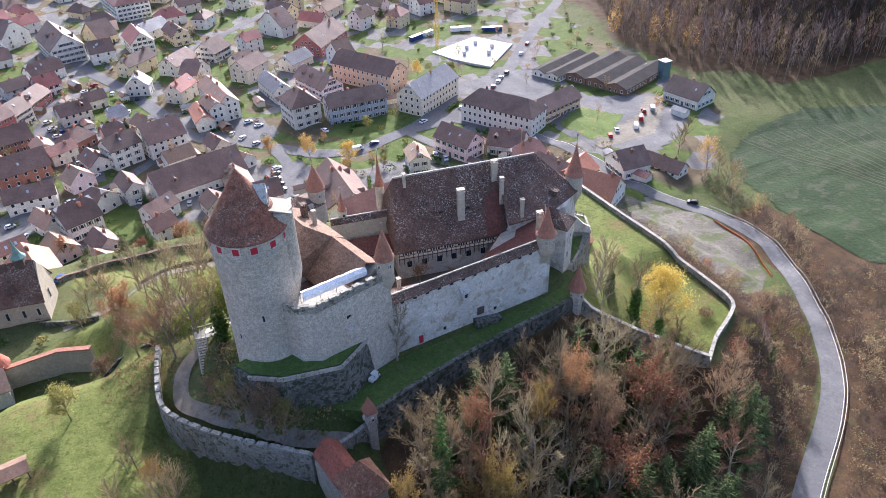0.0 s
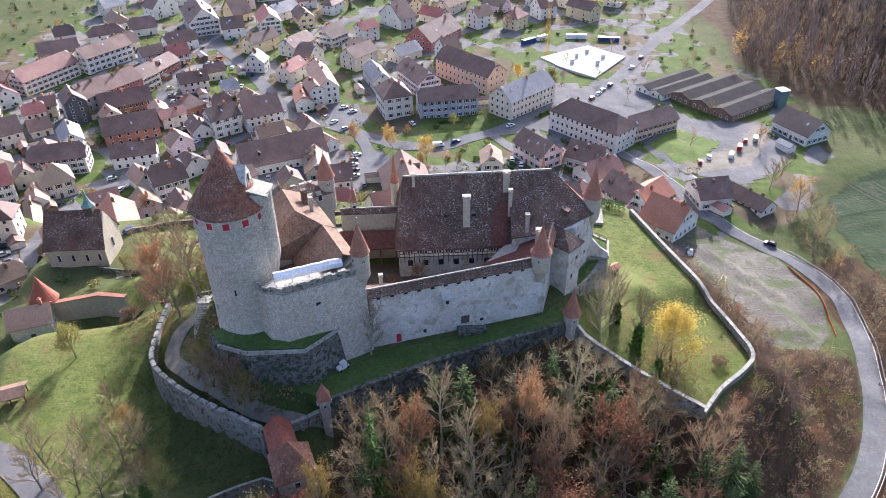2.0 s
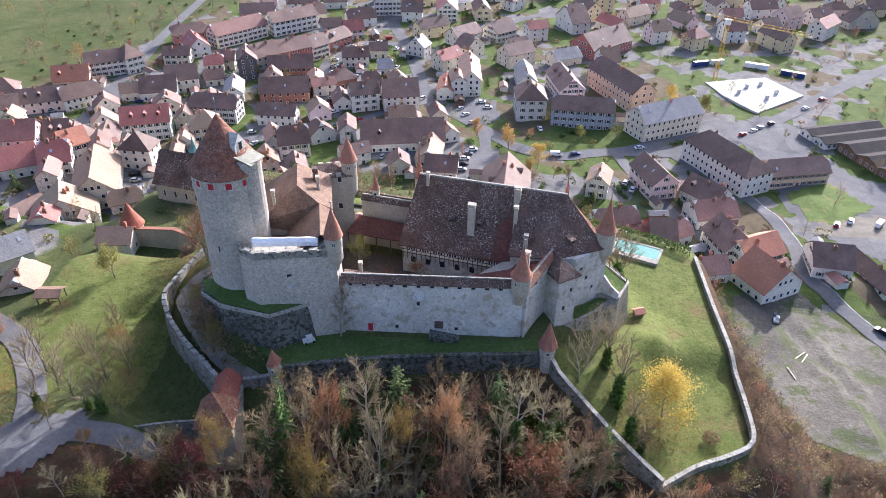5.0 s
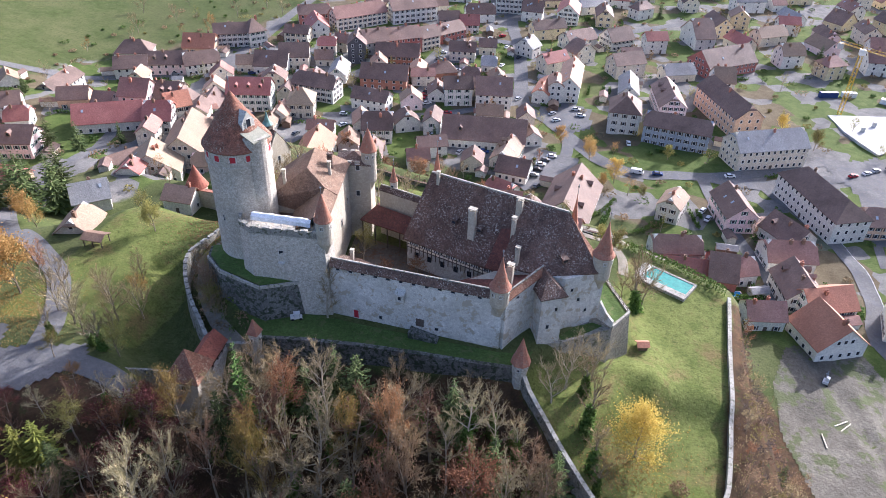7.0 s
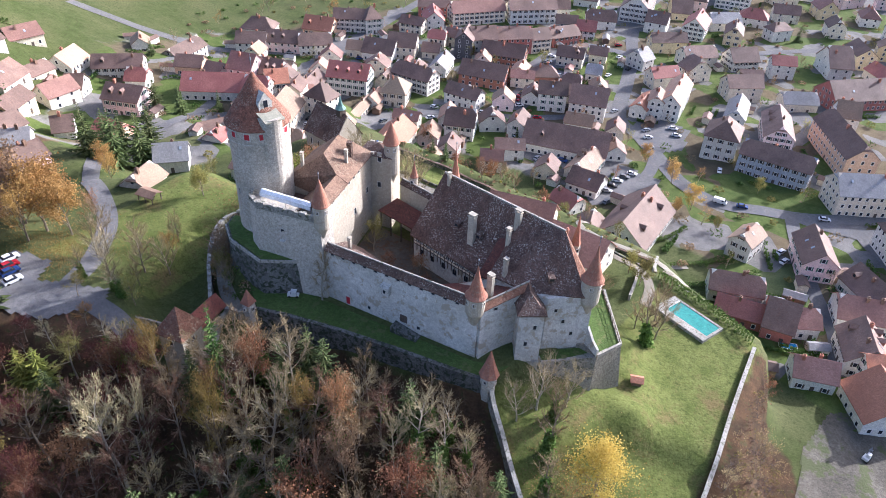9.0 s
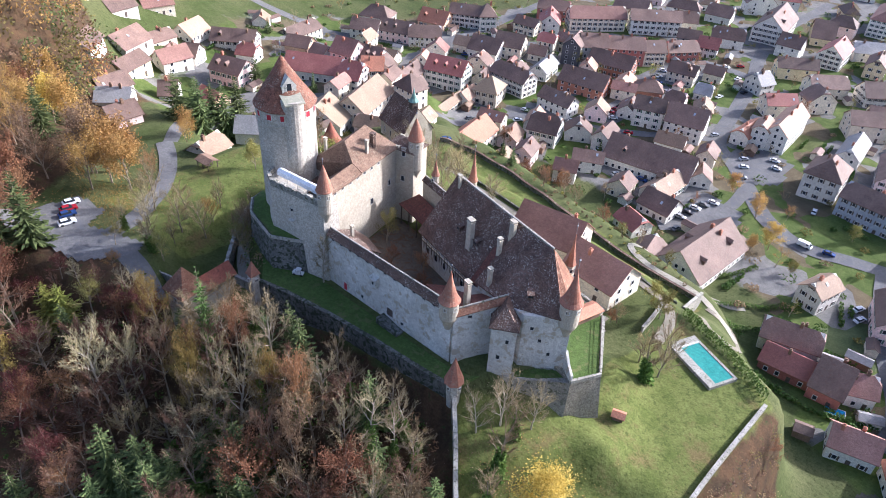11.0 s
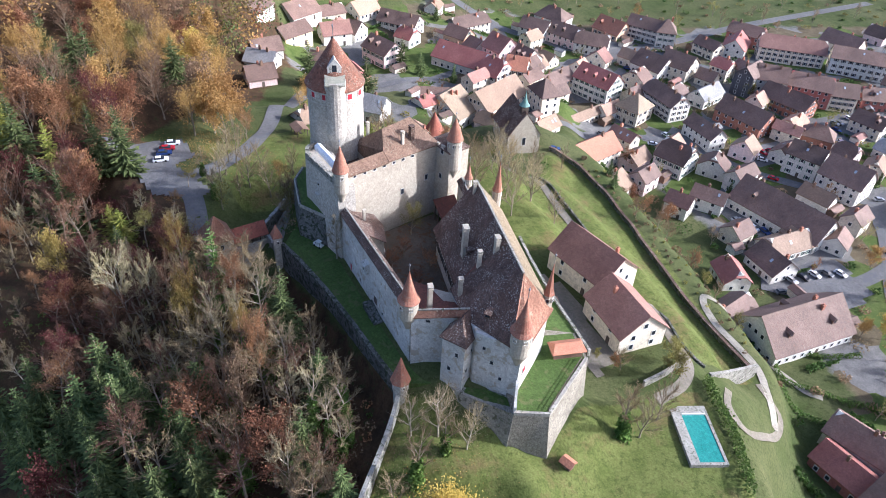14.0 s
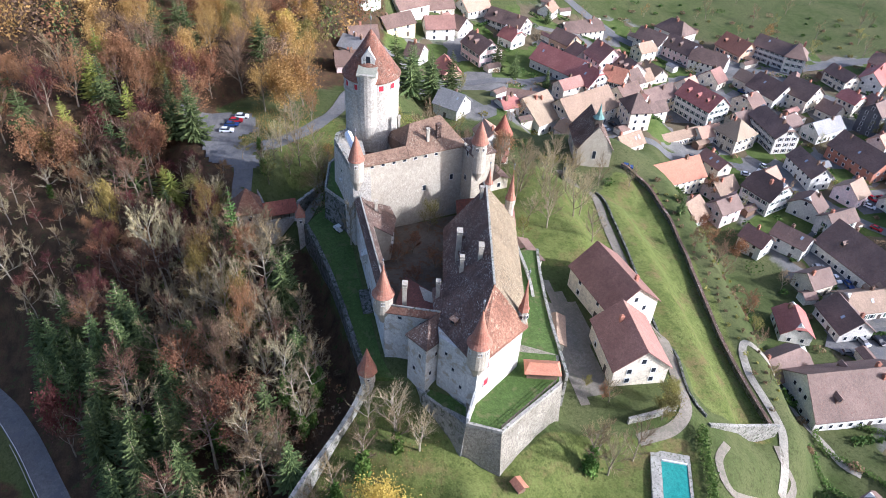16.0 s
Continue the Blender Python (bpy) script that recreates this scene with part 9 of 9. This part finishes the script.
def building_site():
    z = ground(193, 333)
    ob = thing("concrete_slab", pose(0, 0, 0), "bright new concrete floor slab on the building site", "slab")
    bm = bmesh.new()
    prism(bm, [(173, 346), (178, 329), (189, 309), (218, 333), (206, 356)], z - 1, z + 1.2)
    link("slab", bm, CONCRETE, ob)
    for x, y in ((186, 332), (192, 340), (200, 344), (205, 334), (198, 326)):
        bm = bmesh.new()
        box(bm, x - 0.8, y - 0.8, z + 1.2, x + 0.8, y + 0.8, z + 3.4)
        link("core_wall", bm, CONCRETE, ob)
    cr = thing("tower_crane", pose(178.5, 350, ground(178.5, 350)), "yellow tower crane over the building site", "crane")
    yellow = plain("crane_yellow", (0.62, 0.40, 0.04), 0.5)
    bm = bmesh.new()
    for sx in (-0.8, 0.8):
        for sy in (-0.8, 0.8):
            tube(bm, Vector((sx, sy, 0)), Vector((sx, sy, 32)), 0.12, 0.12, 4)
    for k in range(16):
        for a, b in (((-0.8, -0.8), (0.8, -0.8)), ((0.8, -0.8), (0.8, 0.8)), ((0.8, 0.8), (-0.8, 0.8)), ((-0.8, 0.8), (-0.8, -0.8))):
            tube(bm, Vector((*a, 2 * k)), Vector((*b, 2 * k + 2)), 0.06, 0.06, 3)
    link("mast", bm, yellow, cr)
    d = Vector((0.80, -0.60, 0))
    s = Vector((0.60, 0.80, 0))
    bm = bmesh.new()
    a, b = Vector((0, 0, 32)) - d * 12, Vector((0, 0, 32)) + d * 40
    for off in (s * 0.6, -s * 0.6, Vector((0, 0, 1.3))):
        tube(bm, a + off, b + off, 0.12, 0.10, 4)
    for k in range(26):
        p, q = a.lerp(b, k / 26), a.lerp(b, (k + 1) / 26)
        tube(bm, p + s * 0.6, q + Vector((0, 0, 1.3)), 0.05, 0.05, 3)
        tube(bm, p - s * 0.6, q + Vector((0, 0, 1.3)), 0.05, 0.05, 3)
    link("jib", bm, yellow, cr)
    bm = bmesh.new()
    box(bm, -1.2, -1.2, 29.5, 1.2, 1.2, 32)
    link("cab", bm, WHITE_PAINT, cr)
    bm = bmesh.new()
    p = Vector((0, 0, 31)) - d * 10.5
    box(bm, p.x - 1.2, p.y - 1.2, 29.5, p.x + 1.2, p.y + 1.2, 32)
    link("counterweight", bm, CONCRETE, cr)
    for x, y, l, yaw, c in ((176, 372, 9, 20, "blue"), (186, 376, 7, 20, "white"), (206, 372, 12, -20, "white"), (222, 362, 12, -25, "blue")):
        ob = thing("site_container", pose(x, y, ground(x, y), 0, 0, yaw), f"{c} site container by the building ground", "container")
        bm = bmesh.new()
        box(bm, -l / 2, -1.25, -0.3, l / 2, 1.25, 2.6)
        link("body", bm, CAR_PAINT[c], ob)
        for k in range(int(l)):
            bm = bmesh.new()
            box(bm, -l / 2 + k + 0.4, -1.31, 0.1, -l / 2 + k + 0.6, 1.31, 2.5)
            link("rib", bm, CAR_PAINT[c], ob)


field_walls()
church()
pool()
garden_hut()
small_machines()
building_site()
for pts, w, t, seed in (([(-14, 313), (-8, 314), (-2, 318)], 2.0, 1.8, 51), ([(78, 206), (84, 204), (92, 210), (98, 214)], 1.2, 1.2, 52), ([(84, 200), (92, 198), (100, 203)], 1.0, 1.2, 53), ([(-46, 144), (-40, 141), (-30, 141)], 1.0, 1.2, 54), ([(30, 240), (50, 238)], 1.0, 1.2, 55), ([(74, 212), (82, 222), (86, 232)], 1.2, 1.2, 56), ([(98, 214), (104, 224), (102, 232)], 1.4, 1.6, 57)):
    hedge("garden_hedge", smooth_line(pts, 0.9), w, t, "clipped green garden hedge", seed)
